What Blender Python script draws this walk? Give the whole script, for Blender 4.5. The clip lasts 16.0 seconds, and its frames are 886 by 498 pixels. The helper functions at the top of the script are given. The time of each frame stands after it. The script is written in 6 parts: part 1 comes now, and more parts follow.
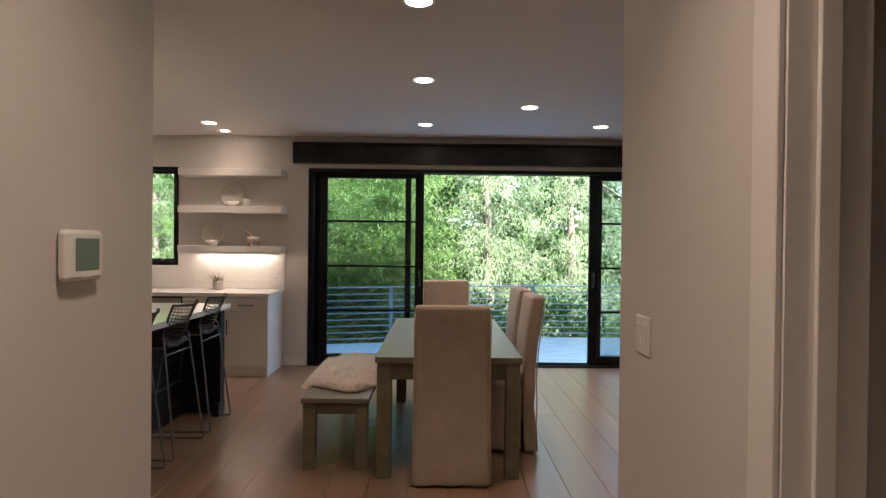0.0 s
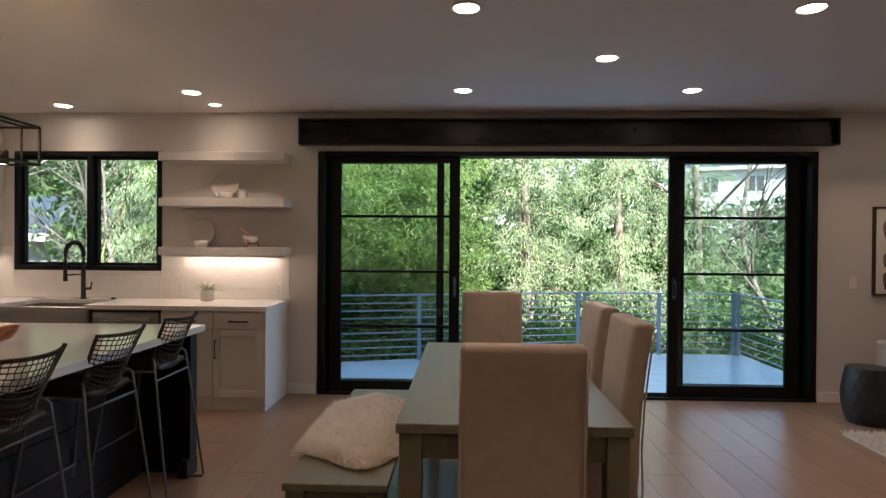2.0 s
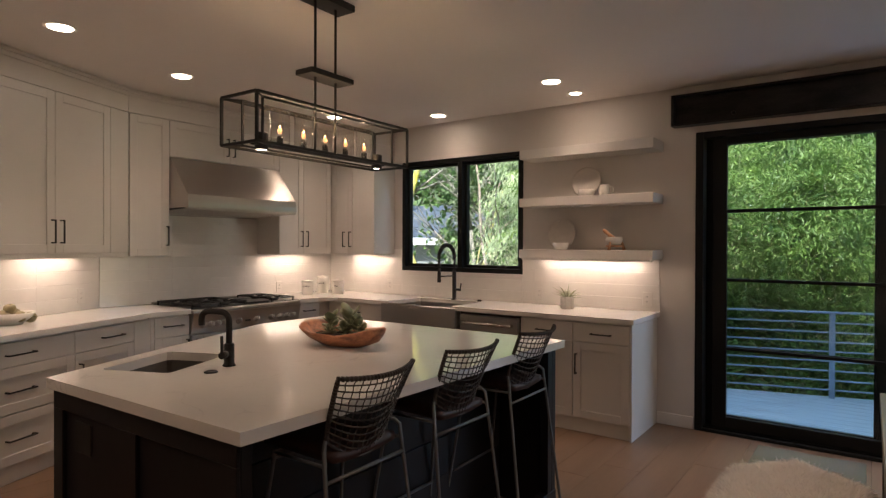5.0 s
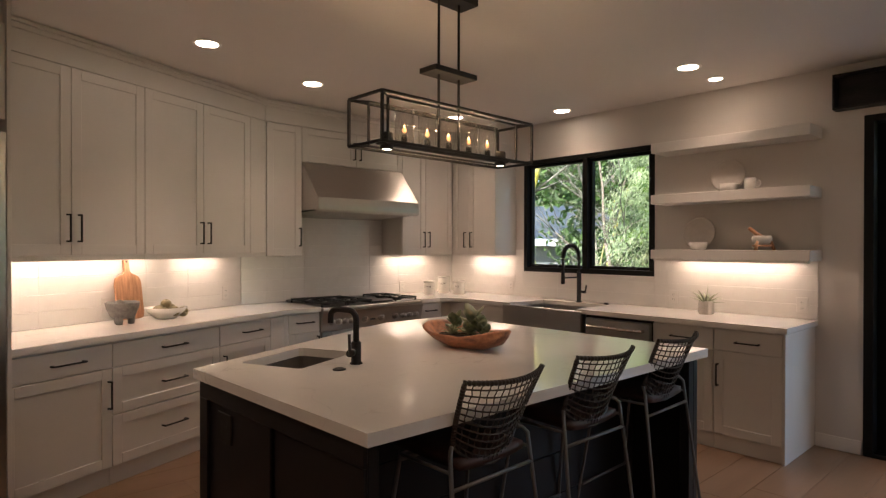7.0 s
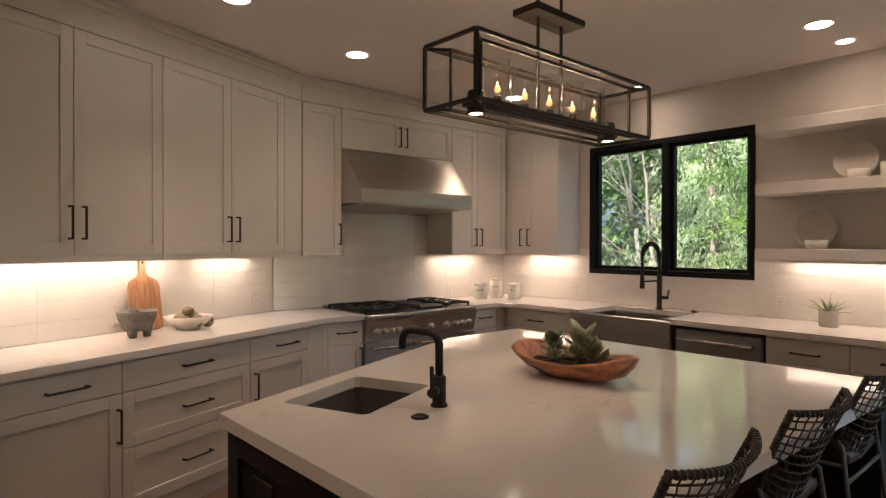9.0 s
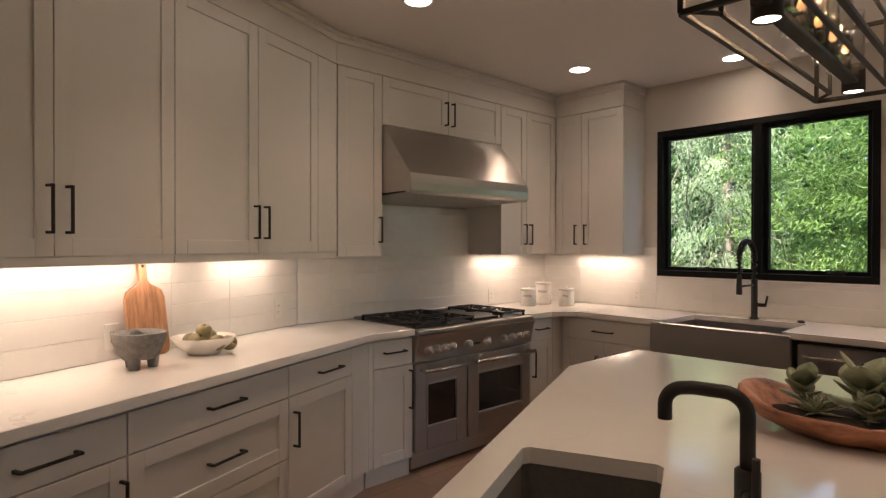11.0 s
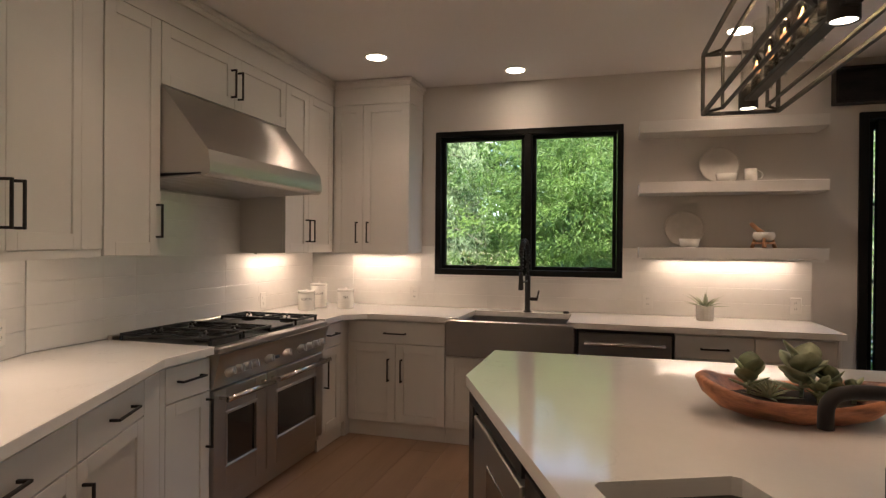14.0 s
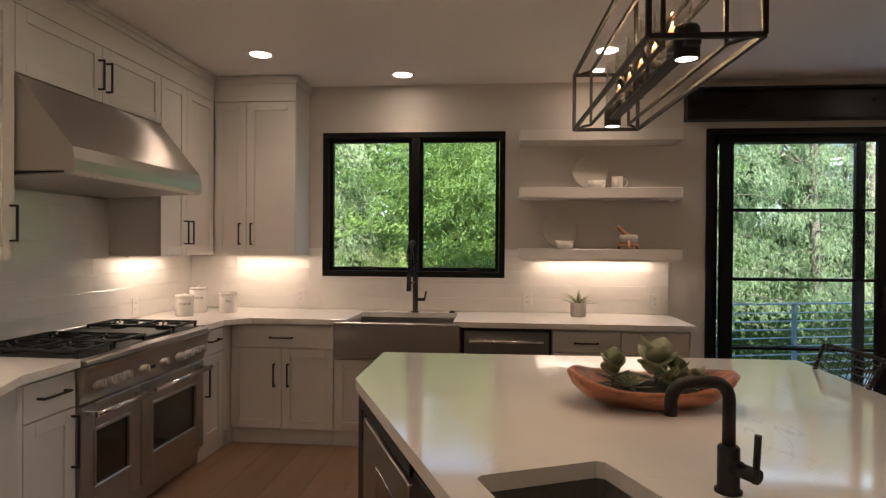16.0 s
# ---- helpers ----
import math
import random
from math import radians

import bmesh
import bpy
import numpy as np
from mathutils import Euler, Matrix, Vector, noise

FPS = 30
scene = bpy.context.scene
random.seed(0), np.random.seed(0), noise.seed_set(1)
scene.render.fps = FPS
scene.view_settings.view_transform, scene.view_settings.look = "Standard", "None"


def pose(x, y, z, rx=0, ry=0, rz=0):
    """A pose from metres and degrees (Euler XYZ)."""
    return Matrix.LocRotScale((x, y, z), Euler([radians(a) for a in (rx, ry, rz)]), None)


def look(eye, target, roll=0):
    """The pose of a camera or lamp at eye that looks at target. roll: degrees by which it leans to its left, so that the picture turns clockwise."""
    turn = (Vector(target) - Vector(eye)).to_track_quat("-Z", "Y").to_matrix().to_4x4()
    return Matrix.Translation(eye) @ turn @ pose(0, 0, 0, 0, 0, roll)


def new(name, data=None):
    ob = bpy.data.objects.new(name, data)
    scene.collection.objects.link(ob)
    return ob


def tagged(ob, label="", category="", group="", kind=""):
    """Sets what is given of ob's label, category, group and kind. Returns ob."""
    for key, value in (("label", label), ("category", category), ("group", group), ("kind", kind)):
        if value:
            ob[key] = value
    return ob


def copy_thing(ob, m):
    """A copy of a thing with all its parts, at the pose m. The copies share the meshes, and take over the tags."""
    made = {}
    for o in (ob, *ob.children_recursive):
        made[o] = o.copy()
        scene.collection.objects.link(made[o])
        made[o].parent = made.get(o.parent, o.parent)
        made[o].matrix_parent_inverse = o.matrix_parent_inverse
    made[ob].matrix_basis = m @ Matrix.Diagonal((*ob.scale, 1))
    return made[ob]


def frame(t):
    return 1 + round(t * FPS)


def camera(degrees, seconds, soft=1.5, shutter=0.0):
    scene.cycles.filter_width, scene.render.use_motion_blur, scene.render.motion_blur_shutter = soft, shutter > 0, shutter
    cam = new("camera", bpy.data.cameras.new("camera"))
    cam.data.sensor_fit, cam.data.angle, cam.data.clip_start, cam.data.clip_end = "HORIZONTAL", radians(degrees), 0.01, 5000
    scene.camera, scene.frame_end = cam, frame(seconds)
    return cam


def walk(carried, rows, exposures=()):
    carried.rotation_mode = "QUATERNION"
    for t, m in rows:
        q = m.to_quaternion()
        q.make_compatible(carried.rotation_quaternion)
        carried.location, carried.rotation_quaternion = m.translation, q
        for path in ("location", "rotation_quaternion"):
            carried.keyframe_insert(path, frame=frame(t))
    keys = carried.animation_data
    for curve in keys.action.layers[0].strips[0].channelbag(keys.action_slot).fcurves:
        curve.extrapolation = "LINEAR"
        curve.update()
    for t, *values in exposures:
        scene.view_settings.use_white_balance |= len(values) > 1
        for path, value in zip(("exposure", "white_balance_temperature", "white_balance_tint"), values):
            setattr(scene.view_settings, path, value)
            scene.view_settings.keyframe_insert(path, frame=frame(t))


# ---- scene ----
cam = camera(73.9, 16.0, soft=1.35)
PATH = [
    (0, (0.008, 0.206, 1.444), (0.024, 2.205, 1.426), 0.6),
    (0.5, (0.009, 0.577, 1.44), (0.024, 2.577, 1.421), 0.6),
    (1, (-0.018, 0.941, 1.444), (-0.004, 2.94, 1.424), 0.5),
    (1.5, (-0.056, 1.266, 1.44), (-0.065, 3.266, 1.421), 0.4),
    (2, (-0.109, 1.559, 1.435), (-0.186, 3.557, 1.419), 0.4),
    (2.5, (-0.188, 1.783, 1.426), (-0.409, 3.77, 1.412), 0.4),
    (3, (-0.281, 1.968, 1.419), (-0.698, 3.924, 1.407), 0.3),
    (3.5, (-0.344, 2.087, 1.423), (-0.979, 3.983, 1.409), 0.4),
    (4, (-0.39, 2.175, 1.424), (-1.238, 3.986, 1.41), 0.3),
    (4.5, (-0.406, 2.223, 1.428), (-1.432, 3.94, 1.414), 0.3),
    (5, (-0.408, 2.247, 1.43), (-1.584, 3.864, 1.417), 0.2),
    (7.5, (-0.582, 2.348, 1.418), (-2.084, 3.669, 1.409), 0.2),
    (8, (-0.778, 2.413, 1.426), (-2.296, 3.715, 1.415), 0.3),
    (8.5, (-0.978, 2.475, 1.421), (-2.502, 3.77, 1.406), 0.2),
    (9, (-1.201, 2.556, 1.418), (-2.728, 3.848, 1.404), 0.1),
    (9.5, (-1.442, 2.589, 1.411), (-2.97, 3.88, 1.397), 0.1),
    (12, (-2.675, 2.691, 1.397), (-3.935, 4.244, 1.38), 0.3),
    (12.5, (-2.844, 2.721, 1.377), (-3.936, 4.396, 1.359), 0.5),
    (13, (-2.979, 2.672, 1.372), (-3.896, 4.449, 1.358), 0.5),
    (13.5, (-3.056, 2.598, 1.38), (-3.786, 4.46, 1.367), 0.5),
    (14, (-3.095, 2.533, 1.391), (-3.651, 4.454, 1.38), 0.5),
    (14.5, (-3.108, 2.491, 1.402), (-3.532, 4.445, 1.39), 0.5),
    (15, (-3.102, 2.48, 1.407), (-3.428, 4.453, 1.397), 0.5),
    (15.5, (-3.094, 2.48, 1.409), (-3.341, 4.465, 1.398), 0.5),
    (16, (-3.087, 2.482, 1.417), (-3.271, 4.473, 1.403), 0.4),
]
walk(cam, [(t, look(eye, target, roll)) for t, eye, target, roll in PATH],
     exposures=[(0, 2.60, 5900, 5), (1.5, 2.32, 6050, 7), (4, 2.16, 6300, 9), (8, 2.18, 6550, 10), (12, 2.14, 6400, 7), (16, 2.14, 6400, 6)])

# ---- light ----
SUN_UP, SUN_TURN = 48, 158       # degrees above the horizon; compass turn from +y, clockwise
CAN_POWER, STRIP_POWER, BULB_POWER = 0.82, 0.43, 0.26
WARM = (1.0, 0.705, 0.525)
STRIP_WARM = (1.0, 0.745, 0.585)

world = bpy.data.worlds.new("sky")
scene.world = world
world.use_nodes = True
wn = world.node_tree
sky = wn.nodes.new("ShaderNodeTexSky")
sky.sky_type, sky.sun_disc = "NISHITA", False
sky.sun_elevation, sky.sun_rotation = radians(SUN_UP), radians(SUN_TURN)
wn.links.new(sky.outputs[0], wn.nodes["Background"].inputs[0])
wn.nodes["Background"].inputs[1].default_value = 0.15
sun = new("sun", bpy.data.lights.new("sun", "SUN"))
sun.data.energy, sun.data.angle, sun.data.color = 5.0, radians(0.5), (1.0, 0.95, 0.86)
a, e = radians(SUN_TURN), radians(SUN_UP)
sun.matrix_world = look((math.sin(a) * math.cos(e) * 40, math.cos(a) * math.cos(e) * 40, math.sin(e) * 40), (0, 0, 0))


def area_lamp(name, m, sx, sy, watts, color, spread=180):
    ob = new(name, bpy.data.lights.new(name, "AREA"))
    ob.data.shape, ob.data.size, ob.data.size_y = "RECTANGLE", sx, sy
    ob.data.energy, ob.data.color, ob.data.spread = watts, color, radians(spread)
    ob.matrix_world = m
    return ob


# added lamp stands in for skylight falling in under the overhang, through the sliding door
sky_fill = area_lamp("sky_fill_lamp", look((0.8, 7.62, 2.52), (0.8, 6.2, 0.2)), 4.4, 0.50, 12.5, (0.60, 0.79, 1.0))

# ---- materials ----
def mat(name, col, rough=0.5, metal=0.0, var=0.08, scale=6.0, bump=0.05, bscale=80.0, stretch=(1, 1, 1), coat=0.0,
        col2=None, rnd=0.0, rvar=0.08, dist=0.002, sheen=0.0, spec=0.5):
    """A surface with a coarse and a fine variation of colour, gloss and relief."""
    m = bpy.data.materials.new(name)
    m.use_nodes = True
    nt = m.node_tree
    n, ln = nt.nodes, nt.links
    b = n["Principled BSDF"]
    tc, mp = n.new("ShaderNodeTexCoord"), n.new("ShaderNodeMapping")
    mp.inputs["Scale"].default_value = stretch
    ln.new(tc.outputs["Object"], mp.inputs["Vector"])
    n1, n2 = n.new("ShaderNodeTexNoise"), n.new("ShaderNodeTexNoise")
    n1.inputs["Scale"].default_value, n1.inputs["Detail"].default_value = scale, 5
    n2.inputs["Scale"].default_value, n2.inputs["Detail"].default_value = bscale, 4
    for k in (n1, n2):
        ln.new(mp.outputs[0], k.inputs["Vector"])
    ramp = n.new("ShaderNodeValToRGB")
    lo = [c * (1 - var) for c in col]
    hi = [min(1, c * (1 + var)) for c in (col2 or col)]
    ramp.color_ramp.elements[0].position, ramp.color_ramp.elements[1].position = 0.3, 0.7
    ramp.color_ramp.elements[0].color, ramp.color_ramp.elements[1].color = (*lo, 1), (*hi, 1)
    mixf = n.new("ShaderNodeMath")
    mixf.operation = "MULTIPLY_ADD"
    mixf.inputs[1].default_value = 0.3
    ln.new(n2.outputs[0], mixf.inputs[0])
    sub = n.new("ShaderNodeMath")
    sub.operation = "MULTIPLY_ADD"
    sub.inputs[1].default_value, sub.inputs[2].default_value = 1.0, -0.15
    ln.new(n1.outputs[0], sub.inputs[0])
    ln.new(sub.outputs[0], mixf.inputs[2])
    ln.new(mixf.outputs[0], ramp.inputs[0])
    colour = ramp.outputs[0]
    if rnd:
        of, cb = n.new("ShaderNodeObjectInfo"), n.new("ShaderNodeVectorMath")
        cb.operation = "MULTIPLY"
        cb.inputs[1].default_value = (37.0, 53.0, 19.0)
        ln.new(of.outputs["Random"], cb.inputs[0])
        ln.new(cb.outputs[0], mp.inputs["Location"])
        oi, hs, mr = n.new("ShaderNodeObjectInfo"), n.new("ShaderNodeHueSaturation"), n.new("ShaderNodeMapRange")
        mr.inputs["To Min"].default_value, mr.inputs["To Max"].default_value = 1 - rnd, 1 + rnd
        ln.new(oi.outputs["Random"], mr.inputs[0])
        ln.new(mr.outputs[0], hs.inputs["Value"])
        ln.new(colour, hs.inputs["Color"])
        colour = hs.outputs[0]
    ln.new(colour, b.inputs["Base Color"])
    rr = n.new("ShaderNodeMapRange")
    rr.inputs["To Min"].default_value, rr.inputs["To Max"].default_value = max(0.02, rough - rvar), min(1, rough + rvar)
    ln.new(n1.outputs[0], rr.inputs[0])
    ln.new(rr.outputs[0], b.inputs["Roughness"])
    b.inputs["Metallic"].default_value = metal
    b.inputs["Coat Weight"].default_value = coat
    b.inputs["Coat Roughness"].default_value = 0.08
    b.inputs["Sheen Weight"].default_value = sheen
    b.inputs["Specular IOR Level"].default_value = spec
    if bump:
        bp = n.new("ShaderNodeBump")
        bp.inputs["Strength"].default_value, bp.inputs["Distance"].default_value = bump, dist
        ln.new(n2.outputs[0], bp.inputs["Height"])
        ln.new(bp.outputs[0], b.inputs["Normal"])
    return m


def glow(name, col, strength):
    m = bpy.data.materials.new(name)
    m.use_nodes = True
    b = m.node_tree.nodes["Principled BSDF"]
    b.inputs["Base Color"].default_value = (*col, 1)
    b.inputs["Emission Color"].default_value = (*col, 1)
    b.inputs["Emission Strength"].default_value = strength
    return m


def glass(name, tint=(1, 1, 1), rough=0.0, gloss=0.04, edge=0.85):
    """A thin pane: clear, with the mirror of its two faces."""
    m = bpy.data.materials.new(name)
    m.use_nodes = True
    n, ln = m.node_tree.nodes, m.node_tree.links
    n.remove(n["Principled BSDF"])
    tr, gl, fr, mx = (n.new("ShaderNodeBsdfTransparent"), n.new("ShaderNodeBsdfGlossy"), n.new("ShaderNodeLayerWeight"),
                      n.new("ShaderNodeMixShader"))
    pw, ma = n.new("ShaderNodeMath"), n.new("ShaderNodeMath")
    pw.operation, ma.operation = "POWER", "MULTIPLY_ADD"
    pw.inputs[1].default_value, ma.inputs[1].default_value, ma.inputs[2].default_value = 4.5, edge, gloss
    tr.inputs[0].default_value = (*tint, 1)
    gl.inputs["Roughness"].default_value = rough
    fr.inputs[0].default_value = 0.5
    ln.new(fr.outputs["Facing"], pw.inputs[0])
    ln.new(pw.outputs[0], ma.inputs[0])
    ln.new(ma.outputs[0], mx.inputs[0])
    ln.new(tr.outputs[0], mx.inputs[1])
    ln.new(gl.outputs[0], mx.inputs[2])
    ln.new(mx.outputs[0], n["Material Output"].inputs[0])
    return m


def leafy(name, lo, hi, thin=0.55):
    """Leaves: a mat face, and light that passes through the blade."""
    m = bpy.data.materials.new(name)
    m.use_nodes = True
    n, ln = m.node_tree.nodes, m.node_tree.links
    b = n["Principled BSDF"]
    tc, nz, wn_, ramp = (n.new("ShaderNodeTexCoord"), n.new("ShaderNodeTexNoise"), n.new("ShaderNodeTexNoise"),
                         n.new("ShaderNodeValToRGB"))
    nz.inputs["Scale"].default_value, wn_.inputs["Scale"].default_value = 0.9, 14
    add = n.new("ShaderNodeMath")
    add.operation = "MULTIPLY_ADD"
    add.inputs[1].default_value = 0.3
    hf = n.new("ShaderNodeMath")
    hf.operation = "MULTIPLY"
    hf.inputs[1].default_value = 0.7
    for k in (nz, wn_):
        ln.new(tc.outputs["Object"], k.inputs["Vector"])
    ln.new(nz.outputs[0], hf.inputs[0])
    ln.new(wn_.outputs[0], add.inputs[0])
    ln.new(hf.outputs[0], add.inputs[2])
    ramp.color_ramp.elements[0].position, ramp.color_ramp.elements[1].position = 0.36, 0.64
    ramp.color_ramp.elements[0].color, ramp.color_ramp.elements[1].color = (*lo, 1), (*hi, 1)
    ln.new(add.outputs[0], ramp.inputs[0])
    ln.new(ramp.outputs[0], b.inputs["Base Color"])
    b.inputs["Roughness"].default_value = 0.5
    ts, mx = n.new("ShaderNodeBsdfTranslucent"), n.new("ShaderNodeMixShader")
    ln.new(ramp.outputs[0], ts.inputs[0])
    mx.inputs[0].default_value = thin
    ln.new(b.outputs[0], mx.inputs[1])
    ln.new(ts.outputs[0], mx.inputs[2])
    ln.new(mx.outputs[0], n["Material Output"].inputs[0])
    return m


M_WALL = mat("wall_paint", (0.60, 0.56, 0.52), 0.6, var=0.02, scale=1.5, bump=0.12, bscale=260, dist=0.001)
M_CEIL = mat("ceiling_paint", (0.70, 0.66, 0.63), 0.7, var=0.02, scale=1.2, bump=0.12, bscale=220, dist=0.001)
M_TRIM = mat("trim_paint", (0.72, 0.69, 0.65), 0.38, var=0.02, scale=3, bump=0.03, bscale=150)
M_CAB = mat("cabinet_paint", (0.65, 0.62, 0.585), 0.36, var=0.02, scale=4, bump=0.03, bscale=180)
M_QUARTZ = mat("white_quartz", (0.80, 0.77, 0.73), 0.09, var=0.03, scale=2.2, bump=0.0, bscale=40, coat=0.0, rvar=0.02)
def vein(m, strength=0.10):
    """Faint, broken grey veins over a stone."""
    n, ln = m.node_tree.nodes, m.node_tree.links
    b = n["Principled BSDF"]
    src = b.inputs["Base Color"].links[0].from_socket
    tc, big, cut = n.new("ShaderNodeTexCoord"), n.new("ShaderNodeTexNoise"), n.new("ShaderNodeTexNoise")
    big.inputs["Scale"].default_value, big.inputs["Detail"].default_value, big.inputs["Distortion"].default_value = 3.1, 6, 0.7
    cut.inputs["Scale"].default_value = 2.3
    ridge, ramp, gate, mul, mx = (n.new("ShaderNodeMath"), n.new("ShaderNodeMapRange"), n.new("ShaderNodeMapRange"), n.new("ShaderNodeMath"),
                                  n.new("ShaderNodeMixRGB"))
    ridge.operation, mul.operation = "COMPARE", "MULTIPLY"
    ridge.inputs[1].default_value, ridge.inputs[2].default_value = 0.5, 0.006
    gate.inputs["From Min"].default_value, gate.inputs["From Max"].default_value = 0.5, 0.68
    ramp.inputs["To Max"].default_value = strength
    for k in (big, cut):
        ln.new(tc.outputs["Object"], k.inputs["Vector"])
    ln.new(big.outputs[0], ridge.inputs[0])
    ln.new(cut.outputs[0], gate.inputs[0])
    ln.new(ridge.outputs[0], mul.inputs[0])
    ln.new(gate.outputs[0], mul.inputs[1])
    ln.new(mul.outputs[0], ramp.inputs[0])
    ln.new(ramp.outputs[0], mx.inputs[0])
    ln.new(src, mx.inputs[1])
    mx.inputs[2].default_value = (0.30, 0.27, 0.25, 1)
    ln.new(mx.outputs[0], b.inputs["Base Color"])


vein(M_QUARTZ, 0.22)
M_TILE = mat("glazed_tile", (0.80, 0.77, 0.73), 0.12, var=0.025, scale=9, bump=0.06, bscale=14, rnd=0.012, coat=0.4, rvar=0.04)
M_GROUT = mat("grout", (0.84, 0.81, 0.77), 0.9, var=0.06, scale=30)
M_BLACK = mat("black_metal", (0.015, 0.012, 0.011), 0.55, metal=0.1, var=0.15, scale=20, bump=0.05, bscale=300)
M_FRAME = mat("black_frame", (0.006, 0.006, 0.006), 0.5, var=0.15, scale=8, bump=0.03, bscale=200, spec=0.2)
M_BEAM = mat("raw_steel_beam", (0.030, 0.027, 0.026), 0.42, metal=0.75, var=0.5, scale=3.5, bump=0.15, bscale=40, stretch=(1, 3, 3), rvar=0.15)
M_STEEL = mat("brushed_steel", (0.50, 0.475, 0.45), 0.36, metal=1.0, var=0.01, scale=1.5, bump=0.0, bscale=40, stretch=(0.5, 3, 12), rvar=0.015)
brush = M_STEEL.node_tree.nodes.new("ShaderNodeTangent")
brush.direction_type, brush.axis = "RADIAL", "Z"
M_STEEL.node_tree.links.new(brush.outputs[0], M_STEEL.node_tree.nodes["Principled BSDF"].inputs["Tangent"])
M_STEEL.node_tree.nodes["Principled BSDF"].inputs["Anisotropic"].default_value = 0.8
M_CHROME = mat("polished_steel", (0.66, 0.63, 0.60), 0.14, metal=1.0, var=0.03, scale=10, bump=0.0)
M_IRON = mat("cast_iron", (0.012, 0.012, 0.012), 0.55, var=0.25, scale=30, bump=0.25, bscale=220)
M_OVENGLASS = mat("oven_glass", (0.012, 0.011, 0.011), 0.06, var=0.2, scale=3, bump=0.0, coat=0.6)
M_ISLAND = mat("island_paint", (0.012, 0.010, 0.011), 0.42, var=0.12, scale=5, bump=0.05, bscale=150, spec=0.3)
M_OAK = mat("oak_plank", (0.190, 0.113, 0.069), 0.29, var=0.06, scale=1.6, bump=0.03, bscale=30, stretch=(4.5, 0.4, 4.5), col2=(0.232, 0.142, 0.090), rnd=0.07, rvar=0.015, dist=0.001)
M_GAP = mat("floor_gap", (0.05, 0.032, 0.022), 0.9, var=0.2)
M_TABLE = mat("weathered_table_wood", (0.125, 0.124, 0.080), 0.40, spec=0.40, var=0.05, scale=3, bump=0.012, bscale=30, stretch=(6, 0.6, 6), col2=(0.168, 0.146, 0.106))
M_LINEN = mat("linen_slipcover", (0.36, 0.285, 0.225), 0.92, var=0.07, scale=14, bump=0.35, bscale=420, sheen=0.2)
M_WOOL = mat("sheepskin", (0.86, 0.76, 0.66), 0.95, var=0.12, scale=16, bump=0.3, bscale=120, sheen=0.3)
L_WOOL = leafy("sheepskin_wool", (0.80, 0.72, 0.63), (0.92, 0.86, 0.78), 0.5)
M_RUG = mat("shag_rug", (0.74, 0.68, 0.61), 0.97, var=0.15, scale=22, bump=0.4, bscale=150)
M_STOOLWIRE = mat("stool_frame_steel", (0.17, 0.17, 0.175), 0.4, metal=0.3, var=0.1, scale=20, bump=0.05)
M_RATTAN = mat("wrapped_cane", (0.045, 0.033, 0.028), 0.5, var=0.35, scale=60, bump=0.4, bscale=300)
M_SEAT = mat("oxblood_leather", (0.040, 0.014, 0.011), 0.45, var=0.2, scale=18, bump=0.2, bscale=160)
M_BOWLWOOD = mat("teak_root", (0.23, 0.080, 0.042), 0.42, var=0.5, scale=7, bump=0.25, bscale=40, stretch=(1, 3, 3), col2=(0.40, 0.17, 0.085))
M_BOARD = mat("acacia_board", (0.36, 0.17, 0.085), 0.45, var=0.22, scale=8, bump=0.08, bscale=40, stretch=(6, 6, 0.8), col2=(0.50, 0.27, 0.15))
M_STONE = mat("basalt", (0.18, 0.17, 0.16), 0.85, var=0.25, scale=40, bump=0.5, bscale=160)
M_CERAMIC = mat("white_ceramic", (0.74, 0.71, 0.66), 0.25, var=0.03, scale=12, bump=0.02)
M_MATTE = mat("matte_stoneware", (0.56, 0.52, 0.475), 0.55, var=0.05, scale=20, bump=0.08, bscale=200)
M_APPLE = mat("olive_apple", (0.21, 0.185, 0.090), 0.42, var=0.22, scale=14, bump=0.05, col2=(0.30, 0.245, 0.135))
M_SUCC = mat("succulent", (0.22, 0.26, 0.15), 0.5, var=0.3, scale=12, bump=0.05, col2=(0.24, 0.265, 0.15))
M_SUCC2 = mat("succulent_pale", (0.33, 0.36, 0.23), 0.5, var=0.3, scale=14, bump=0.05)
M_SOIL = mat("soil", (0.04, 0.03, 0.022), 0.95, var=0.3, scale=40, bump=0.6)
M_PLATE = mat("outlet_plastic", (0.76, 0.73, 0.69), 0.35, var=0.01, scale=4, bump=0.0)
M_DARK = mat("dark_slot", (0.02, 0.02, 0.02), 0.6, var=0.1)
M_SCREEN = mat("lcd_green", (0.13, 0.165, 0.13), 0.2, var=0.1, scale=4, bump=0.0)
# the rail's blue is the sky's reflection put into its base colour
M_RAIL = mat("galvanised_rail", (0.27, 0.34, 0.43), 0.4, metal=0.3, var=0.1, scale=10, bump=0.04)
M_DECK = mat("deck_board", (0.47, 0.545, 0.60), 0.22, var=0.10, scale=3, bump=0.15, bscale=50, stretch=(1, 5, 1), rnd=0.06)
M_GOLD = mat("rose_gold", (0.50, 0.36, 0.28), 0.22, metal=1.0, var=0.08, scale=20, bump=0.05)
M_POUF = mat("dark_faceted_stool", (0.018, 0.018, 0.020), 0.45, var=0.3, scale=10, bump=0.1)
M_SOFA = mat("white_sofa_linen", (0.60, 0.57, 0.54), 0.9, var=0.05, scale=14, bump=0.3, bscale=380, sheen=0.2)
M_PAPER = mat("art_paper", (0.70, 0.67, 0.61), 0.8, var=0.03, scale=5, bump=0.05)
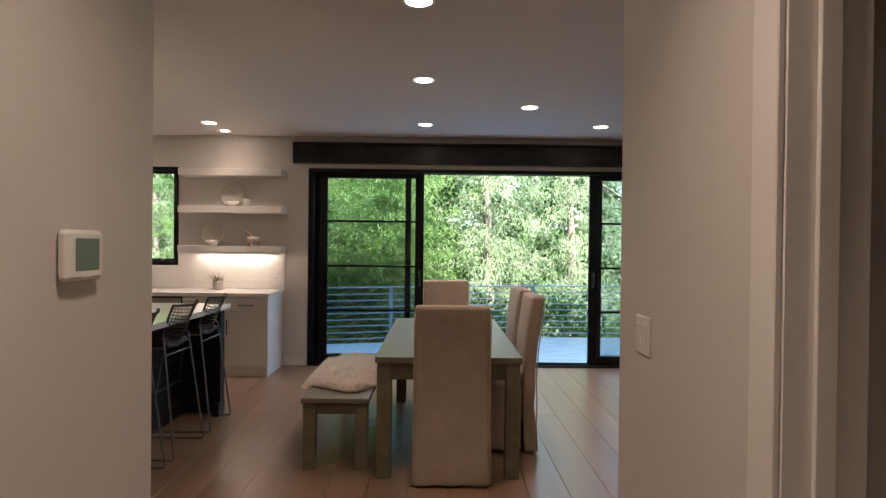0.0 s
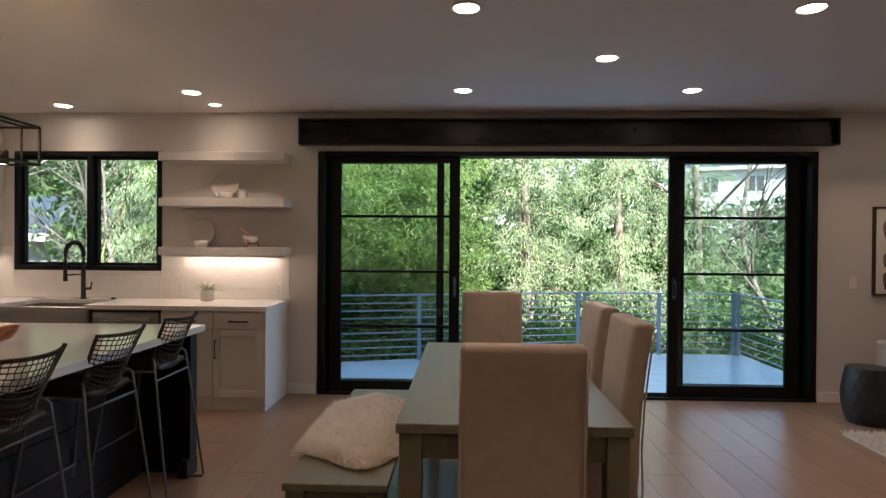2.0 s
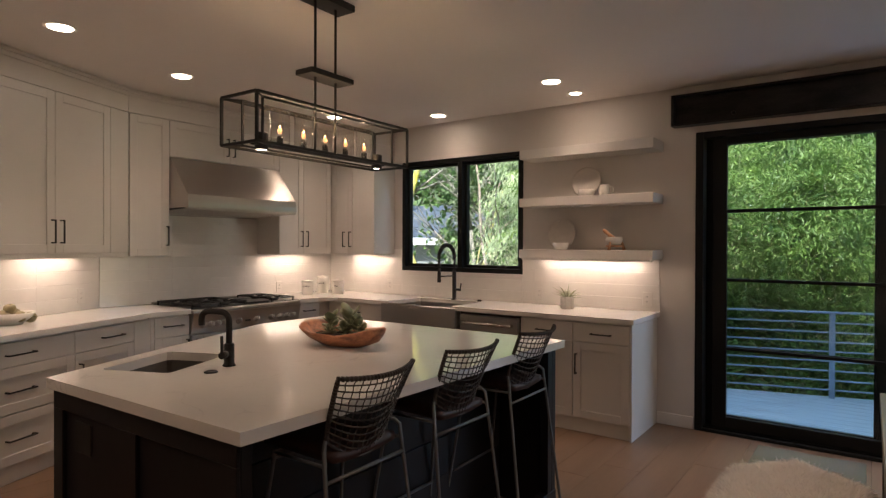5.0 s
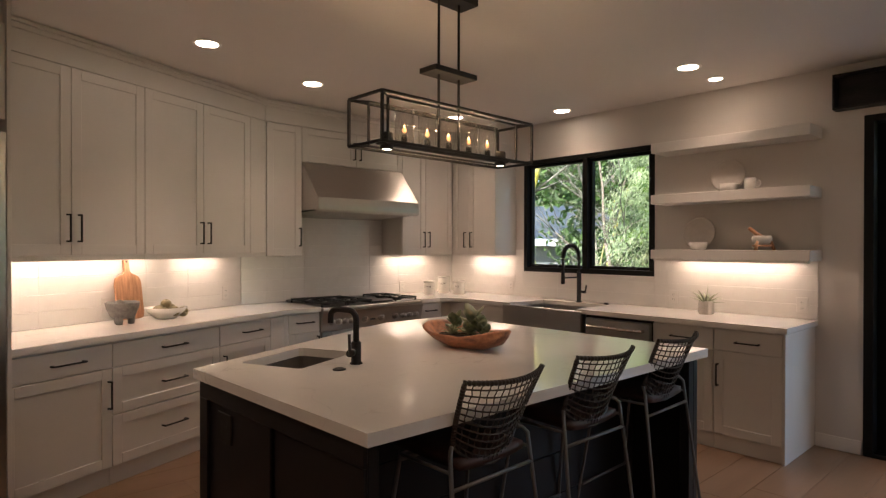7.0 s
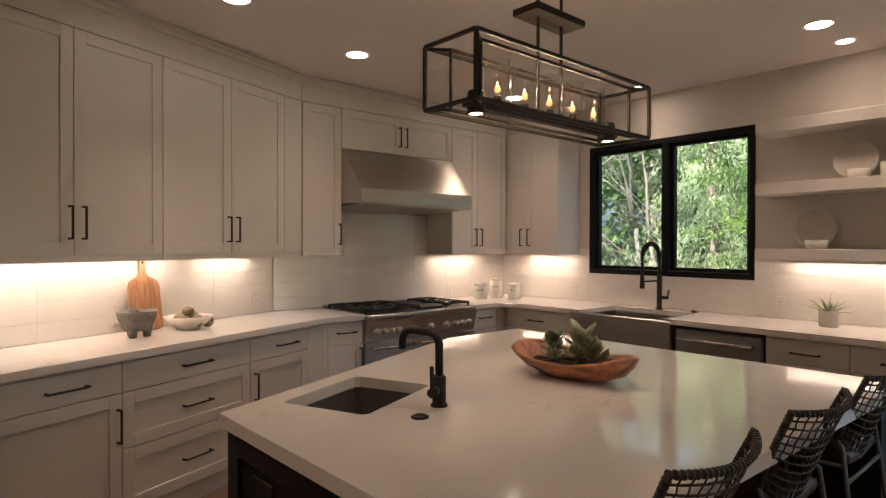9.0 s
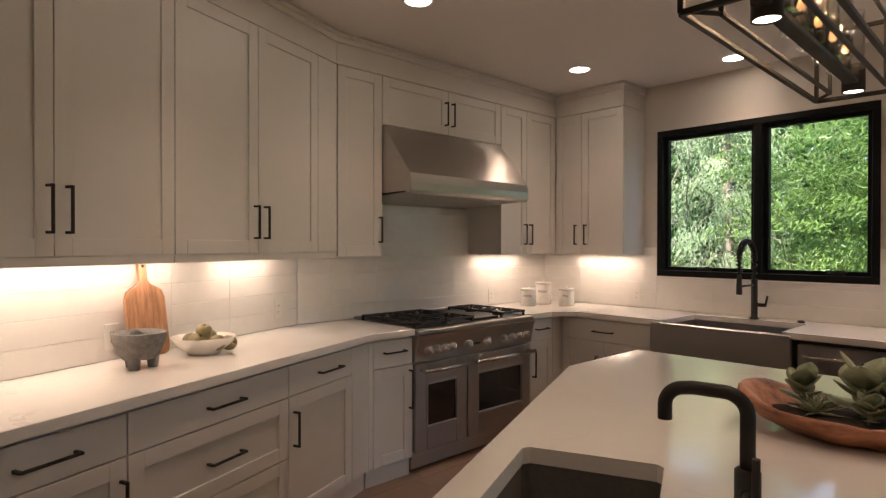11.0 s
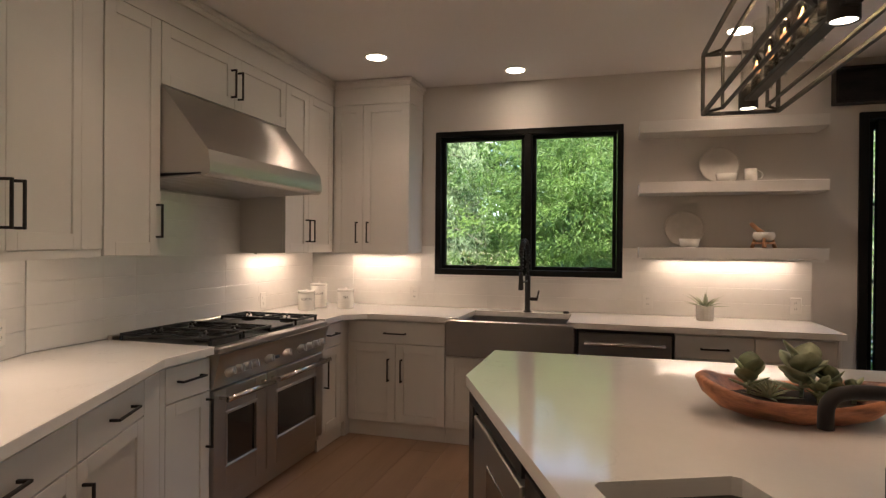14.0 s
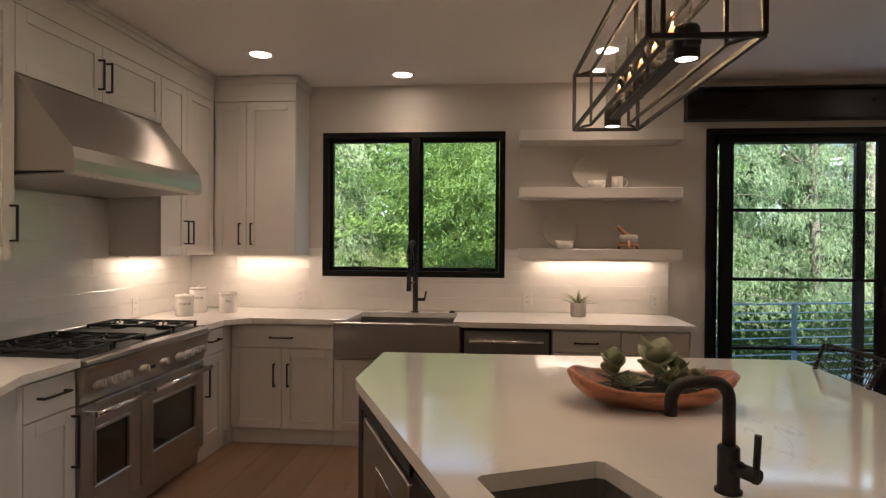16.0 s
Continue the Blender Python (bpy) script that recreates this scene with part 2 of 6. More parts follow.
M_INK1 = mat("ochre_wash", (0.26, 0.15, 0.09), 0.8, var=0.5, scale=5, bump=0.03, col2=(0.16, 0.13, 0.11))
M_INK2 = mat("grey_wash", (0.17, 0.16, 0.14), 0.8, var=0.35, scale=6, bump=0.03)
M_INK3 = mat("umber_wash", (0.15, 0.105, 0.085), 0.8, var=0.45, scale=6, bump=0.03)
M_BARK = mat("bark", (0.19, 0.15, 0.12), 0.9, var=0.4, scale=5, bump=0.6, bscale=18, stretch=(3, 3, 0.6), dist=0.02)
M_MOSS = mat("mossy_bark", (0.32, 0.30, 0.24), 0.95, var=0.3, scale=1.6, bump=0.5, bscale=14, col2=(0.48, 0.42, 0.05), dist=0.02)
M_TWIG = mat("pale_twig", (0.17, 0.155, 0.13), 0.9, var=0.3, scale=4, bump=0.2)
M_GROUND = mat("forest_floor", (0.085, 0.080, 0.045), 0.95, var=0.5, scale=1.2, bump=0.6, bscale=12, col2=(0.11, 0.15, 0.05), dist=0.05)
M_ROOF = mat("blue_grey_roof", (0.032, 0.043, 0.062), 0.7, var=0.25, scale=3, bump=0.3, bscale=25)
M_SIDING = mat("grey_siding", (0.12, 0.125, 0.13), 0.7, var=0.1, scale=4, bump=0.1)
M_SIDING2 = mat("white_siding", (0.50, 0.51, 0.51), 0.7, var=0.06, scale=3, bump=0.1)
M_CULM = mat("bamboo_culm", (0.07, 0.085, 0.03), 0.5, var=0.3, scale=4, bump=0.1)
L_BAMBOO = leafy("bamboo_leaf", (0.065, 0.135, 0.038), (0.30, 0.42, 0.110))
L_CEDAR = leafy("cedar_spray", (0.15, 0.225, 0.115), (0.56, 0.63, 0.37))
L_SHRUB = leafy("laurel_leaf", (0.032, 0.075, 0.022), (0.17, 0.28, 0.075))
L_FAR = leafy("far_leaf", (0.06, 0.095, 0.05), (0.22, 0.29, 0.13))
G_PANE = glass("window_glass", (0.91, 0.94, 0.95))
G_JAR = glass("lamp_glass", (0.97, 0.97, 0.96), gloss=0.035, edge=0.55)
G_CAN = glow("downlight_lens", (1.0, 0.80, 0.63), 7.5)
G_SPOT = glow("spot_lens", (1.0, 0.84, 0.68), 3.5)
G_FILAMENT = glow("filament", (1.0, 0.52, 0.20), 5.0)
G_FLAME = glow("bulb_glow", (1.0, 0.42, 0.17), 0.42)


# ---- shapes ----
class Shape:
    """A mesh in the making."""

    def __init__(self):
        self.bm = bmesh.new()

    def box(self, x0, x1, y0, y1, z0, z1, bevel=0.0, m=None):
        r = bmesh.ops.create_cube(self.bm, size=1)
        for v in r["verts"]:
            v.co = ((x0 + x1) / 2 + v.co.x * (x1 - x0), (y0 + y1) / 2 + v.co.y * (y1 - y0), (z0 + z1) / 2 + v.co.z * (z1 - z0))
        vs = r["verts"]
        if bevel:
            ed = list({e for v in vs for e in v.link_edges})
            out = bmesh.ops.bevel(self.bm, geom=ed, offset=bevel, segments=1, affect="EDGES")
            vs = list({v for f in out["faces"] for v in f.verts})
        if m is not None:
            bmesh.ops.transform(self.bm, matrix=m, verts=vs)
        return self

    def prism(self, pts, z0, z1, bevel=0.0, m=None):
        vs = [self.bm.verts.new((x, y, z0)) for x, y in pts]
        f = self.bm.faces.new(vs)
        ex = bmesh.ops.extrude_face_region(self.bm, geom=[f])
        top = [g for g in ex["geom"] if isinstance(g, bmesh.types.BMVert)]
        bmesh.ops.translate(self.bm, verts=top, vec=(0, 0, z1 - z0))
        al = vs + top
        bmesh.ops.recalc_face_normals(self.bm, faces=list({g for v in al for g in v.link_faces}))
        if bevel:
            ed = list({e for v in al for e in v.link_edges})
            out = bmesh.ops.bevel(self.bm, geom=ed, offset=bevel, segments=1, affect="EDGES")
            al = list({v for g in out["faces"] for v in g.verts})
        if m is not None:
            bmesh.ops.transform(self.bm, matrix=m, verts=al)
        return self

    def tube(self, path, r, n=8, closed=False, r1=None):
        P = [Vector(p) for p in path]
        rings = []
        k = len(P)
        up = Vector((0.02, 0.03, 1)).normalized()
        side = None
        for i, p in enumerate(P):
            a = P[(i - 1) % k] if closed or i > 0 else p
            b = P[(i + 1) % k] if closed or i < k - 1 else p
            t = (b - a).normalized()
            if side is None:
                side = t.cross(up)
                if side.length < 0.05:
                    side = t.cross(Vector((1, 0, 0)))
            side = (side - t * side.dot(t)).normalized()
            w = t.cross(side)
            rad = r if r1 is None else r + (r1 - r) * i / max(1, k - 1)
            rings.append([self.bm.verts.new(p + (side * math.cos(2 * math.pi * j / n) + w * math.sin(2 * math.pi * j / n)) * rad) for j in range(n)])
        for i in range(k if closed else k - 1):
            A, B = rings[i], rings[(i + 1) % k]
            for j in range(n):
                f = self.bm.faces.new((A[j], A[(j + 1) % n], B[(j + 1) % n], B[j]))
                f.smooth = True
        if not closed:
            self.bm.faces.new(rings[0][::-1])
            self.bm.faces.new(rings[-1])
        return self

    def lathe(self, prof, n=28, m=None, smooth=True, wobble=None):
        rings = []
        for r, z in prof:
            if r < 1e-5:
                rings.append([self.bm.verts.new((0, 0, z))])
            else:
                rings.append([self.bm.verts.new((r * math.cos(2 * math.pi * j / n), r * math.sin(2 * math.pi * j / n), z)) for j in range(n)])
        for A, B in zip(rings, rings[1:]):
            for j in range(n):
                q = [A[0] if len(A) == 1 else A[j], A[0] if len(A) == 1 else A[(j + 1) % n],
                     B[0] if len(B) == 1 else B[(j + 1) % n], B[0] if len(B) == 1 else B[j]]
                q = list(dict.fromkeys(q))
                if len(q) > 2:
                    self.bm.faces.new(q).smooth = smooth
        vs = [v for ring in rings for v in ring]
        if wobble:
            for v in vs:
                v.co = wobble(v.co)
        if m is not None:
            bmesh.ops.transform(self.bm, matrix=m, verts=vs)
        return self

    def bend(self, fn):
        for v in self.bm.verts:
            v.co = fn(v.co)
        return self

    def make(self, name, material, parent=None, m=None, normals=True):
        if normals:
            bmesh.ops.recalc_face_normals(self.bm, faces=self.bm.faces)
        me = bpy.data.meshes.new(name)
        self.bm.to_mesh(me)
        self.bm.free()
        me.materials.append(material)
        ob = new(name, me)
        if parent is not None:
            ob.parent = parent
        if m is not None:
            ob.matrix_local = m
        return ob


def thing(name, label, category, group="", m=None, kind=""):
    ob = new(name)
    ob.empty_display_size = 0.1
    if m is not None:
        ob.matrix_world = m
    return tagged(ob, label, category, group, kind)


def arc(c, r, a0, a1, n, ax, ay):
    c, ax, ay = Vector(c), Vector(ax), Vector(ay)
    return [c + ax * r * math.cos(radians(a0 + (a1 - a0) * i / n)) + ay * r * math.sin(radians(a0 + (a1 - a0) * i / n)) for i in range(n + 1)]


def sheet(name, verts, faces, material, parent=None, smooth=False):
    me = bpy.data.meshes.new(name)
    me.from_pydata(verts, [], faces)
    me.materials.append(material)
    if smooth:
        me.shade_smooth()
    ob = new(name, me)
    if parent is not None:
        ob.parent = parent
    return ob

# ---- structure ----
CEIL = 2.68
NORTH = 7.12                     # inner face of the wall with the window and the sliding door
BEND = (-5.6, 4.52)              # where the range wall meets the canted wall
RUN_A = pose(0, NORTH, 0, 0, 0, 0)              # x along the wall, y into it
RUN_B = pose(*BEND, 0, 0, 0, 90)
RUN_C = pose(*BEND, 0, 0, 0, 112.5)
WX0, WX1, WZ0, WZ1 = -4.49, -3.03, 1.16, 2.31    # kitchen window
SX0, SX1, SZ1 = -1.515, 3.125, 2.31                # sliding door
HL, HR, HY, HYR = -0.86, 0.64, 2.00, 2.237                  # hall walls and their end


def structure(ob):
    return tagged(ob, kind="structure")


def wall(name, *boxes, label="painted plaster wall in warm greige", material=None):
    s = Shape()
    for b in boxes:
        s.box(*b)
    ob = s.make(name, material or M_WALL)
    return tagged(ob, label, "wall", kind="structure")


T = 0.18
wall("wall_north", (-6.4, WX0, NORTH, NORTH + T, 0, CEIL), (WX0, WX1, NORTH, NORTH + T, 0, WZ0), (WX0, WX1, NORTH, NORTH + T, WZ1, CEIL),
     (WX1, SX0, NORTH, NORTH + T, 0, CEIL), (SX0, SX1, NORTH, NORTH + T, SZ1, CEIL), (SX1, 8.2, NORTH, NORTH + T, 0, CEIL))
wall("wall_west", (-5.78, -5.6, 4.40, NORTH, 0, CEIL))
s = Shape().box(-3.6, 0.02, 0, T, 0, CEIL)
ob = s.make("wall_canted", M_WALL)
ob.matrix_world = RUN_C
tagged(ob, "painted plaster wall in warm greige, canted", "wall", kind="structure")
wall("wall_hall_west", (HL - 0.14, HL, -2.2, HY, 0, CEIL))
wall("wall_hall_east", (HR, HR + 0.16, 1.292, HYR, 0, CEIL), (HR, HR + 0.16, 0.45, 1.292, 2.08, CEIL), (HR, HR + 0.16, -2.2, 0.45, 0, CEIL))
wall("wall_hall_south", (HL - 0.14, 3.2, -2.38, -2.2, 0, CEIL))
wall("wall_side_room", (HR + 0.16, 3.2, 1.40, 1.54, 0, CEIL), (3.2, 3.36, -2.38, 1.54, 0, CEIL))
wall("wall_kitchen_south", (-4.6, HL - 0.14, 0.95, 1.13, 0, CEIL))
wall("wall_living_east", (8.0, 8.18, 1.2, NORTH, 0, CEIL))
wall("wall_living_south", (3.36, 8.18, 1.2, 1.36, 0, CEIL))
ob = Shape().box(-6.4, 8.3, -2.5, NORTH + 0.30, CEIL, CEIL + 0.16).make("ceiling", M_CEIL)
tagged(ob, "smooth painted ceiling with recessed downlights", "ceiling", kind="structure")
ob = Shape().prism([(-7, -3), (8.6, -3), (8.6, NORTH + 0.35), (-7, NORTH + 0.35)], CEIL + 0.162, CEIL + 0.55).make("roof", M_ROOF)
# unseen block, its height set so its shadow covers the deck and low foliage
SHADE_BLOCK = Shape().prism([(-6.8, -3), (8.4, -3), (8.4, NORTH + 0.1), (-6.8, NORTH + 0.1)], CEIL + 0.552, 6.4).make("house_shade_block", M_SIDING)
tagged(SHADE_BLOCK, "unseen block above the rooms that shades the deck and lower bamboo", "wall", kind="structure")
tagged(ob, "low dark roof above the rooms", "roof", kind="structure")
ob = Shape().box(-6.4, 8.2, -2.4, NORTH + T, -0.30, -0.012).make("floor", M_GAP)
FLOOR = tagged(ob, "wide oak plank floor with a warm matt finish", "floor", kind="structure")

# door casing in the hall
s = Shape()
s.box(HR - 0.016, HR - 0.0005, 1.280, 1.366, 0, 2.08, 0.003).box(HR - 0.016, HR - 0.0005, 0.376, 0.462, 0, 2.08, 0.003)
s.box(HR - 0.016, HR - 0.0005, 0.376, 1.366, 2.0805, 2.166, 0.003)
s.box(HR, HR + 0.16, 1.277, 1.2915, 0, 2.08, 0.002).box(HR, HR + 0.16, 0.4505, 0.465, 0, 2.08, 0.002)
s.box(HR + 0.055, HR + 0.095, 1.265, 1.2765, 0, 2.08, 0.002)
tagged(s.make("trim_hall_door", M_TRIM), "white painted door casing", "trim", kind="structure")

# baseboards
s = Shape()
for x0, x1, y0, y1 in ((-1.80, SX0 - 0.01, NORTH - 0.014, NORTH), (SX1 + 0.01, 8.0, NORTH - 0.014, NORTH),
                       (HL, HL + 0.014, -2.2, HY), (HL - 0.154, HL + 0.014, HY, HY + 0.014), (HR - 0.014, HR, 1.367, HYR),
                       (HR - 0.014, HR + 0.174, HYR, HYR + 0.014), (HR + 0.16, HR + 0.174, 1.56, HYR)):
    s.box(x0, x1, y0, y1, 0, 0.095, 0.003)
tagged(s.make("baseboard", M_TRIM), "white painted baseboard", "baseboard", kind="structure")


# ---- window over the sink ----
def window_unit():
    w = thing("window_1", "black framed two-pane casement window over the sink", "window", kind="structure")
    yo, yi = NORTH + 0.11, NORTH - 0.008
    s = Shape()
    f = 0.045
    s.box(WX0, WX1, yi, yo, WZ1 - f, WZ1, 0.003).box(WX0, WX1, yi, yo, WZ0, WZ0 + f, 0.003)
    s.box(WX0, WX0 + f, yi, yo, WZ0 + f, WZ1 - f, 0.003).box(WX1 - f, WX1, yi, yo, WZ0 + f, WZ1 - f, 0.003)
    mid = (WX0 + WX1) / 2 + 0.02
    s.box(mid - 0.028, mid + 0.028, yi, yo, WZ0 + f, WZ1 - f, 0.003)
    s.make("frame", M_FRAME, w)
    for x0, x1 in ((WX0 + f, mid - 0.028), (mid + 0.028, WX1 - f)):
        g = 0.028
        s = Shape()
        a0, a1, b0, b1 = x0 + 0.002, x1 - 0.002, WZ0 + f + 0.002, WZ1 - f - 0.002
        y0, y1 = NORTH + 0.035, NORTH + 0.085
        s.box(a0, a1, y0, y1, b1 - g, b1, 0.003).box(a0, a1, y0, y1, b0, b0 + g, 0.003)
        s.box(a0, a0 + g, y0, y1, b0 + g, b1 - g, 0.003).box(a1 - g, a1, y0, y1, b0 + g, b1 - g, 0.003)
        s.make("sash", M_FRAME, w)
        p = Shape().box(a0 + g, a1 - g, NORTH + 0.06, NORTH + 0.064, b0 + g, b1 - g).make("pane", G_PANE, w)
        p.visible_shadow = False
        c = (x0 + x1) / 2 + (0.12 if x0 > mid else -0.02)
        s = Shape().box(c - 0.05, c + 0.05, NORTH + 0.012, NORTH + 0.034, b0 + 0.0, b0 + 0.022, 0.004)
        s.tube([(c - 0.02, NORTH + 0.02, b0 + 0.024), (c + 0.03, NORTH + 0.012, b0 + 0.030), (c + 0.07, NORTH + 0.012, b0 + 0.022)], 0.006, 6)
        s.make("crank", M_BLACK, w)
    ob = Shape().box(WX0, WX1, NORTH - 0.012, NORTH + 0.10, WZ0 - 0.018, WZ0 - 0.001, 0.002).make("sill", M_QUARTZ, w)


window_unit()


# ---- sliding door ----
def slider():
    d = thing("door_1", "black aluminium sliding glass door, two panels slid open in the middle", "sliding door", kind="structure")
    y0, y1 = NORTH - 0.02, NORTH + 0.15
    s = Shape()
    s.box(SX0, SX0 + 0.055, y0, y1, 0, SZ1, 0.003).box(SX1 - 0.055, SX1, y0, y1, 0, SZ1, 0.003)
    s.box(SX0 + 0.055, SX1 - 0.055, y0, y1, SZ1 - 0.045, SZ1, 0.003)
    s.box(SX0 + 0.055, SX1 - 0.055, y0, y1, -0.011, 0.022, 0.003)
    for y in (0.018, 0.068, 0.118):
        s.box(SX0 + 0.055, SX1 - 0.055, NORTH + y, NORTH + y + 0.006, 0.022, 0.034)
    s.make("frame", M_FRAME, d)

    def panel(x0, x1, y, left, right):
        s = Shape()
        z0, z1 = 0.036, SZ1 - 0.048
        s.box(x0, x0 + left, y, y + 0.042, z0, z1, 0.003).box(x1 - right, x1, y, y + 0.042, z0, z1, 0.003)
        s.box(x0 + left, x1 - right, y, y + 0.042, z1 - 0.052, z1, 0.003).box(x0 + left, x1 - right, y, y + 0.042, z0, z0 + 0.090, 0.003)
        for z in (1.699, 1.171, 0.647):
            s.box(x0 + left, x1 - right, y + 0.008, y + 0.034, z - 0.011, z + 0.011, 0.002)
        s.make("panel", M_FRAME, d)
        zz = [z0 + 0.090, 0.636, 1.160, 1.688, z1 - 0.052]
        for k in range(4):
            p = Shape().box(x0 + left, x1 - right, y + 0.018, y + 0.024, zz[k] + (0.022 if k else 0), zz[k + 1]).make("pane", G_PANE, d)
            p.visible_shadow = False

    panel(-1.457, -0.318, NORTH + 0.088, 0.06, 0.070)
    panel(-1.397, -0.166, NORTH + 0.028, 0.097, 0.100)
    panel(1.790, 2.985, NORTH + 0.028, 0.095, 0.115)
    panel(1.895, 3.067, NORTH + 0.088, 0.060, 0.06)
    for x in (-0.215, 1.838):
        s = Shape().box(x - 0.018, x + 0.018, NORTH + 0.010, NORTH + 0.027, 0.93, 1.13, 0.006)
        s.tube([(x, NORTH + 0.012, 0.96), (x, NORTH - 0.03, 0.97), (x, NORTH - 0.03, 1.09), (x, NORTH + 0.012, 1.10)], 0.007, 6)
        s.make("handle", M_BLACK, d)


slider()

# ---- steel beam over the sliding door ----
beam = thing("steel_beam", "dark raw steel channel beam bolted above the sliding door", "beam")
s = Shape()
X0, X1, Y0, Z0, Z1 = -1.683, 3.272, NORTH - 0.10, 2.362, 2.604
s.box(X0, X1, NORTH - 0.020, NORTH, Z0, Z1, 0.002).box(X0, X1, Y0, NORTH - 0.02, Z1 - 0.014, Z1, 0.003).box(X0, X1, Y0, NORTH - 0.02, Z0, Z0 + 0.014, 0.003)
s.box(X0, X0 + 0.014, Y0 + 0.003, NORTH - 0.02, Z0 + 0.014, Z1 - 0.014, 0.002).box(X1 - 0.014, X1, Y0 + 0.003, NORTH - 0.02, Z0 + 0.014, Z1 - 0.014, 0.002)
s.make("channel", M_BEAM, beam)
for i, x in enumerate((-1.25, -0.33, 0.0, 1.45, 2.3, 2.95)):
    b = Shape().lathe([(0, 0), (0.016, 0), (0.016, 0.010), (0.011, 0.016), (0, 0.017)], 8, pose(x, NORTH - 0.02, 2.43 + 0.08 * (i % 2), 90, 0, 0)).make("bolt", M_BEAM, beam)


# ---- downlights ----
def downlight(x, y, r, watts, spread=104):
    d = thing("recessed_downlight", "lit round recessed downlight with a white trim ring", "downlight", "ceiling downlights", pose(x, y, CEIL))
    Shape().lathe([(r + 0.014, 0.0), (r + 0.014, -0.004), (r, -0.006), (r - 0.006, -0.002), (r - 0.006, 0.0)], 28).make("trim_ring", M_TRIM, d)
    Shape().lathe([(0, -0.0035), (r - 0.006, -0.0035), (r - 0.006, -0.001), (0, -0.001)], 28).make("lens", G_CAN, d)
    lamp = area_lamp("downlight_lamp", pose(x, y, CEIL - 0.008), r * 1.8, r * 1.8, watts, WARM, spread)
    lamp.data.shape = "DISK"


# the last five are unseen, added to brighten the hall, living room and kitchen
for x, y in ((-4.67, 6.29), (-3.796, 6.82), (-2.39, 6.37), (-0.14, 6.335), (-4.563, 4.65), (-4.20, 3.70), (-0.115, 4.67),
             (1.684, 4.71), (0.818, 5.52), (1.69, 6.35), (3.51, 6.35), (-0.105, 3.22), (-0.11, 1.10), (-0.11, -0.55), (3.51, 4.71), (1.69, 3.1), (-2.60, 1.95)):
    downlight(x, y, 0.072, CAN_POWER * (0.48 if y > 6.6 else 1.5 if y < 2 and x < -2 else 1.75 if y < 2 else 0.65 if x < -4 and y > 6 else 0.74 if x < -4 and y < 5 else 1.0), 84 if x < -4 and y < 4 else 122 if y < 2 else 104)
downlight(-2.38, 6.80, 0.052, CAN_POWER * 0.30)

# ---- cabinet parts ----
def bar_pull(parent, x, y, z, length, upright):
    """A square black bar pull; y is the face it stands on."""
    s = Shape()
    h, r, out = length / 2, 0.0048, 0.034
    if upright:
        s.box(x - r, x + r, y - out - r, y - out + r, z - h, z + h, 0.0012)
        for k in (-h + r, h - r):
            s.box(x - r, x + r, y - out + r, y, z + k - r, z + k + r)
    else:
        s.box(x - h, x + h, y - out - r, y - out + r, z - r, z + r, 0.0012)
        for k in (-h + r, h - r):
            s.box(x + k - r, x + k + r, y - out + r, y, z - r, z + r)
    return s.make("handle", M_BLACK, parent)


def front(parent, name, x0, x1, z0, z1, y, shaker=True, pull=None, rail=0.062, material=None):
    """A cabinet front 2 cm thick whose face is at y; pull = (x, z, length, upright)."""
    g = 0.0016
    x0, x1, z0, z1 = x0 + g, x1 - g, z0 + g, z1 - g
    s = Shape()
    if shaker:
        s.box(x0, x0 + rail, y, y + 0.02, z0, z1, 0.0015).box(x1 - rail, x1, y, y + 0.02, z0, z1, 0.0015)
        s.box(x0 + rail, x1 - rail, y, y + 0.02, z1 - rail, z1, 0.0015).box(x0 + rail, x1 - rail, y, y + 0.02, z0, z0 + rail, 0.0015)
        s.box(x0 + rail - 0.002, x1 - rail + 0.002, y + 0.009, y + 0.019, z0 + rail - 0.002, z1 - rail + 0.002)
    else:
        s.box(x0, x1, y, y + 0.02, z0, z1, 0.0015)
    ob = s.make(name, material or M_CAB, parent)
    if pull:
        bar_pull(ob, pull[0], y, *pull[1:])
    return ob


def base_unit(run, x0, x1, depth, fronts, label, toe=True, end=None):
    """A base cabinet on the run; depth from the wall to its face."""
    c = thing("base_cabinet", label, "cabinet", "white kitchen base cabinets", run @ LOW)
    y = -depth
    s = Shape().box(x0, x1, y + 0.0205, -0.002, 0.105, 0.874)
    s.make("body", M_CAB, c)
    Shape().box(x0, x1, y + 0.030, y + 0.046, 0.0, 0.104, 0.001).make("toe_kick", M_CAB, c)
    for f in fronts:
        front(c, f[0], *f[1:5], y, *f[5:])
    if end is not None:
        Shape().box(x1 + 0.0005, x1 + 0.0185, y, -0.002, 0.0, 0.874, 0.0015).make("end_panel", M_CAB, c)
    return c


def upper_unit(run, x0, x1, z0, z1, fronts, label, depth=0.36, rail=True):
    c = thing("wall_cabinet", label, "cabinet", "white kitchen wall cabinets", run)
    y = -depth
    Shape().box(x0, x1, y + 0.0205, -0.002, z0, z1).make("body", M_CAB, c)
    for f in fronts:
        front(c, f[0], *f[1:5], y, *f[5:])
    if rail:
        Shape().box(x0, x1, y + 0.006, y + 0.024, z0 - 0.034, z0 - 0.0005, 0.001).make("light_rail", M_CAB, c)
    return c


DB, DC, UD = 0.64, 0.63, 0.36
KZ = 0.979                       # the wall runs stand a little lower than the island
LOW = Matrix.Diagonal((1, 1, KZ, 1))
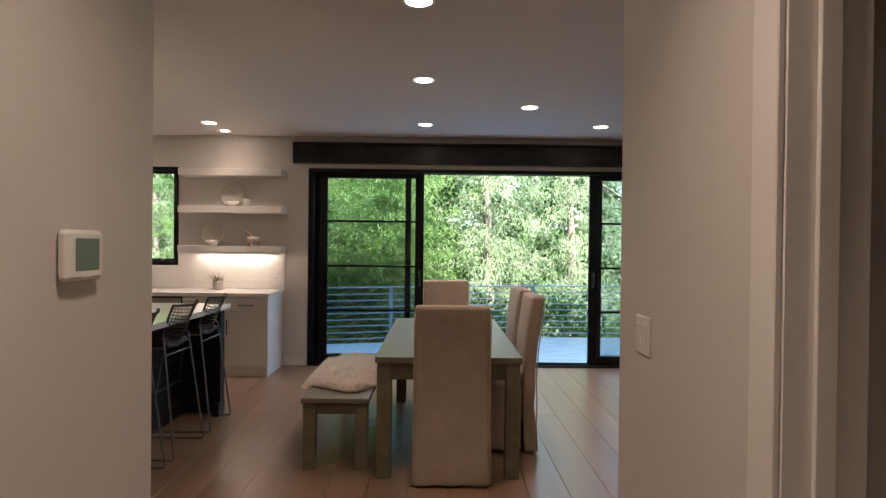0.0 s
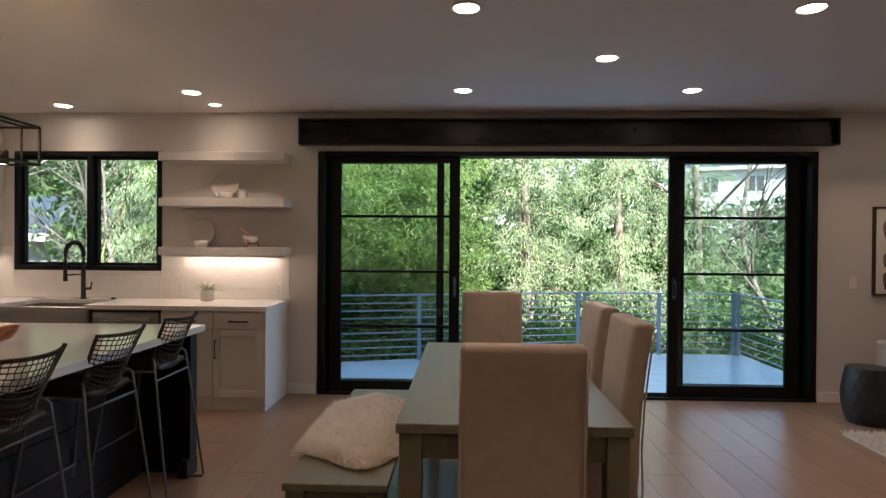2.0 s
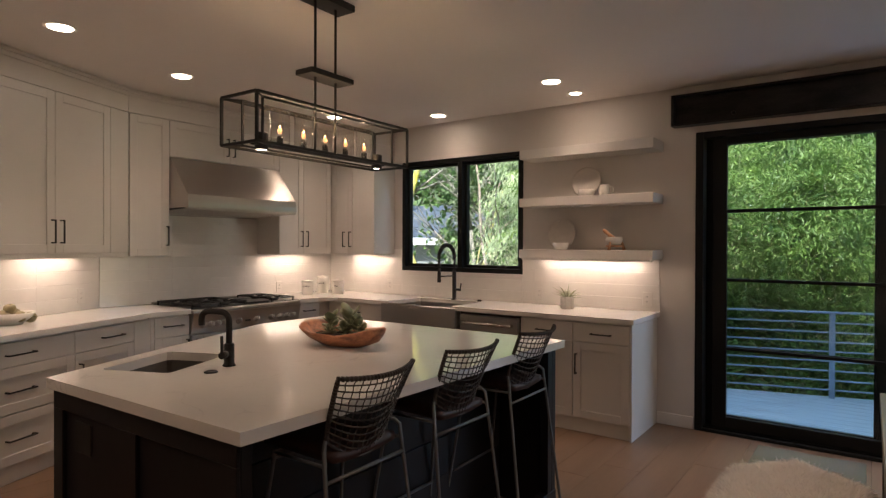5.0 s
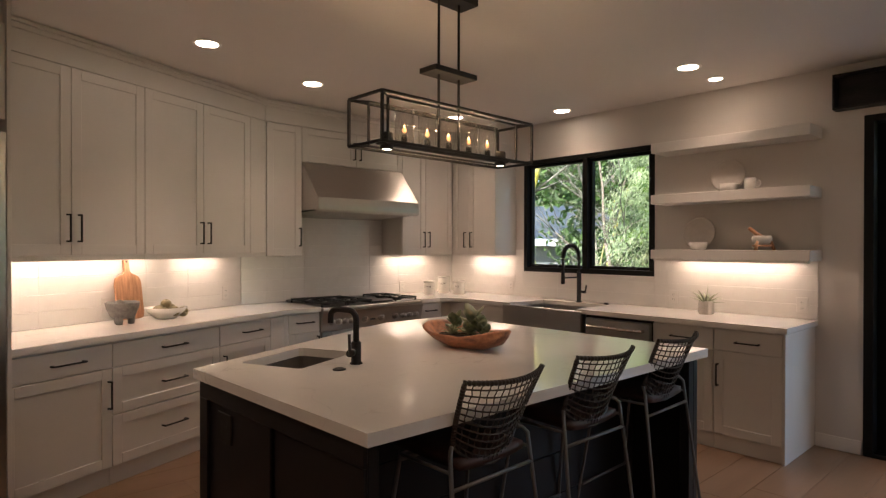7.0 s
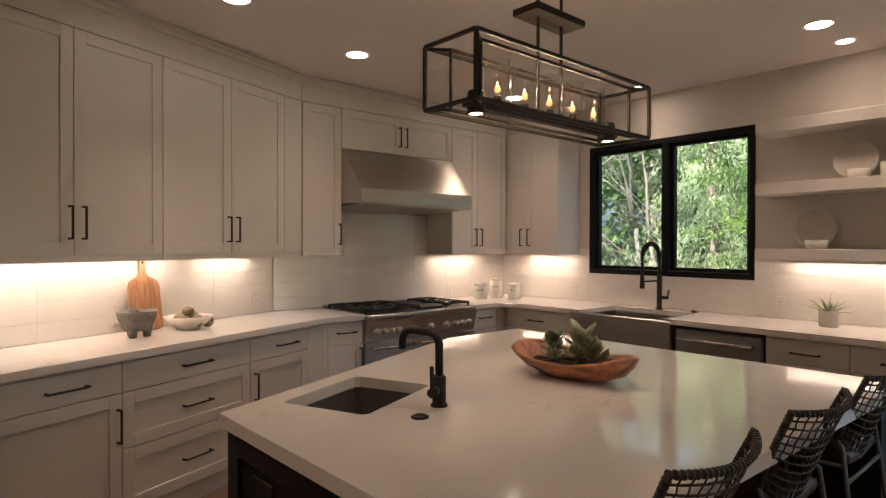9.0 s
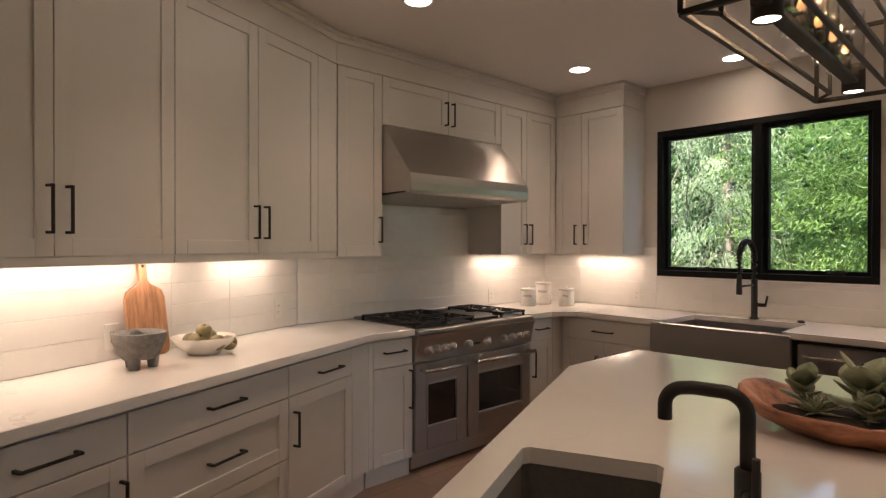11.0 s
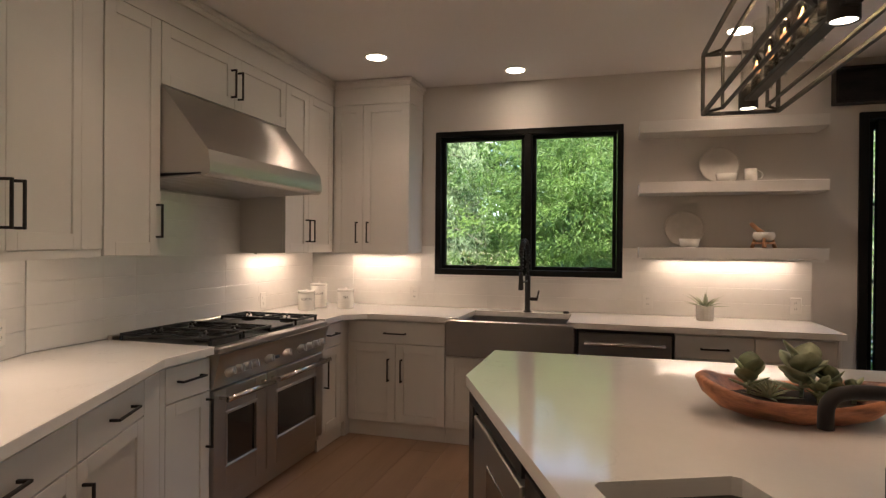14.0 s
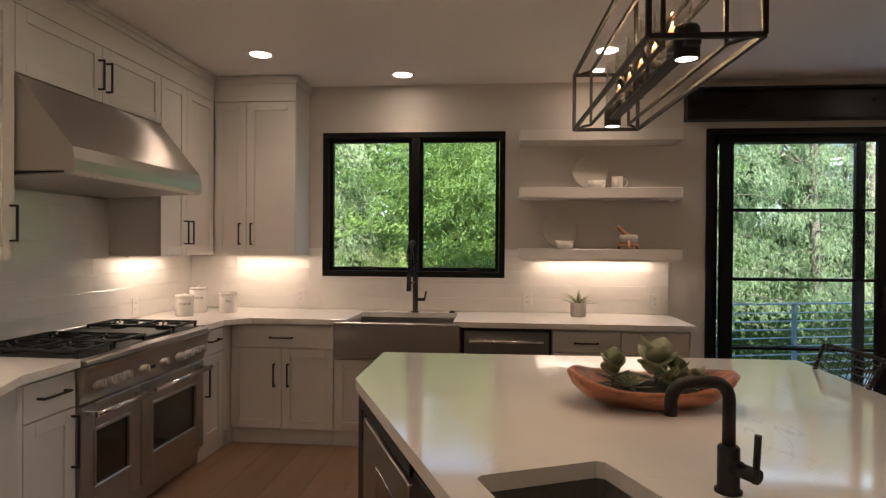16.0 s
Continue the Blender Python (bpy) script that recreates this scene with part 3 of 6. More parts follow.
# sink run (x is the room's x)
DA = 0.622
base_unit(RUN_A, -4.963, -4.222, DA, [("drawer_front", -4.963, -4.222, 0.700, 0.862, False, (-4.593, 0.775, 0.165, False)),
                                     ("door", -4.963, -4.5925, 0.115, 0.697, True, (-4.642, 0.505, 0.165, True)),
                                     ("door", -4.5925, -4.222, 0.115, 0.697, True, (-4.543, 0.505, 0.165, True))],
          "white shaker base cabinet with drawer and two doors")
c = base_unit(RUN_A, -4.218, -3.334, DA, [("door", -4.218, -3.776, 0.115, 0.628, True, (-3.82, 0.48, 0.165, True)),
                                         ("door", -3.776, -3.334, 0.115, 0.628, True, (-3.73, 0.48, 0.165, True))],
              "white shaker sink base cabinet with two doors")
for o in c.children:
    if o.name.startswith("body"):
        o.data = Shape().box(-4.218, -3.334, -DA + 0.0205, -0.002, 0.105, 0.632).make("body_low", M_CAB).data
        bpy.data.objects.remove(bpy.data.objects["body_low"])
base_unit(RUN_A, -2.715, -2.264, DA, [("drawer_front", -2.715, -2.264, 0.715, 0.862, False, (-2.49, 0.782, 0.16, False)),
                                     ("door", -2.715, -2.264, 0.115, 0.712, True, (-2.68, 0.54, 0.16, True))],
          "white shaker base cabinet with drawer above a door")
base_unit(RUN_A, -2.261, -1.822, DA, [("drawer_front", -2.261, -1.822, 0.715, 0.862, False, (-2.035, 0.782, 0.155, False)),
                                     ("door", -2.261, -1.822, 0.115, 0.712, True, (-2.230, 0.54, 0.16, True))],
          "white shaker base cabinet with a finished end panel", end=True)
ob = Shape().box(-5.0, -4.966, -DA, -0.02, 0.0, 0.874, 0.001).box(-4.99, -4.966, -DA - 0.05, -DA, 0, 0.874).make("corner_filler", M_CAB)
ob.matrix_world = RUN_A @ LOW
tagged(ob, "white filler panel in the cabinet corner", "filler panel")
# range wall (x is 4.52 m north of the room's origin, along the wall)
base_unit(RUN_B, 0.103, 0.430, DB, [("filler", 0.100, 0.135, 0.115, 0.862, False),
                                   ("drawer_front", 0.135, 0.430, 0.700, 0.862, False, (0.285, 0.79, 0.16, False)),
                                   ("door", 0.135, 0.430, 0.115, 0.697, True, (0.405, 0.545, 0.24, True))],
          "narrow white shaker base cabinet beside the range")
base_unit(RUN_B, 1.565, 1.926, DB, [("filler", 1.850, 1.926, 0.115, 0.862, False),
                                   ("drawer_front", 1.565, 1.850, 0.700, 0.862, False, (1.70, 0.79, 0.14, False)),
                                   ("door", 1.565, 1.850, 0.115, 0.697, True, (1.60, 0.53, 0.20, True))],
          "narrow white shaker base cabinet beside the range")
# canted run
base_unit(RUN_C, -2.276, -1.679, DC, [("drawer_front", -2.276, -1.679, 0.715, 0.862, False, (-1.945, 0.787, 0.185, False)),
                                     ("door", -2.276, -1.679, 0.115, 0.712, True, (-1.705, 0.555, 0.17, True))],
          "white shaker base cabinet with drawer above a door")
base_unit(RUN_C, -1.677, -0.851, DC, [("drawer_front", -1.677, -0.851, 0.715, 0.862, False, (-1.247, 0.787, 0.185, False)),
                                     ("drawer_front", -1.677, -0.851, 0.428, 0.712, True, (-1.247, 0.565, 0.185, False)),
                                     ("drawer_front", -1.677, -0.851, 0.115, 0.425, True, (-1.247, 0.272, 0.185, False))],
          "white base cabinet with three wide drawers")
base_unit(RUN_C, -0.849, -0.153, DC, [("drawer_front", -0.849, -0.320, 0.715, 0.862, False, (-0.535, 0.787, 0.19, False)),
                                     ("door", -0.849, -0.320, 0.115, 0.712, True, (-0.815, 0.555, 0.17, True)),
                                     ("filler", -0.320, -0.150, 0.115, 0.862, False)],
          "white shaker base cabinet with drawer above a door")
# wall cabinets
UB, UT = 1.362, 2.488
upper_unit(RUN_C, -2.276, -1.248, UB, UT, [("door", -2.276, -1.747, UB, UT, True, (-1.772, 1.525, 0.168, True)),
                                          ("door", -1.747, -1.248, UB, UT, True, (-1.705, 1.525, 0.168, True))],
           "tall white shaker wall cabinet with two doors")
upper_unit(RUN_C, -1.246, -0.0728, UB, UT, [("door", -1.246, -0.747, UB, UT, True, (-0.775, 1.515, 0.165, True)),
                                          ("door", -0.747, -0.258, UB, UT, True, (-0.705, 1.515, 0.165, True)),
                                          ("filler", -0.258, -0.0712, UB, UT, False)],
           "tall white shaker wall cabinet with two doors")
upper_unit(RUN_B, 0.072, 0.412, UB - 0.03, UT, [("door", 0.078, 0.412, UB - 0.03, UT, True, (0.388, 1.50, 0.165, True))],
           "tall narrow white shaker wall cabinet", rail=False)
upper_unit(RUN_B, 0.414, 1.560, 2.176, UT, [("door", 0.414, 0.998, 2.178, UT, True, (0.965, 2.322, 0.165, True)),
                                           ("door", 0.998, 1.560, 2.178, UT, True, (1.030, 2.322, 0.165, True))],
           "white shaker cabinet above the range hood", rail=False)
upper_unit(RUN_B, 1.562, 2.266, UB - 0.03, UT, [("door", 1.562, 1.876, UB - 0.03, UT, True, (1.842, 1.49, 0.165, True)),
                                         ("door", 1.876, 2.266, UB - 0.03, UT, True, (1.912, 1.49, 0.165, True))],
           "tall white shaker wall cabinet with two doors", rail=False)
upper_unit(RUN_A, -5.235, -4.602, UB - 0.03, UT, [("door", -5.235, -4.984, UB - 0.03, UT, True, (-5.030, 1.49, 0.165, True)),
                                          ("door", -4.984, -4.602, UB - 0.03, UT, True, (-4.938, 1.49, 0.165, True))],
           "tall white shaker wall cabinet beside the window", depth=0.33, rail=False)
# crown above the wall cabinets
crown = thing("cabinet_crown", "white fascia and crown above the wall cabinets", "crown moulding")


def crown_piece(run, x0, x1, depth, side=False):
    s = Shape()
    s.box(x0, x1, -depth + 0.003, -0.002, UT + 0.004, CEIL - 0.003)
    for k, (o, z) in enumerate(((0.010, 0.060), (0.026, 0.030))):
        s.box(x0, x1 + (o if side else 0), -depth - o, -depth + 0.02, CEIL - z, CEIL - 0.004 - 0.0005 * k, 0.003)
        if side:
            s.box(x1 - 0.01, x1 + o, -depth + 0.02, -0.002, CEIL - z, CEIL - 0.004 - 0.0005 * k, 0.003)
    o = s.make("crown", M_CAB, crown)
    o.matrix_world = run


crown_piece(RUN_C, -2.276, -0.0720, UD)
crown_piece(RUN_B, 0.072, 2.28, UD)
crown_piece(RUN_A, -5.24, -4.602, 0.33, True)

# ---- countertops ----
CT0, CT1 = 0.8755 * KZ, 0.915 * KZ
IT0, IT1 = 0.8755, 0.915


def on_run(run, x, y):
    p = run @ Vector((x, y, 0))
    return (p.x, p.y)


edge = 0.022
Cf = DC + edge
Bf = DB + edge
kx = -5.6 + Bf
lx = (-5.6 + Cf * 0.9239 - kx) / 0.3827
left_top = [on_run(RUN_C, -2.276, 0), on_run(RUN_C, -2.276, -Cf), on_run(RUN_C, lx, -Cf), (kx, 4.952), (-5.6, 4.952), (-5.6, 4.52)]
ob = Shape().prism(left_top[::-1], CT0, CT1, 0.002).make("countertop", M_QUARTZ)
tagged(ob, "white quartz countertop with faint grey veins, on the canted run", "countertop")
Af = NORTH - DA - 0.03
right_top = [(-5.6, 6.082), (kx, 6.082), (kx, 6.33), (-4.80, Af), (-4.12, Af), (-4.12, 6.965), (-3.385, 6.965), (-3.385, Af), (-1.785, Af), (-1.785, NORTH), (-5.6, NORTH)]
ob = Shape().prism(right_top[::-1], CT0, CT1, 0.002).make("countertop", M_QUARTZ)
tagged(ob, "white quartz countertop with faint grey veins, around the apron sink", "countertop")

# ---- apron sink ----
sk = thing("apron_sink", "stainless steel apron-front farmhouse sink", "sink", m=RUN_A @ LOW)
s = Shape()
x0, x1, yf, yb = -4.213, -3.337, -DA - 0.035, -0.10
s.box(x0, x1, yf, yf + 0.022, 0.640, 0.898, 0.008)
s.box(x0, x0 + 0.07, yf + 0.022, yb, 0.66, 0.8745).box(x1 - 0.03, x1, yf + 0.022, yb, 0.66, 0.8745)
s.box(x0 + 0.07, x1 - 0.03, yb - 0.02, yb, 0.66, 0.8745).box(x0 + 0.07, x1 - 0.03, yf + 0.022, yb - 0.02, 0.66, 0.672)
s.make("basin", M_STEEL, sk)
Shape().lathe([(0, 0.006), (0.035, 0.006), (0.045, 0.0)], 20, pose(-3.77, -0.36, 0.6725)).make("drain", M_CHROME, sk)


def spring_faucet():
    f = thing("kitchen_faucet", "tall matt black spring-neck kitchen faucet", "faucet", m=pose(-3.715, 6.985, CT1))
    s = Shape().lathe([(0, 0), (0.030, 0), (0.030, 0.008), (0.021, 0.012), (0.021, 0.27), (0.017, 0.28), (0, 0.28)], 20)
    s.tube([(0.0, 0, 0.10), (0.075, -0.005, 0.10)], 0.013, 10)
    s.tube([(0.070, -0.005, 0.09), (0.085, -0.006, 0.165)], 0.007, 8)
    s.make("body", M_BLACK, f)
    # hose arch, with the spray head hanging over the basin
    d = Vector((-0.07, -1.0, 0)).normalized()
    rad = 0.115
    path = [Vector((0, 0, 0.27)), Vector((0, 0, 0.40))] + arc(Vector((0, 0, 0.42)) + d * rad, rad, 180, 0, 14, d, (0, 0, 1)) + [d * 2 * rad + Vector((0, 0, 0.36)), d * 2 * rad + Vector((0, 0, 0.30))]
    Shape().tube(path, 0.009, 8).make("hose", M_BLACK, f)
    # coil
    pts = []
    L = len(path) - 1
    turns = 40
    for i in range(turns * 8 + 1):
        u = i / (turns * 8) * (L - 0.5)
        k = min(L - 1, int(u))
        p = path[k].lerp(path[k + 1], u - k)
        t = (path[k + 1] - path[k]).normalized()
        n1 = t.cross(Vector((-d.y, d.x, 0))).normalized()
        n2 = t.cross(n1)
        a = i / 8 * 2 * math.pi
        pts.append(p + (n1 * math.cos(a) + n2 * math.sin(a)) * 0.0170)
    Shape().tube(pts, 0.0046, 5).make("spring", M_BLACK, f)
    p = d * 2 * rad
    Shape().lathe([(0, 0), (0.017, 0), (0.019, 0.01), (0.016, 0.10), (0.012, 0.13), (0, 0.13)], 14, pose(p.x, p.y, 0.18)).make("spray_head", M_BLACK, f)
    Shape().tube([(0, 0, 0.235), p + Vector((0, 0, 0.235))], 0.007, 8).make("holder", M_BLACK, f)


spring_faucet()
ob = Shape().lathe([(0, 0), (0.022, 0), (0.022, 0.010), (0.016, 0.016), (0, 0.016)], 18).make("air_switch", M_BLACK)
ob.matrix_world = pose(-3.43, 6.995, CT1)
tagged(ob, "small black round air switch on the countertop", "switch")

# ---- dishwasher ----
dw = thing("dishwasher", "stainless steel dishwasher with a bar handle", "dishwasher", m=RUN_A @ LOW)
Shape().box(-3.326, -2.720, -DA + 0.03, -0.02, 0.10, 0.872).make("body", M_DARK, dw)
Shape().box(-3.308, -2.738, -DA - 0.012, -DA + 0.029, 0.12, 0.848, 0.004).make("door", M_STEEL, dw)
s = Shape().tube([(-3.27, -DA - 0.058, 0.785), (-2.776, -DA - 0.058, 0.785)], 0.011, 10)
for x in (-3.255, -2.791):
    s.box(x - 0.014, x + 0.014, -DA - 0.062, -DA - 0.012, 0.773, 0.797, 0.003)
s.make("handle", M_CHROME, dw)
Shape().box(-3.32, -2.725, -DA + 0.05, -DA + 0.06, 0.0, 0.099).make("toe_kick", M_CAB, dw)


# ---- range ----
def range_cooker():
    r = thing("range_cooker", "wide stainless steel gas range with double ovens and black grates", "range", m=RUN_B @ LOW)
    x0, x1, y = 0.436, 1.560, -0.655
    Shape().box(x0, x1, y + 0.03, -0.012, 0.09, 0.872, 0.002).make("body", M_STEEL, r)
    s = Shape().box(x0, x1, y - 0.03, -0.012, 0.873, 0.905, 0.006)
    s.box(x0, x1, -0.045, -0.012, 0.905, 0.935, 0.004)
    s.make("cooktop", M_STEEL, r)
    # slanted control panel under a rounded nose
    pts = [(y + 0.03, 0.70), (y + 0.004, 0.70), (y - 0.030, 0.845), (y - 0.040, 0.872), (y + 0.03, 0.872)]
    Shape().prism(pts[::-1], x0, x1, m=Matrix(((0, 0, 1, 0), (1, 0, 0, 0), (0, 1, 0, 0), (0, 0, 0, 1)))).make("control_panel", M_STEEL, r)
    tilt = math.degrees(math.atan2(0.034, 0.145))
    for k, x in enumerate((0.53, 0.60, 0.665, 0.73, 0.875, 1.06, 1.225, 1.32, 1.40, 1.475)):
        kn = Shape().lathe([(0, 0), (0.030, 0), (0.030, 0.006), (0.023, 0.010), (0.021, 0.036), (0.017, 0.041), (0, 0.041)], 20).box(-0.004, 0.004, -0.020, 0.020, 0.039, 0.047, 0.001)
        kn.make("knob", M_STEEL, r, pose(x, y - 0.012, 0.772, 90 - tilt, 0, 0))
    ob = Shape().box(0.94, 1.00, -0.001, 0.001, -0.014, 0.014).make("badge", M_DARK, r, pose(0, y - 0.0135, 0.772, -tilt, 0, 0))
    for a0, a1 in ((x0 + 0.006, 0.892), (0.900, x1 - 0.006)):
        s = Shape()
        w = 0.098
        z0, z1 = 0.135, 0.690
        s.box(a0, a0 + w, y, y + 0.029, z0, z1, 0.004).box(a1 - w, a1, y, y + 0.029, z0, z1, 0.004)
        s.box(a0 + w, a1 - w, y, y + 0.029, z1 - 0.135, z1, 0.004).box(a0 + w, a1 - w, y, y + 0.029, z0, z0 + 0.150, 0.004)
        d = s.make("oven_door", M_STEEL, r)
        f0, f1, g0, g1 = a0 + w - 0.012, a1 - w + 0.012, z0 + 0.138, z1 - 0.123
        s = Shape()
        for q in ((f0, f1, g0, g0 + 0.016), (f0, f1, g1 - 0.016, g1), (f0, f0 + 0.016, g0 + 0.016, g1 - 0.016), (f1 - 0.016, f1, g0 + 0.016, g1 - 0.016)):
            s.box(q[0], q[1], y - 0.005, y + 0.012, q[2], q[3], 0.003)
        s.make("window_frame", M_STEEL, d)
        Shape().box(a0 + w - 0.004, a1 - w + 0.004, y + 0.010, y + 0.020, z0 + 0.146, z1 - 0.131).make("window", M_OVENGLASS, d)
        s = Shape().tube([(a0 + 0.02, y - 0.062, 0.650), (a1 - 0.02, y - 0.062, 0.650)], 0.014, 12)
        for x in (a0 + 0.045, a1 - 0.045):
            s.box(x - 0.012, x + 0.012, y - 0.064, y, 0.640, 0.660, 0.003)
        s.make("handle", M_CHROME, d)
    Shape().box(x0 + 0.01, x1 - 0.01, y + 0.05, y + 0.06, 0.02, 0.13).make("kick_plate", M_STEEL, r)
    for x in (x0 + 0.05, x1 - 0.05):
        for yy in (y + 0.10, -0.08):
            Shape().lathe([(0, 0), (0.018, 0), (0.018, 0.088), (0, 0.088)], 10, pose(x, yy, 0.0005)).make("foot", M_CHROME, r)
    Shape().box(x0 + 0.015, x1 - 0.015, y + 0.03, -0.06, 0.905, 0.9085).make("burner_tray", M_IRON, r)
    # grates with burners
    gw = (x1 - x0 - 0.04) / 4
    for k in range(4):
        if k == 2:
            Shape().box(x0 + 0.02 + k * gw + 0.01, x0 + 0.02 + (k + 1) * gw - 0.01, y + 0.05, -0.075, 0.909, 0.926, 0.004).make("griddle", M_IRON, r)
            continue
        a0 = x0 + 0.02 + k * gw + 0.004
        a1 = a0 + gw - 0.008
        s = Shape()
        za, zb = 0.934, 0.948
        for yy in (y + 0.035, (y - 0.06) / 2 - 0.006, -0.082):
            s.box(a0, a1, yy, yy + 0.014, za, zb, 0.002)
        for xx in (a0, a1 - 0.014):
            s.box(xx, xx + 0.014, y + 0.035, -0.068, za, zb, 0.002)
        for yy in ((y + 0.035) * 0.76, (y + 0.035) * 0.30):
            cx = (a0 + a1) / 2
            for i in range(6):
                an = i * math.pi / 3 + 0.5
                p0 = Vector((cx + 0.028 * math.cos(an), yy + 0.028 * math.sin(an), 0.943))
                p1 = Vector((cx + 0.115 * math.cos(an), yy + 0.125 * math.sin(an), 0.943))
                p1.x = min(a1 - 0.01, max(a0 + 0.01, p1.x))
                s.tube([p0, p1], 0.0065, 5)
            s.lathe([(0, 0), (0.045, 0), (0.045, 0.010), (0.030, 0.014), (0.030, 0.020), (0, 0.022)], 16, pose(cx, yy, 0.9085))
        for xx in (a0 + 0.007, a1 - 0.007):
            for yy in (y + 0.045, -0.072):
                s.box(xx - 0.006, xx + 0.006, yy - 0.006, yy + 0.006, 0.9085, za)
        s.make("grate", M_IRON, r)


range_cooker()


# ---- hood ----
def range_hood():
    h = thing("range_hood", "large stainless steel wall hood with a sloped front", "range hood", m=RUN_B)
    x0, x1 = 0.418, 1.545
    spin = Matrix(((0, 0, 1, 0), (1, 0, 0, 0), (0, 1, 0, 0), (0, 0, 0, 1)))
    prof = [(-0.004, 1.738), (-0.004, 2.172), (-0.362, 2.172), (-0.372, 2.160), (-0.630, 1.846), (-0.640, 1.790)]
    prof += [(-0.612 + 0.030 * math.cos(radians(t)), 1.752 + 0.030 * math.sin(radians(t))) for t in (170, 200, 230, 260)] + [(-0.59, 1.722), (-0.59, 1.738)]
    Shape().prism(prof, x0, x1, 0.0, spin).make("canopy", M_STEEL, h)
    s = Shape()
    n = 23
    for i in range(n):
        x = x0 + 0.03 + (x1 - x0 - 0.06) * i / (n - 1)
        s.box(x - 0.0135, x + 0.0135, -0.575, -0.02, -0.012, 0.0, 0.004, Matrix.Translation((0, 0, 1.712)) @ pose(0, 0, 0, -2.2, 0, 0))
    s.make("baffle_filter", M_STEEL, h)
    # dark sheet put in for the shade in the gaps between the baffles
    Shape().box(x0 + 0.014, x1 - 0.014, -0.586, -0.01, 1.7360, 1.7378).make("filter_gap_shade", M_DARK, h)
    Shape().box(x0 + 0.004, x1 - 0.004, -0.016, -0.004, 1.690, 1.7375, 0.002).make("lip", M_STEEL, h)


range_hood()

# ---- fridge in its tall enclosure ----
fr = thing("refrigerator", "tall stainless steel refrigerator", "refrigerator", m=RUN_C)
Shape().box(-3.215, -2.305, -0.70, -0.02, 0.06, 1.98, 0.004).make("body", M_STEEL, fr)
for a0, a1 in ((-3.212, -2.83), (-2.826, -2.308)):
    Shape().box(a0, a1, -0.745, -0.702, 0.10, 1.97, 0.006).make("door", M_STEEL, fr)
for x in (-2.87, -2.785):
    s = Shape().tube([(x, -0.80, 0.75), (x, -0.80, 1.65)], 0.012, 10)
    for z in (0.80, 1.60):
        s.box(x - 0.01, x + 0.01, -0.80, -0.745, z - 0.01, z + 0.01)
    s.make("handle", M_CHROME, fr)
Shape().box(-3.2, -2.32, -0.69, -0.68, 0.0, 0.06).make("kick", M_DARK, fr)
en = thing("fridge_enclosure", "white panelled enclosure around the refrigerator", "cabinet", m=RUN_C)
s = Shape().box(-2.300, -2.280, -0.73, -0.002, 0, CEIL - 0.004, 0.001).box(-3.245, -3.222, -0.73, -0.002, 0, CEIL - 0.004, 0.001)
s.make("side_panel", M_CAB, en)
Shape().box(-3.221, -2.301, -0.70, -0.002, 2.03, CEIL - 0.004).make("body", M_CAB, en)
for a0, a1 in ((-3.221, -2.761), (-2.761, -2.301)):
    front(en, "door", a0, a1, 2.03, 2.50, -0.7215)
Shape().box(-3.245, -2.260, -0.765, -0.002, CEIL - 0.055, CEIL - 0.003, 0.004).make("crown", M_CAB, en)

# ---- under-cabinet light ----
for run, x0, x1, y in ((RUN_C, -2.25, -0.95, -0.105), (RUN_C, -0.74, -0.28, -0.105), (RUN_B, 1.60, 2.16, -0.105), (RUN_A, -5.20, -4.66, -0.105)):
    zz = UB - 0.004 if run is RUN_C else UB - 0.034
    tube_ = Shape().box(x0, x1, y - 0.012, y + 0.012, zz - 0.007, zz + 0.001, 0.001).make("light_strip", M_TRIM)
    tube_.matrix_world = run
    tagged(tube_, "slim light strip under the wall cabinets", "light strip", "under-cabinet light strips")
    area_lamp("strip_lamp", run @ pose((x0 + x1) / 2, y, zz - 0.009), x1 - x0, 0.02, STRIP_POWER * (x1 - x0) / 0.5, STRIP_WARM)

# ---- shelves ----
SH = ((2.187, 2.266), (1.768, 1.842), (1.320, 1.394))
for k, (z0, z1) in enumerate(SH):
    sh = Shape().box(-2.925, -1.765, NORTH - 0.27, NORTH - 0.001, z0, z1, 0.002)
    if k == 2:
        sh.box(-2.905, -1.785, NORTH - 0.255, NORTH - 0.20, z0 - 0.016, z0 - 0.0005)
    ob = sh.make("floating_shelf", M_CAB)
    tagged(ob, "thick white floating shelf on the wall", "shelf", "floating shelves")
area_lamp("strip_lamp", pose(-2.345, NORTH - 0.085, SH[2][0] - 0.006), 0.86, 0.03, STRIP_POWER * 1.3, STRIP_WARM)
ob = Shape().box(-2.78, -1.91, NORTH - 0.097, NORTH - 0.073, SH[2][0] - 0.0055, SH[2][0] - 0.0005, 0.001).make("light_strip", M_TRIM)
tagged(ob, "slim light strip under the lowest shelf", "light strip", "under-cabinet light strips")

# ---- island ----
ITOP = [(-1.800, 3.222), (-1.758, 5.235), (-3.612, 5.190), (-3.612, 4.640), (-2.972, 3.180)]

IEND = Matrix.Translation((-2.958, 3.200, 0)) @ pose(0, 0, 0, 0, 0, 2.0) @ Matrix.Translation((2.958, -3.190, 0))


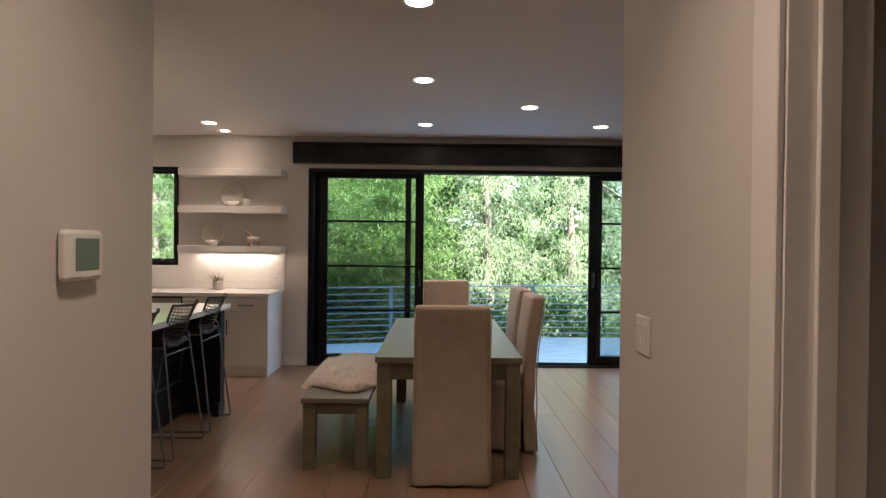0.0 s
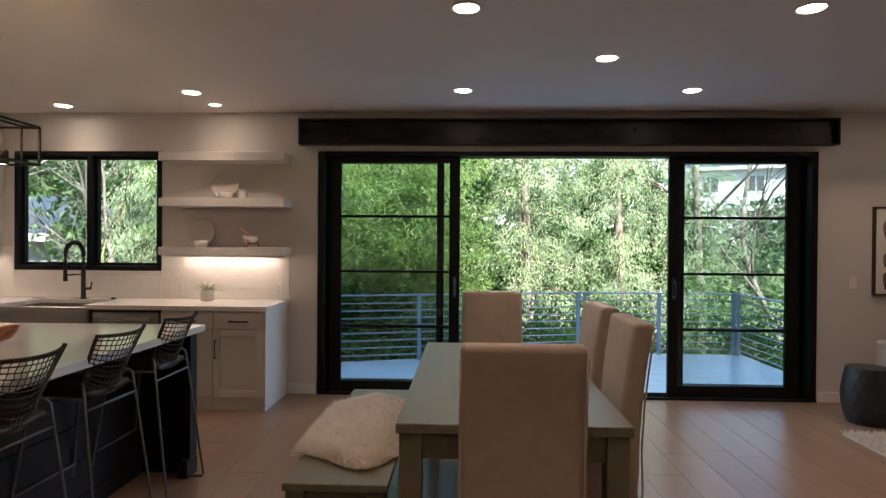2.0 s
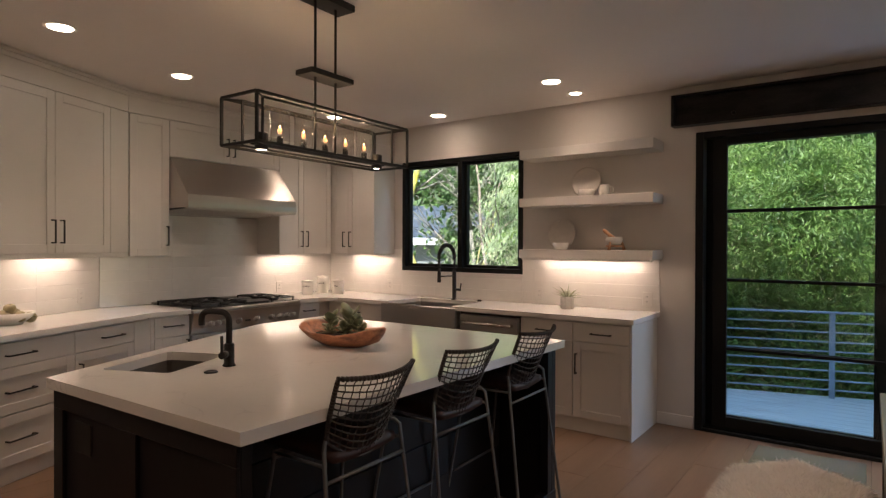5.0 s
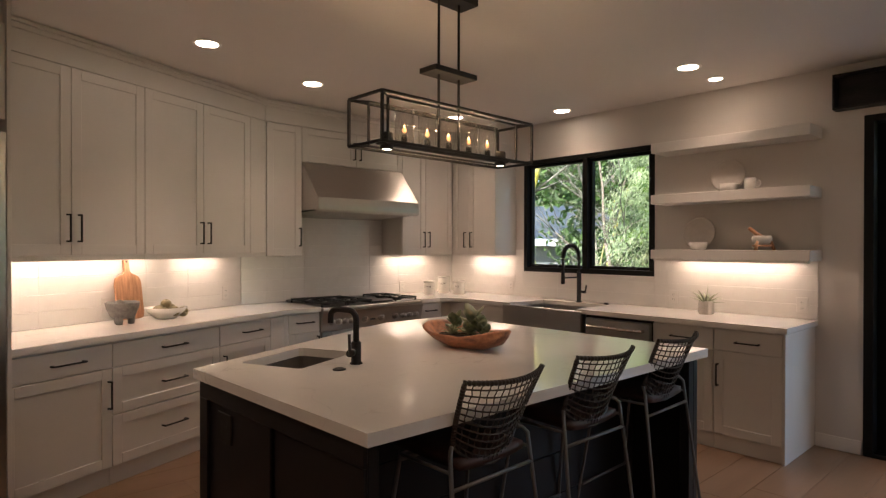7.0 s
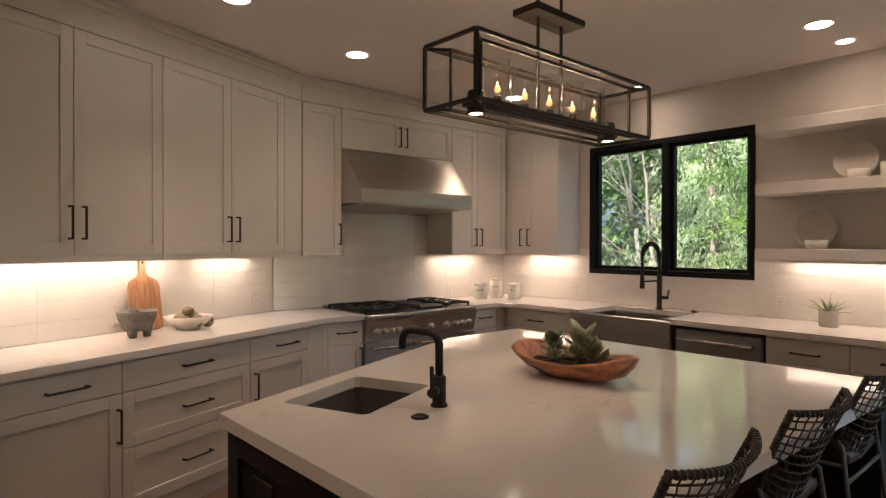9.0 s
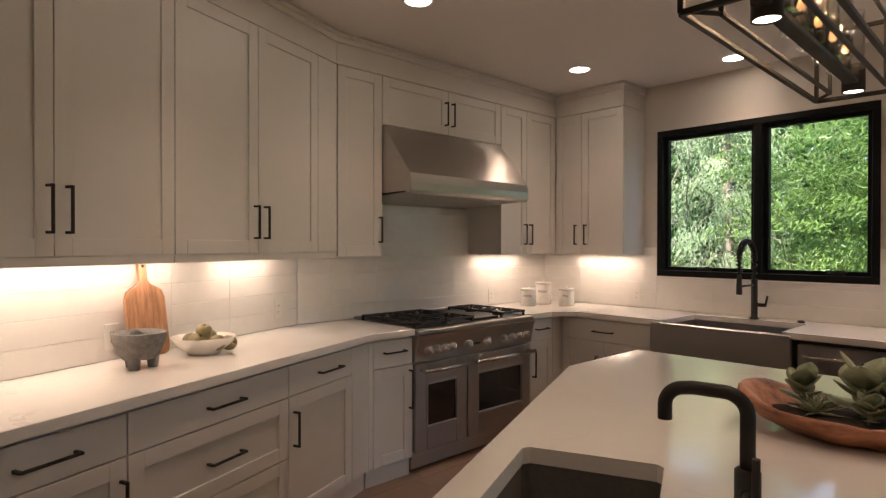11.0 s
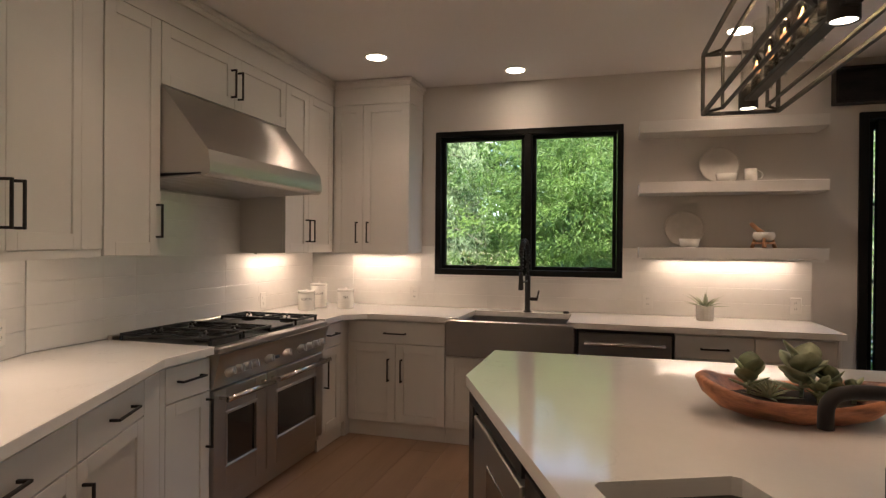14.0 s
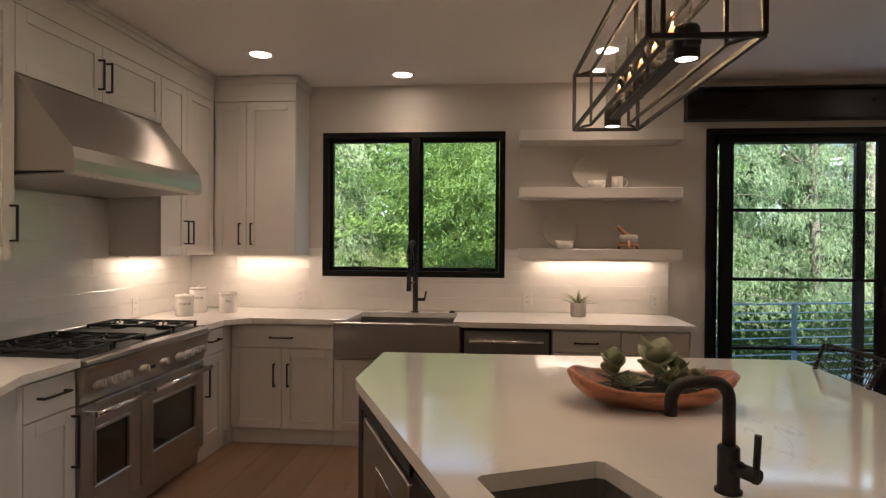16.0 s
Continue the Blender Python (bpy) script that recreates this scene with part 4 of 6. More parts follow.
def island():
    i = thing("kitchen_island", "large kitchen island with dark base and white quartz top", "kitchen island")
    # top with the prep sink cut out of it, side by side strips
    ang = math.atan2(4.640 - 3.180, -3.612 + 2.972)
    u = Vector((math.cos(ang), math.sin(ang)))          # along the slanted edge, away from the hall
    v = Vector((u.y, -u.x))                              # into the island
    P = Vector((-2.972, 3.180))
    q = lambda a, b: tuple(P + u * a + v * b)
    hole = [(0.190, 0.085), (0.580, 0.085), (0.595, 0.100), (0.595, 0.390), (0.580, 0.405), (0.190, 0.405), (0.175, 0.390), (0.175, 0.100)]
    bm = bmesh.new()
    outer = [bm.verts.new((x, y, IT1)) for x, y in ITOP]
    inner = [bm.verts.new((*q(a, b), IT1)) for a, b in hole]
    ed = [bm.edges.new((outer[k], outer[(k + 1) % len(outer)])) for k in range(len(outer))]
    ed += [bm.edges.new((inner[k], inner[(k + 1) % len(inner)])) for k in range(len(inner))]
    bmesh.ops.triangle_fill(bm, use_beauty=True, edges=ed)
    c = sum((Vector(q(a, b)) for a, b in hole), Vector((0, 0))) / 8
    for f in [f for f in bm.faces if (f.calc_center_median().to_2d() - c).length < 0.30 and all(w in inner for w in f.verts)]:
        bm.faces.remove(f)
    ex = bmesh.ops.extrude_face_region(bm, geom=list(bm.faces))
    bmesh.ops.translate(bm, verts=[g for g in ex["geom"] if isinstance(g, bmesh.types.BMVert)], vec=(0, 0, IT0 - IT1))
    bmesh.ops.recalc_face_normals(bm, faces=bm.faces)
    s = Shape()
    s.bm.free()
    s.bm = bm
    s.make("top", M_QUARTZ, i)
    # prep sink
    sink = Shape()
    ring = [(0.185, 0.080), (0.585, 0.080), (0.600, 0.095), (0.600, 0.395), (0.585, 0.410), (0.185, 0.410), (0.170, 0.395), (0.170, 0.095)]
    rr = [[sink.bm.verts.new((*q(a, b), z)) for a, b in ring] for z in (0.8745, 0.68)]
    for k in range(8):
        sink.bm.faces.new((rr[0][k], rr[0][(k + 1) % 8], rr[1][(k + 1) % 8], rr[1][k]))
    sink.bm.faces.new(rr[1])
    sink.make("prep_sink", mat("dark_composite", (0.135, 0.125, 0.115), 0.55, var=0.1, scale=60, bump=0.1), i, normals=True)
    # body: knee space on the stool side
    body = [(-2.13, 3.264), (-2.13, 5.165), (-3.555, 5.150), (-3.570, 4.662), (-2.961, 3.264)]
    Shape().prism(body, 0.10, 0.6795).make("body", M_ISLAND, i)
    Shape().box(-2.958, -1.842, 3.205, 3.245, 0.0, 0.874, 0.002, IEND).make("end_panel", M_ISLAND, i)
    Shape().box(-3.565, -1.79, 5.150, 5.190, 0.0, 0.874, 0.002).make("end_panel", M_ISLAND, i)
    Shape().box(-1.835, -1.79, 5.10, 5.149, 0.0, 0.874, 0.002).box(-1.840, -1.785, 5.05, 5.192, 0.0, 0.11, 0.003).make("leg_post", M_ISLAND, i)
    # framed panels on the end that faces the hall
    s = Shape()
    s.box(-2.958, -1.842, 3.190, 3.2045, 0.80, 0.874, 0.002, IEND).box(-2.958, -1.842, 3.190, 3.2045, 0.0, 0.12, 0.002, IEND)
    for a0, a1 in ((-2.958, -2.885), (-2.47, -2.37), (-1.914, -1.842)):
        s.box(a0, a1, 3.190, 3.2045, 0.12, 0.80, 0.002, IEND)
    s.make("end_frame", M_ISLAND, i)
    # boards on the stool side
    s = Shape()
    for k in range(4):
        s.box(-2.128, -2.112, 3.25, 5.145, 0.105 + 0.192 * k, 0.105 + 0.192 * (k + 1) - 0.005, 0.002)
    s.make("back_boards", M_ISLAND, i)
    Shape().prism([(-2.11, 3.25), (-2.11, 5.14), (-3.48, 5.12), (-3.50, 4.70), (-2.90, 3.25)], 0.0, 0.099).make("plinth", M_ISLAND, i)
    Shape().prism([(-2.13, 3.246), (-2.13, 5.149), (-3.545, 5.149), (-3.555, 4.665), (-3.30, 4.08), (-2.45, 4.08), (-2.45, 3.246)], 0.680, 0.874).make("upper_body", M_ISLAND, i)
    # fronts on the slanted side, facing the range wall
    run = Matrix.Translation((-2.972, 3.180, 0)) @ pose(0, 0, 0, 0, 0, math.degrees(ang) - 180)
    # on this run x grows towards the hall and -y looks to the range wall
    mv = lambda name, shape, material: shape.make(name, material, i, run)
    mv("side_skin", Shape().box(-1.585, -0.03, 0.028, 0.045, 0.0, 0.874), M_ISLAND)
    mv("outlet_stile", Shape().box(-1.590, -1.455, 0.012, 0.027, 0.11, 0.874, 0.002), M_ISLAND)
    mv("microwave_drawer", Shape().box(-1.440, -0.835, 0.002, 0.027, 0.515, 0.812, 0.004), M_STEEL)
    mv("microwave_window", Shape().box(-1.22, -1.0, -0.001, 0.0015, 0.60, 0.72, 0.001), M_OVENGLASS)
    mv("microwave_trim", Shape().box(-1.440, -0.835, 0.004, 0.027, 0.830, 0.870, 0.002), M_DARK)
    mv("cooler_door", Shape().box(-1.440, -0.835, 0.002, 0.027, 0.125, 0.500, 0.004), M_STEEL)
    h = Shape().tube([(-1.42, -0.05, 0.455), (-0.855, -0.05, 0.455)], 0.013, 10)
    for x in (-1.395, -0.88):
        h.box(x - 0.012, x + 0.012, -0.05, 0.002, 0.446, 0.464, 0.002)
    mv("cooler_handle", h, M_CHROME)
    mv("sink_door", Shape().box(-0.825, -0.05, 0.010, 0.027, 0.125, 0.85, 0.003), M_ISLAND)
    return run


IRUN = island()


def duplex(m, material=None, label="white duplex power outlet on the wall", double=False):
    """An outlet plate; local x along the wall, -y out of it."""
    o = thing("power_outlet", label, "outlet", "wall outlets", m)
    w = 0.058 if double else 0.036
    Shape().box(-w, w, -0.006, -0.0005, -0.058, 0.058, 0.003).make("plate", material or M_PLATE, o)
    s = Shape()
    for cx in ((-0.023, 0.023) if double else (0,)):
        for z in (-0.020, 0.020):
            for x in (-0.006, 0.006):
                s.box(cx + x - 0.0012, cx + x + 0.0012, -0.0066, -0.0055, z - 0.005, z + 0.006)
            s.lathe([(0, 0), (0.0025, 0), (0.0025, 0.001)], 6, pose(cx, -0.0056, z - 0.011, 90, 0, 0))
    s.make("slots", M_DARK, o)


TT = 0.0085
for x in (-4.66, -2.852, -1.885):
    duplex(RUN_A @ pose(x, -TT, 0.995))
duplex(RUN_B @ pose(1.835, -TT, 0.975))
duplex(RUN_C @ pose(-0.185, -TT, 1.015))
duplex(RUN_C @ pose(-1.280, -TT, 1.000))
duplex(IEND @ pose(-2.745, 3.2038, 0.715), M_BLACK, "black power outlet on the island's end", True)
duplex(IRUN @ pose(-1.522, 0.0118, 0.77), M_BLACK, "black power outlet on the island's side")


def prep_faucet():
    f = thing("prep_faucet", "matt black gooseneck bar faucet on the island", "faucet", m=pose(-2.612, 3.735, IT1) @ Matrix.Diagonal((0.9, 0.9, 0.875, 1)))
    s = Shape().lathe([(0, 0), (0.030, 0), (0.030, 0.006), (0.024, 0.010), (0.024, 0.105), (0.019, 0.110), (0, 0.11)], 20)
    s.make("body", M_BLACK, f)
    d = Vector((-0.94, -0.34, 0)).normalized()
    path = [Vector((0, 0, 0.10)), Vector((0, 0, 0.205))] + arc(Vector((0, 0, 0.215)) + d * 0.045, 0.045, 180, 90, 7, d, (0, 0, 1))
    path += [d * 0.10 + Vector((0, 0, 0.262))] + arc(d * 0.115 + Vector((0, 0, 0.222)), 0.038, 88, 0, 6, d, (0, 0, 1)) + [d * 0.153 + Vector((0, 0, 0.190))]
    Shape().tube(path, 0.0145, 12).make("spout", M_BLACK, f)
    e = Vector((0.50, -0.86, 0)).normalized()
    s = Shape().tube([Vector((0, 0, 0.062)), e * 0.030 + Vector((0, 0, 0.062))], 0.019, 12).tube([e * 0.032 + Vector((0, 0, 0.062)), e * 0.075 + Vector((0, 0, 0.062))], 0.017, 12)
    s.tube([e * 0.068 + Vector((0, 0, 0.045)), e * 0.074 + Vector((0, 0, 0.155))], 0.0075, 10)
    s.make("lever", M_BLACK, f)


prep_faucet()
ob = Shape().lathe([(0, 0), (0.027, 0), (0.027, 0.004), (0.020, 0.007), (0.018, 0.004), (0, 0.004)], 20).make("air_switch", M_BLACK)
ob.matrix_world = pose(-2.552, 3.612, IT1)
tagged(ob, "small black round air switch on the island", "switch")


# ---- stools ----
def stool():
    """A counter stool of steel rod with a woven cane shell; its back towards +x."""
    t = thing("counter_stool", "wire-framed counter stool with dark woven back and leather seat", "stool", "stools along the island")
    r = 0.0072
    for sy in (-1, 1):
        yt, yb = 0.186 * sy, 0.226 * sy
        path = [(-0.095, 0.150 * sy, 0.800), (-0.078, 0.172 * sy, 0.797), (-0.066, yt, 0.780)]
        path += [(-0.066 + 0.094 * k / 5, yt + (yb - yt) * k / 5, 0.780 - 0.755 * k / 5) for k in range(1, 6)]
        path += [(0.018, yb, 0.008), (-0.395, yb, 0.008), (-0.420, yb, 0.03), (-0.325, 0.165 * sy, 0.730), (-0.300, 0.150 * sy, 0.742)]
        Shape().tube(path, r, 8).make("leg", M_STOOLWIRE, t)
    for x, z, half in ((-0.054, 0.682, 0.190), (-0.330, 0.700, 0.168), (-0.372, 0.300, 0.198)):
        Shape().tube([(x, -half, z), (x, half, z)], 0.0065, 8).make("crossbar", M_STOOLWIRE, t)
    for sy in (-1, 1):
        Shape().tube([(-0.060, 0.187 * sy, 0.733), (-0.325, 0.166 * sy, 0.722)], 0.006, 8).make("crossbar", M_STOOLWIRE, t)

    def shell(u, k):
        """The back: u across -1..1, k from its bowed lower edge (0) to its top (1)."""
        low = 0.722 + 0.075 * u * u
        z = low + (1.017 - 0.010 * (1 - u * u) - low) * k
        half = 0.150 + 0.036 * k ** 0.8
        return Vector((-0.092 + 0.088 * k ** 1.15 + 0.052 * (1 - u * u) * (0.55 + 0.45 * k), half * u, z))

    s = Shape()
    ny, nw = 14, 11
    for i in range(1, ny):
        u = -1 + 2 * i / ny
        s.tube([shell(u + 0.016 * math.sin(q * 2.6 + i), q / 12) for q in range(13)], 0.0020, 5)
    for j in range(1, nw):
        s.tube([shell(-1 + 2 * q / 12, j / nw) for q in range(13)], 0.0029, 5)
    s.make("woven_back", M_RATTAN, t)
    s = Shape()
    rim = [shell(-1, q / 10) for q in range(11)] + [shell(-1 + 2 * q / 14, 1) for q in range(1, 14)] + [shell(1, 1 - q / 10) for q in range(11)]
    s.tube(rim, 0.0070, 8)
    s.tube([shell(-1 + 2 * q / 14, 0) for q in range(15)], 0.0060, 6)
    # wrapping on the rim
    for k in range(len(rim) - 1):
        for f in (0.0, 0.5):
            p, d = rim[k].lerp(rim[k + 1], f), (rim[k + 1] - rim[k]).normalized()
            s.tube([p - d * 0.004, p + d * 0.004], 0.0094, 6)
    s.make("wrapped_rim", M_RATTAN, t)
    s = Shape()

    def pad(i, j):
        a, b = -1 + 2 * i / 10, j / 8
        round_ = (1 - abs(a) ** 6) * (1 - abs(2 * b - 1) ** 6)
        return Vector((-0.385 + 0.325 * b, (0.165 - 0.012 * b) * a, 0.757 + 0.012 * a * a - 0.010 * b + 0.022 * round_))

    grid = [[s.bm.verts.new(pad(i, j)) for i in range(11)] for j in range(9)]
    for j in range(8):
        for i in range(10):
            s.bm.faces.new((grid[j][i], grid[j][i + 1], grid[j + 1][i + 1], grid[j + 1][i])).smooth = True
    ex = bmesh.ops.extrude_face_region(s.bm, geom=list(s.bm.faces))
    bmesh.ops.translate(s.bm, verts=[g for g in ex["geom"] if isinstance(g, bmesh.types.BMVert)], vec=(0, 0, -0.026))
    s.make("seat", M_SEAT, t)
    return t


st = stool()
st.matrix_world = pose(-1.728, 3.705, 0, 0, 0, 1)
for y, a in ((4.284, -1), (4.868, 1)):
    copy_thing(st, pose(-1.728, y, 0, 0, 0, a))


# ---- pendant ----
def pendant():
    p = thing("linear_pendant", "black cage pendant with five glass cylinder lights over the island", "pendant lamp", m=pose(-2.656, 4.318, 0, 0, 0, 1.5))
    w, l, z0, z1 = 0.122, 0.517, 1.872, 2.085
    b = 0.0062
    s = Shape()
    iw, il, iz = 0.070, 0.445, 0.0
    for z in (z0, z1):
        for x in (-w, w):
            s.box(x - b, x + b, -l, l, z - b, z + b, 0.001)
        for y in (-l, l):
            s.box(-w, w, y - b, y + b, z - b, z + b, 0.001)
    for x in (-w, w):
        for y in (-l, l):
            s.box(x - b, x + b, y - b, y + b, z0, z1, 0.001)
    for z in (z0 + 0.005, z1 - 0.005):
        for x in (-iw, iw):
            s.box(x - b * 0.8, x + b * 0.8, -il, il, z - b * 0.8, z + b * 0.8, 0.001)
        for x in (-1, 1):
            for y in (-1, 1):
                s.tube([(x * w, y * l, z), (x * iw, y * il, z)], b * 0.9, 4)
    for x in (-iw, iw):
        for y in (-il, il):
            s.box(x - b * 0.8, x + b * 0.8, y - b * 0.8, y + b * 0.8, z0, z1, 0.001)
    s.make("cage", M_BLACK, p)
    Shape().box(-0.017, 0.017, -il, il, z0 + 0.006, z0 + 0.020, 0.002).make("lamp_bar", M_BLACK, p)
    Shape().box(-0.060, 0.060, -0.145, 0.145, 2.265, 2.292, 0.002).make("cross_plate", M_BLACK, p)
    Shape().box(-0.062, 0.062, -0.150, 0.150, CEIL - 0.036, CEIL - 0.001, 0.002).make("canopy", M_BLACK, p)
    for y in (-0.07, 0.07):
        Shape().tube([(0, y, z0 + 0.02), (0, y, CEIL - 0.03)], 0.0065, 10).make("rod", M_BLACK, p)
    for k in range(5):
        y = -0.29 + 0.145 * k
        Shape().lathe([(0, 0), (0.015, 0), (0.015, 0.034), (0.010, 0.040), (0, 0.040)], 14, pose(0, y, z0 + 0.026)).make("socket", M_BLACK, p)
        j = Shape().lathe([(0.046, 0.004), (0.046, 0.165), (0.0440, 0.165), (0.0440, 0.006), (0.016, 0.006), (0.016, 0.004), (0.046, 0.004)], 24, pose(0, y, z0 + 0.022)).make("glass_cylinder", G_JAR, p)
        j.visible_shadow = False
        g = Shape().lathe([(0.0095, 0.0), (0.013, 0.012), (0.0175, 0.030), (0.0175, 0.044), (0.010, 0.064), (0.003, 0.074), (0, 0.075)], 14, pose(0, y, z0 + 0.066)).make("bulb", G_JAR, p)
        g.visible_shadow = False
        Shape().lathe([(0, 0), (0.007, 0.003), (0.0115, 0.012), (0.0095, 0.021), (0.004, 0.030), (0, 0.032)], 10, pose(0, y, z0 + 0.074)).make("flame_glow", G_FLAME, p)
        Shape().tube([(0, y, z0 + 0.084), (0.003, y, z0 + 0.094), (-0.003, y, z0 + 0.104), (0, y, z0 + 0.114)], 0.0018, 6).make("filament", G_FILAMENT, p)
        q = new("bulb_lamp", bpy.data.lights.new("bulb_lamp", "POINT"))
        q.data.energy, q.data.color, q.data.shadow_soft_size = BULB_POWER, (1.0, 0.66, 0.36), 0.012
        q.matrix_world = pose(-2.656, 4.318 + y, z0 + 0.150)
    for y in (-0.395, 0.395):
        Shape().lathe([(0, 0.001), (0.026, 0.001), (0.026, -0.004), (0.030, -0.004), (0.030, 0.068), (0.026, 0.075), (0, 0.075)], 20, pose(0, y, z0 - 0.010)).make("spot_can", M_BLACK, p)
        Shape().lathe([(0, -0.001), (0.0255, -0.001), (0.0255, 0.0005), (0, 0.0005)], 20, pose(0, y, z0 - 0.010)).make("spot_lens", G_SPOT, p)
        q = new("spot_lamp", bpy.data.lights.new("spot_lamp", "SPOT"))
        q.data.energy, q.data.color, q.data.spot_size, q.data.spot_blend, q.data.shadow_soft_size = 1.6, WARM, radians(86), 0.7, 0.012
        q.matrix_world = pose(-2.656, 4.318 + y, z0 - 0.016)


pendant()


# ---- dining table and bench ----
def wood_table(name, label, cat, x0, x1, y0, y1, h, th, leg, apron):
    t = thing(name, label, cat)
    Shape().box(x0, x1, y0, y1, h - th, h, 0.003).make("top", M_TABLE, t)
    i = 0.012
    for x in (x0 + i, x1 - i - leg):
        for y in (y0 + i, y1 - i - leg):
            Shape().box(x, x + leg, y, y + leg, 0, h - th - 0.0005, 0.003).make("leg", M_TABLE, t)
    s = Shape()
    for y in (y0 + i + 0.02, y1 - i - 0.045):
        s.box(x0 + i + leg, x1 - i - leg, y, y + 0.025, h - th - apron, h - th - 0.0005, 0.002)
    for x in (x0 + i + 0.02, x1 - i - 0.045):
        s.box(x, x + 0.025, y0 + i + leg, y1 - i - leg, h - th - apron, h - th - 0.0005, 0.002)
    s.make("apron", M_TABLE, t)
    return t


wood_table("dining_table", "grey-brown weathered wooden dining table with square legs", "table", -0.372, 0.532, 3.795, 5.660, 0.75, 0.040, 0.088, 0.105)
wood_table("bench", "grey-brown wooden bench beside the dining table", "bench", -0.850, -0.418, 3.915, 5.480, 0.46, 0.032, 0.078, 0.075)


# ---- slipcovered chairs ----
def chair():
    """Its back is at +y, its front at -y; origin on the floor under the seat."""
    c = thing("dining_chair", "high-backed dining chair in a beige linen slipcover", "chair", "chairs round the table")

    def soft(x0, x1, y0, y1, z0, z1, cuts, r, fn):
        s = Shape()
        s.box(x0, x1, y0, y1, z0, z1)
        bmesh.ops.bevel(s.bm, geom=list(s.bm.edges), offset=r, segments=3, affect="EDGES", profile=0.6)
        bmesh.ops.subdivide_edges(s.bm, edges=[e for e in s.bm.edges if e.calc_length() > 0.12], cuts=cuts, use_grid_fill=True)
        for f in s.bm.faces:
            f.smooth = True
        s.bend(fn)
        return s

    def lean(co):
        k = max(0.0, (co.z - 0.40) / 0.68)
        n = noise.noise(Vector((co.x * 5 + 3, co.y * 5, co.z * 4))) * 0.006
        low = max(0.0, (0.34 - co.z) / 0.34)
        fold = 0.012 * low * math.sin(co.x * 38 + 1.3)
        pull = 0.010 * math.exp(-((co.z - 0.33) / 0.035) ** 2) * math.sin(co.x * 24 + co.z * 60)
        wide = 1 + 0.045 * low - 0.02 * k
        return Vector((co.x * wide, co.y + 0.065 * k * k + n + fold + pull + 0.018 * low, co.z))

    soft(-0.228, 0.228, 0.135, 0.228, 0.012, 1.082, 10, 0.026, lean).make("backrest", M_LINEN, c)

    def skirt(co):
        low = max(0.0, (0.40 - co.z) / 0.40)
        n = noise.noise(Vector((co.x * 6, co.y * 6, co.z * 4))) * 0.006
        fold = 0.010 * low * (math.sin(co.y * 30 + 0.4) + math.sin(co.x * 28))
        return Vector((co.x * (1 + 0.05 * low) + (fold if abs(co.x) > 0.2 else 0), co.y * (1 + 0.03 * low) + n, co.z))

    soft(-0.226, 0.226, -0.235, 0.134, 0.018, 0.470, 6, 0.030, skirt).make("seat", M_LINEN, c)
    for x in (-0.19, 0.19):
        for y in (-0.20, 0.19):
            Shape().box(x - 0.018, x + 0.018, y - 0.018, y + 0.018, 0, 0.03).make("leg", M_DARK, c)
    s = Shape()
    for x in (-0.226, 0.226):
        s.tube([lean(Vector((x * 1.0, 0.232, z))) for z in (0.02, 0.2, 0.35, 0.5, 0.7, 0.9, 1.04)], 0.0045, 6)
    s.make("piping", M_LINEN, c)
    return c


ch = chair()
ch.matrix_world = pose(0.098, 3.905, 0, 0, 0, 180)
copy_thing(ch, pose(0.100, 5.800, 0, 0, 0, 2))
copy_thing(ch, pose(0.460, 4.480, 0, 0, 0, -90))
copy_thing(ch, pose(0.465, 5.170, 0, 0, 0, -88))


# ---- sheepskin and rug ----
def strands(count, place, length, width, seed):
    """Short tapered tufts that stand on a soft surface; place(rng) gives a point and its lean."""
    rng = random.Random(seed)
    V, F = [], []
    for _ in range(count):
        p, d = place(rng)
        a = rng.random() * 6.283
        sx, sy = math.cos(a) * width, math.sin(a) * width
        k = length * (0.6 + 0.8 * rng.random())
        b = len(V)
        V += [(p.x - sx, p.y - sy, p.z), (p.x + sx, p.y + sy, p.z), (p.x + d.x * k * 0.6 + sx * 0.6, p.y + d.y * k * 0.6 + sy * 0.6, p.z + d.z * k * 0.7),
              (p.x + d.x * k, p.y + d.y * k, p.z + d.z * k)]
        F += [(b, b + 1, b + 2), (b, b + 2, b + 3)]
    return V, F


def fleece_top(u, v):
    """u, v in -1..1 over the hide."""
    e = 1.03 + 0.20 * noise.noise(Vector((math.atan2(v, u) * 1.3, 3.1, 0)))
    x = -0.634 + 0.262 * u * e * (1 + 0.12 * abs(v))
    y = 4.66 + 0.55 * v * e
    r = min(1.0, math.hypot(u, v))
    z = 0.470 + 0.016 * (1 - r ** 6) + 0.012 * noise.noise(Vector((x * 9, y * 9, 0)))
    over = max(0.0, -0.850 - x) + max(0.0, x + 0.425)
    return Vector((x, y, z - over * 1.1))


sk2 = thing("sheepskin", "cream sheepskin throw draped over the bench", "sheepskin")
s = Shape()
rings = [[s.bm.verts.new(fleece_top(k / 12 * math.cos(2 * math.pi * j / 40), k / 12 * math.sin(2 * math.pi * j / 40))) for j in range(40)] for k in range(1, 13)]
mid = s.bm.verts.new(fleece_top(0, 0))
for j in range(40):
    s.bm.faces.new((mid, rings[0][j], rings[0][(j + 1) % 40])).smooth = True
    for k in range(11):
        s.bm.faces.new((rings[k][j], rings[k + 1][j], rings[k + 1][(j + 1) % 40], rings[k][(j + 1) % 40])).smooth = True
rim_lo = [s.bm.verts.new(v.co - Vector((0, 0, 0.025 if abs(v.co.x + 0.634) < 0.215 else 0.012))) for v in rings[-1]]
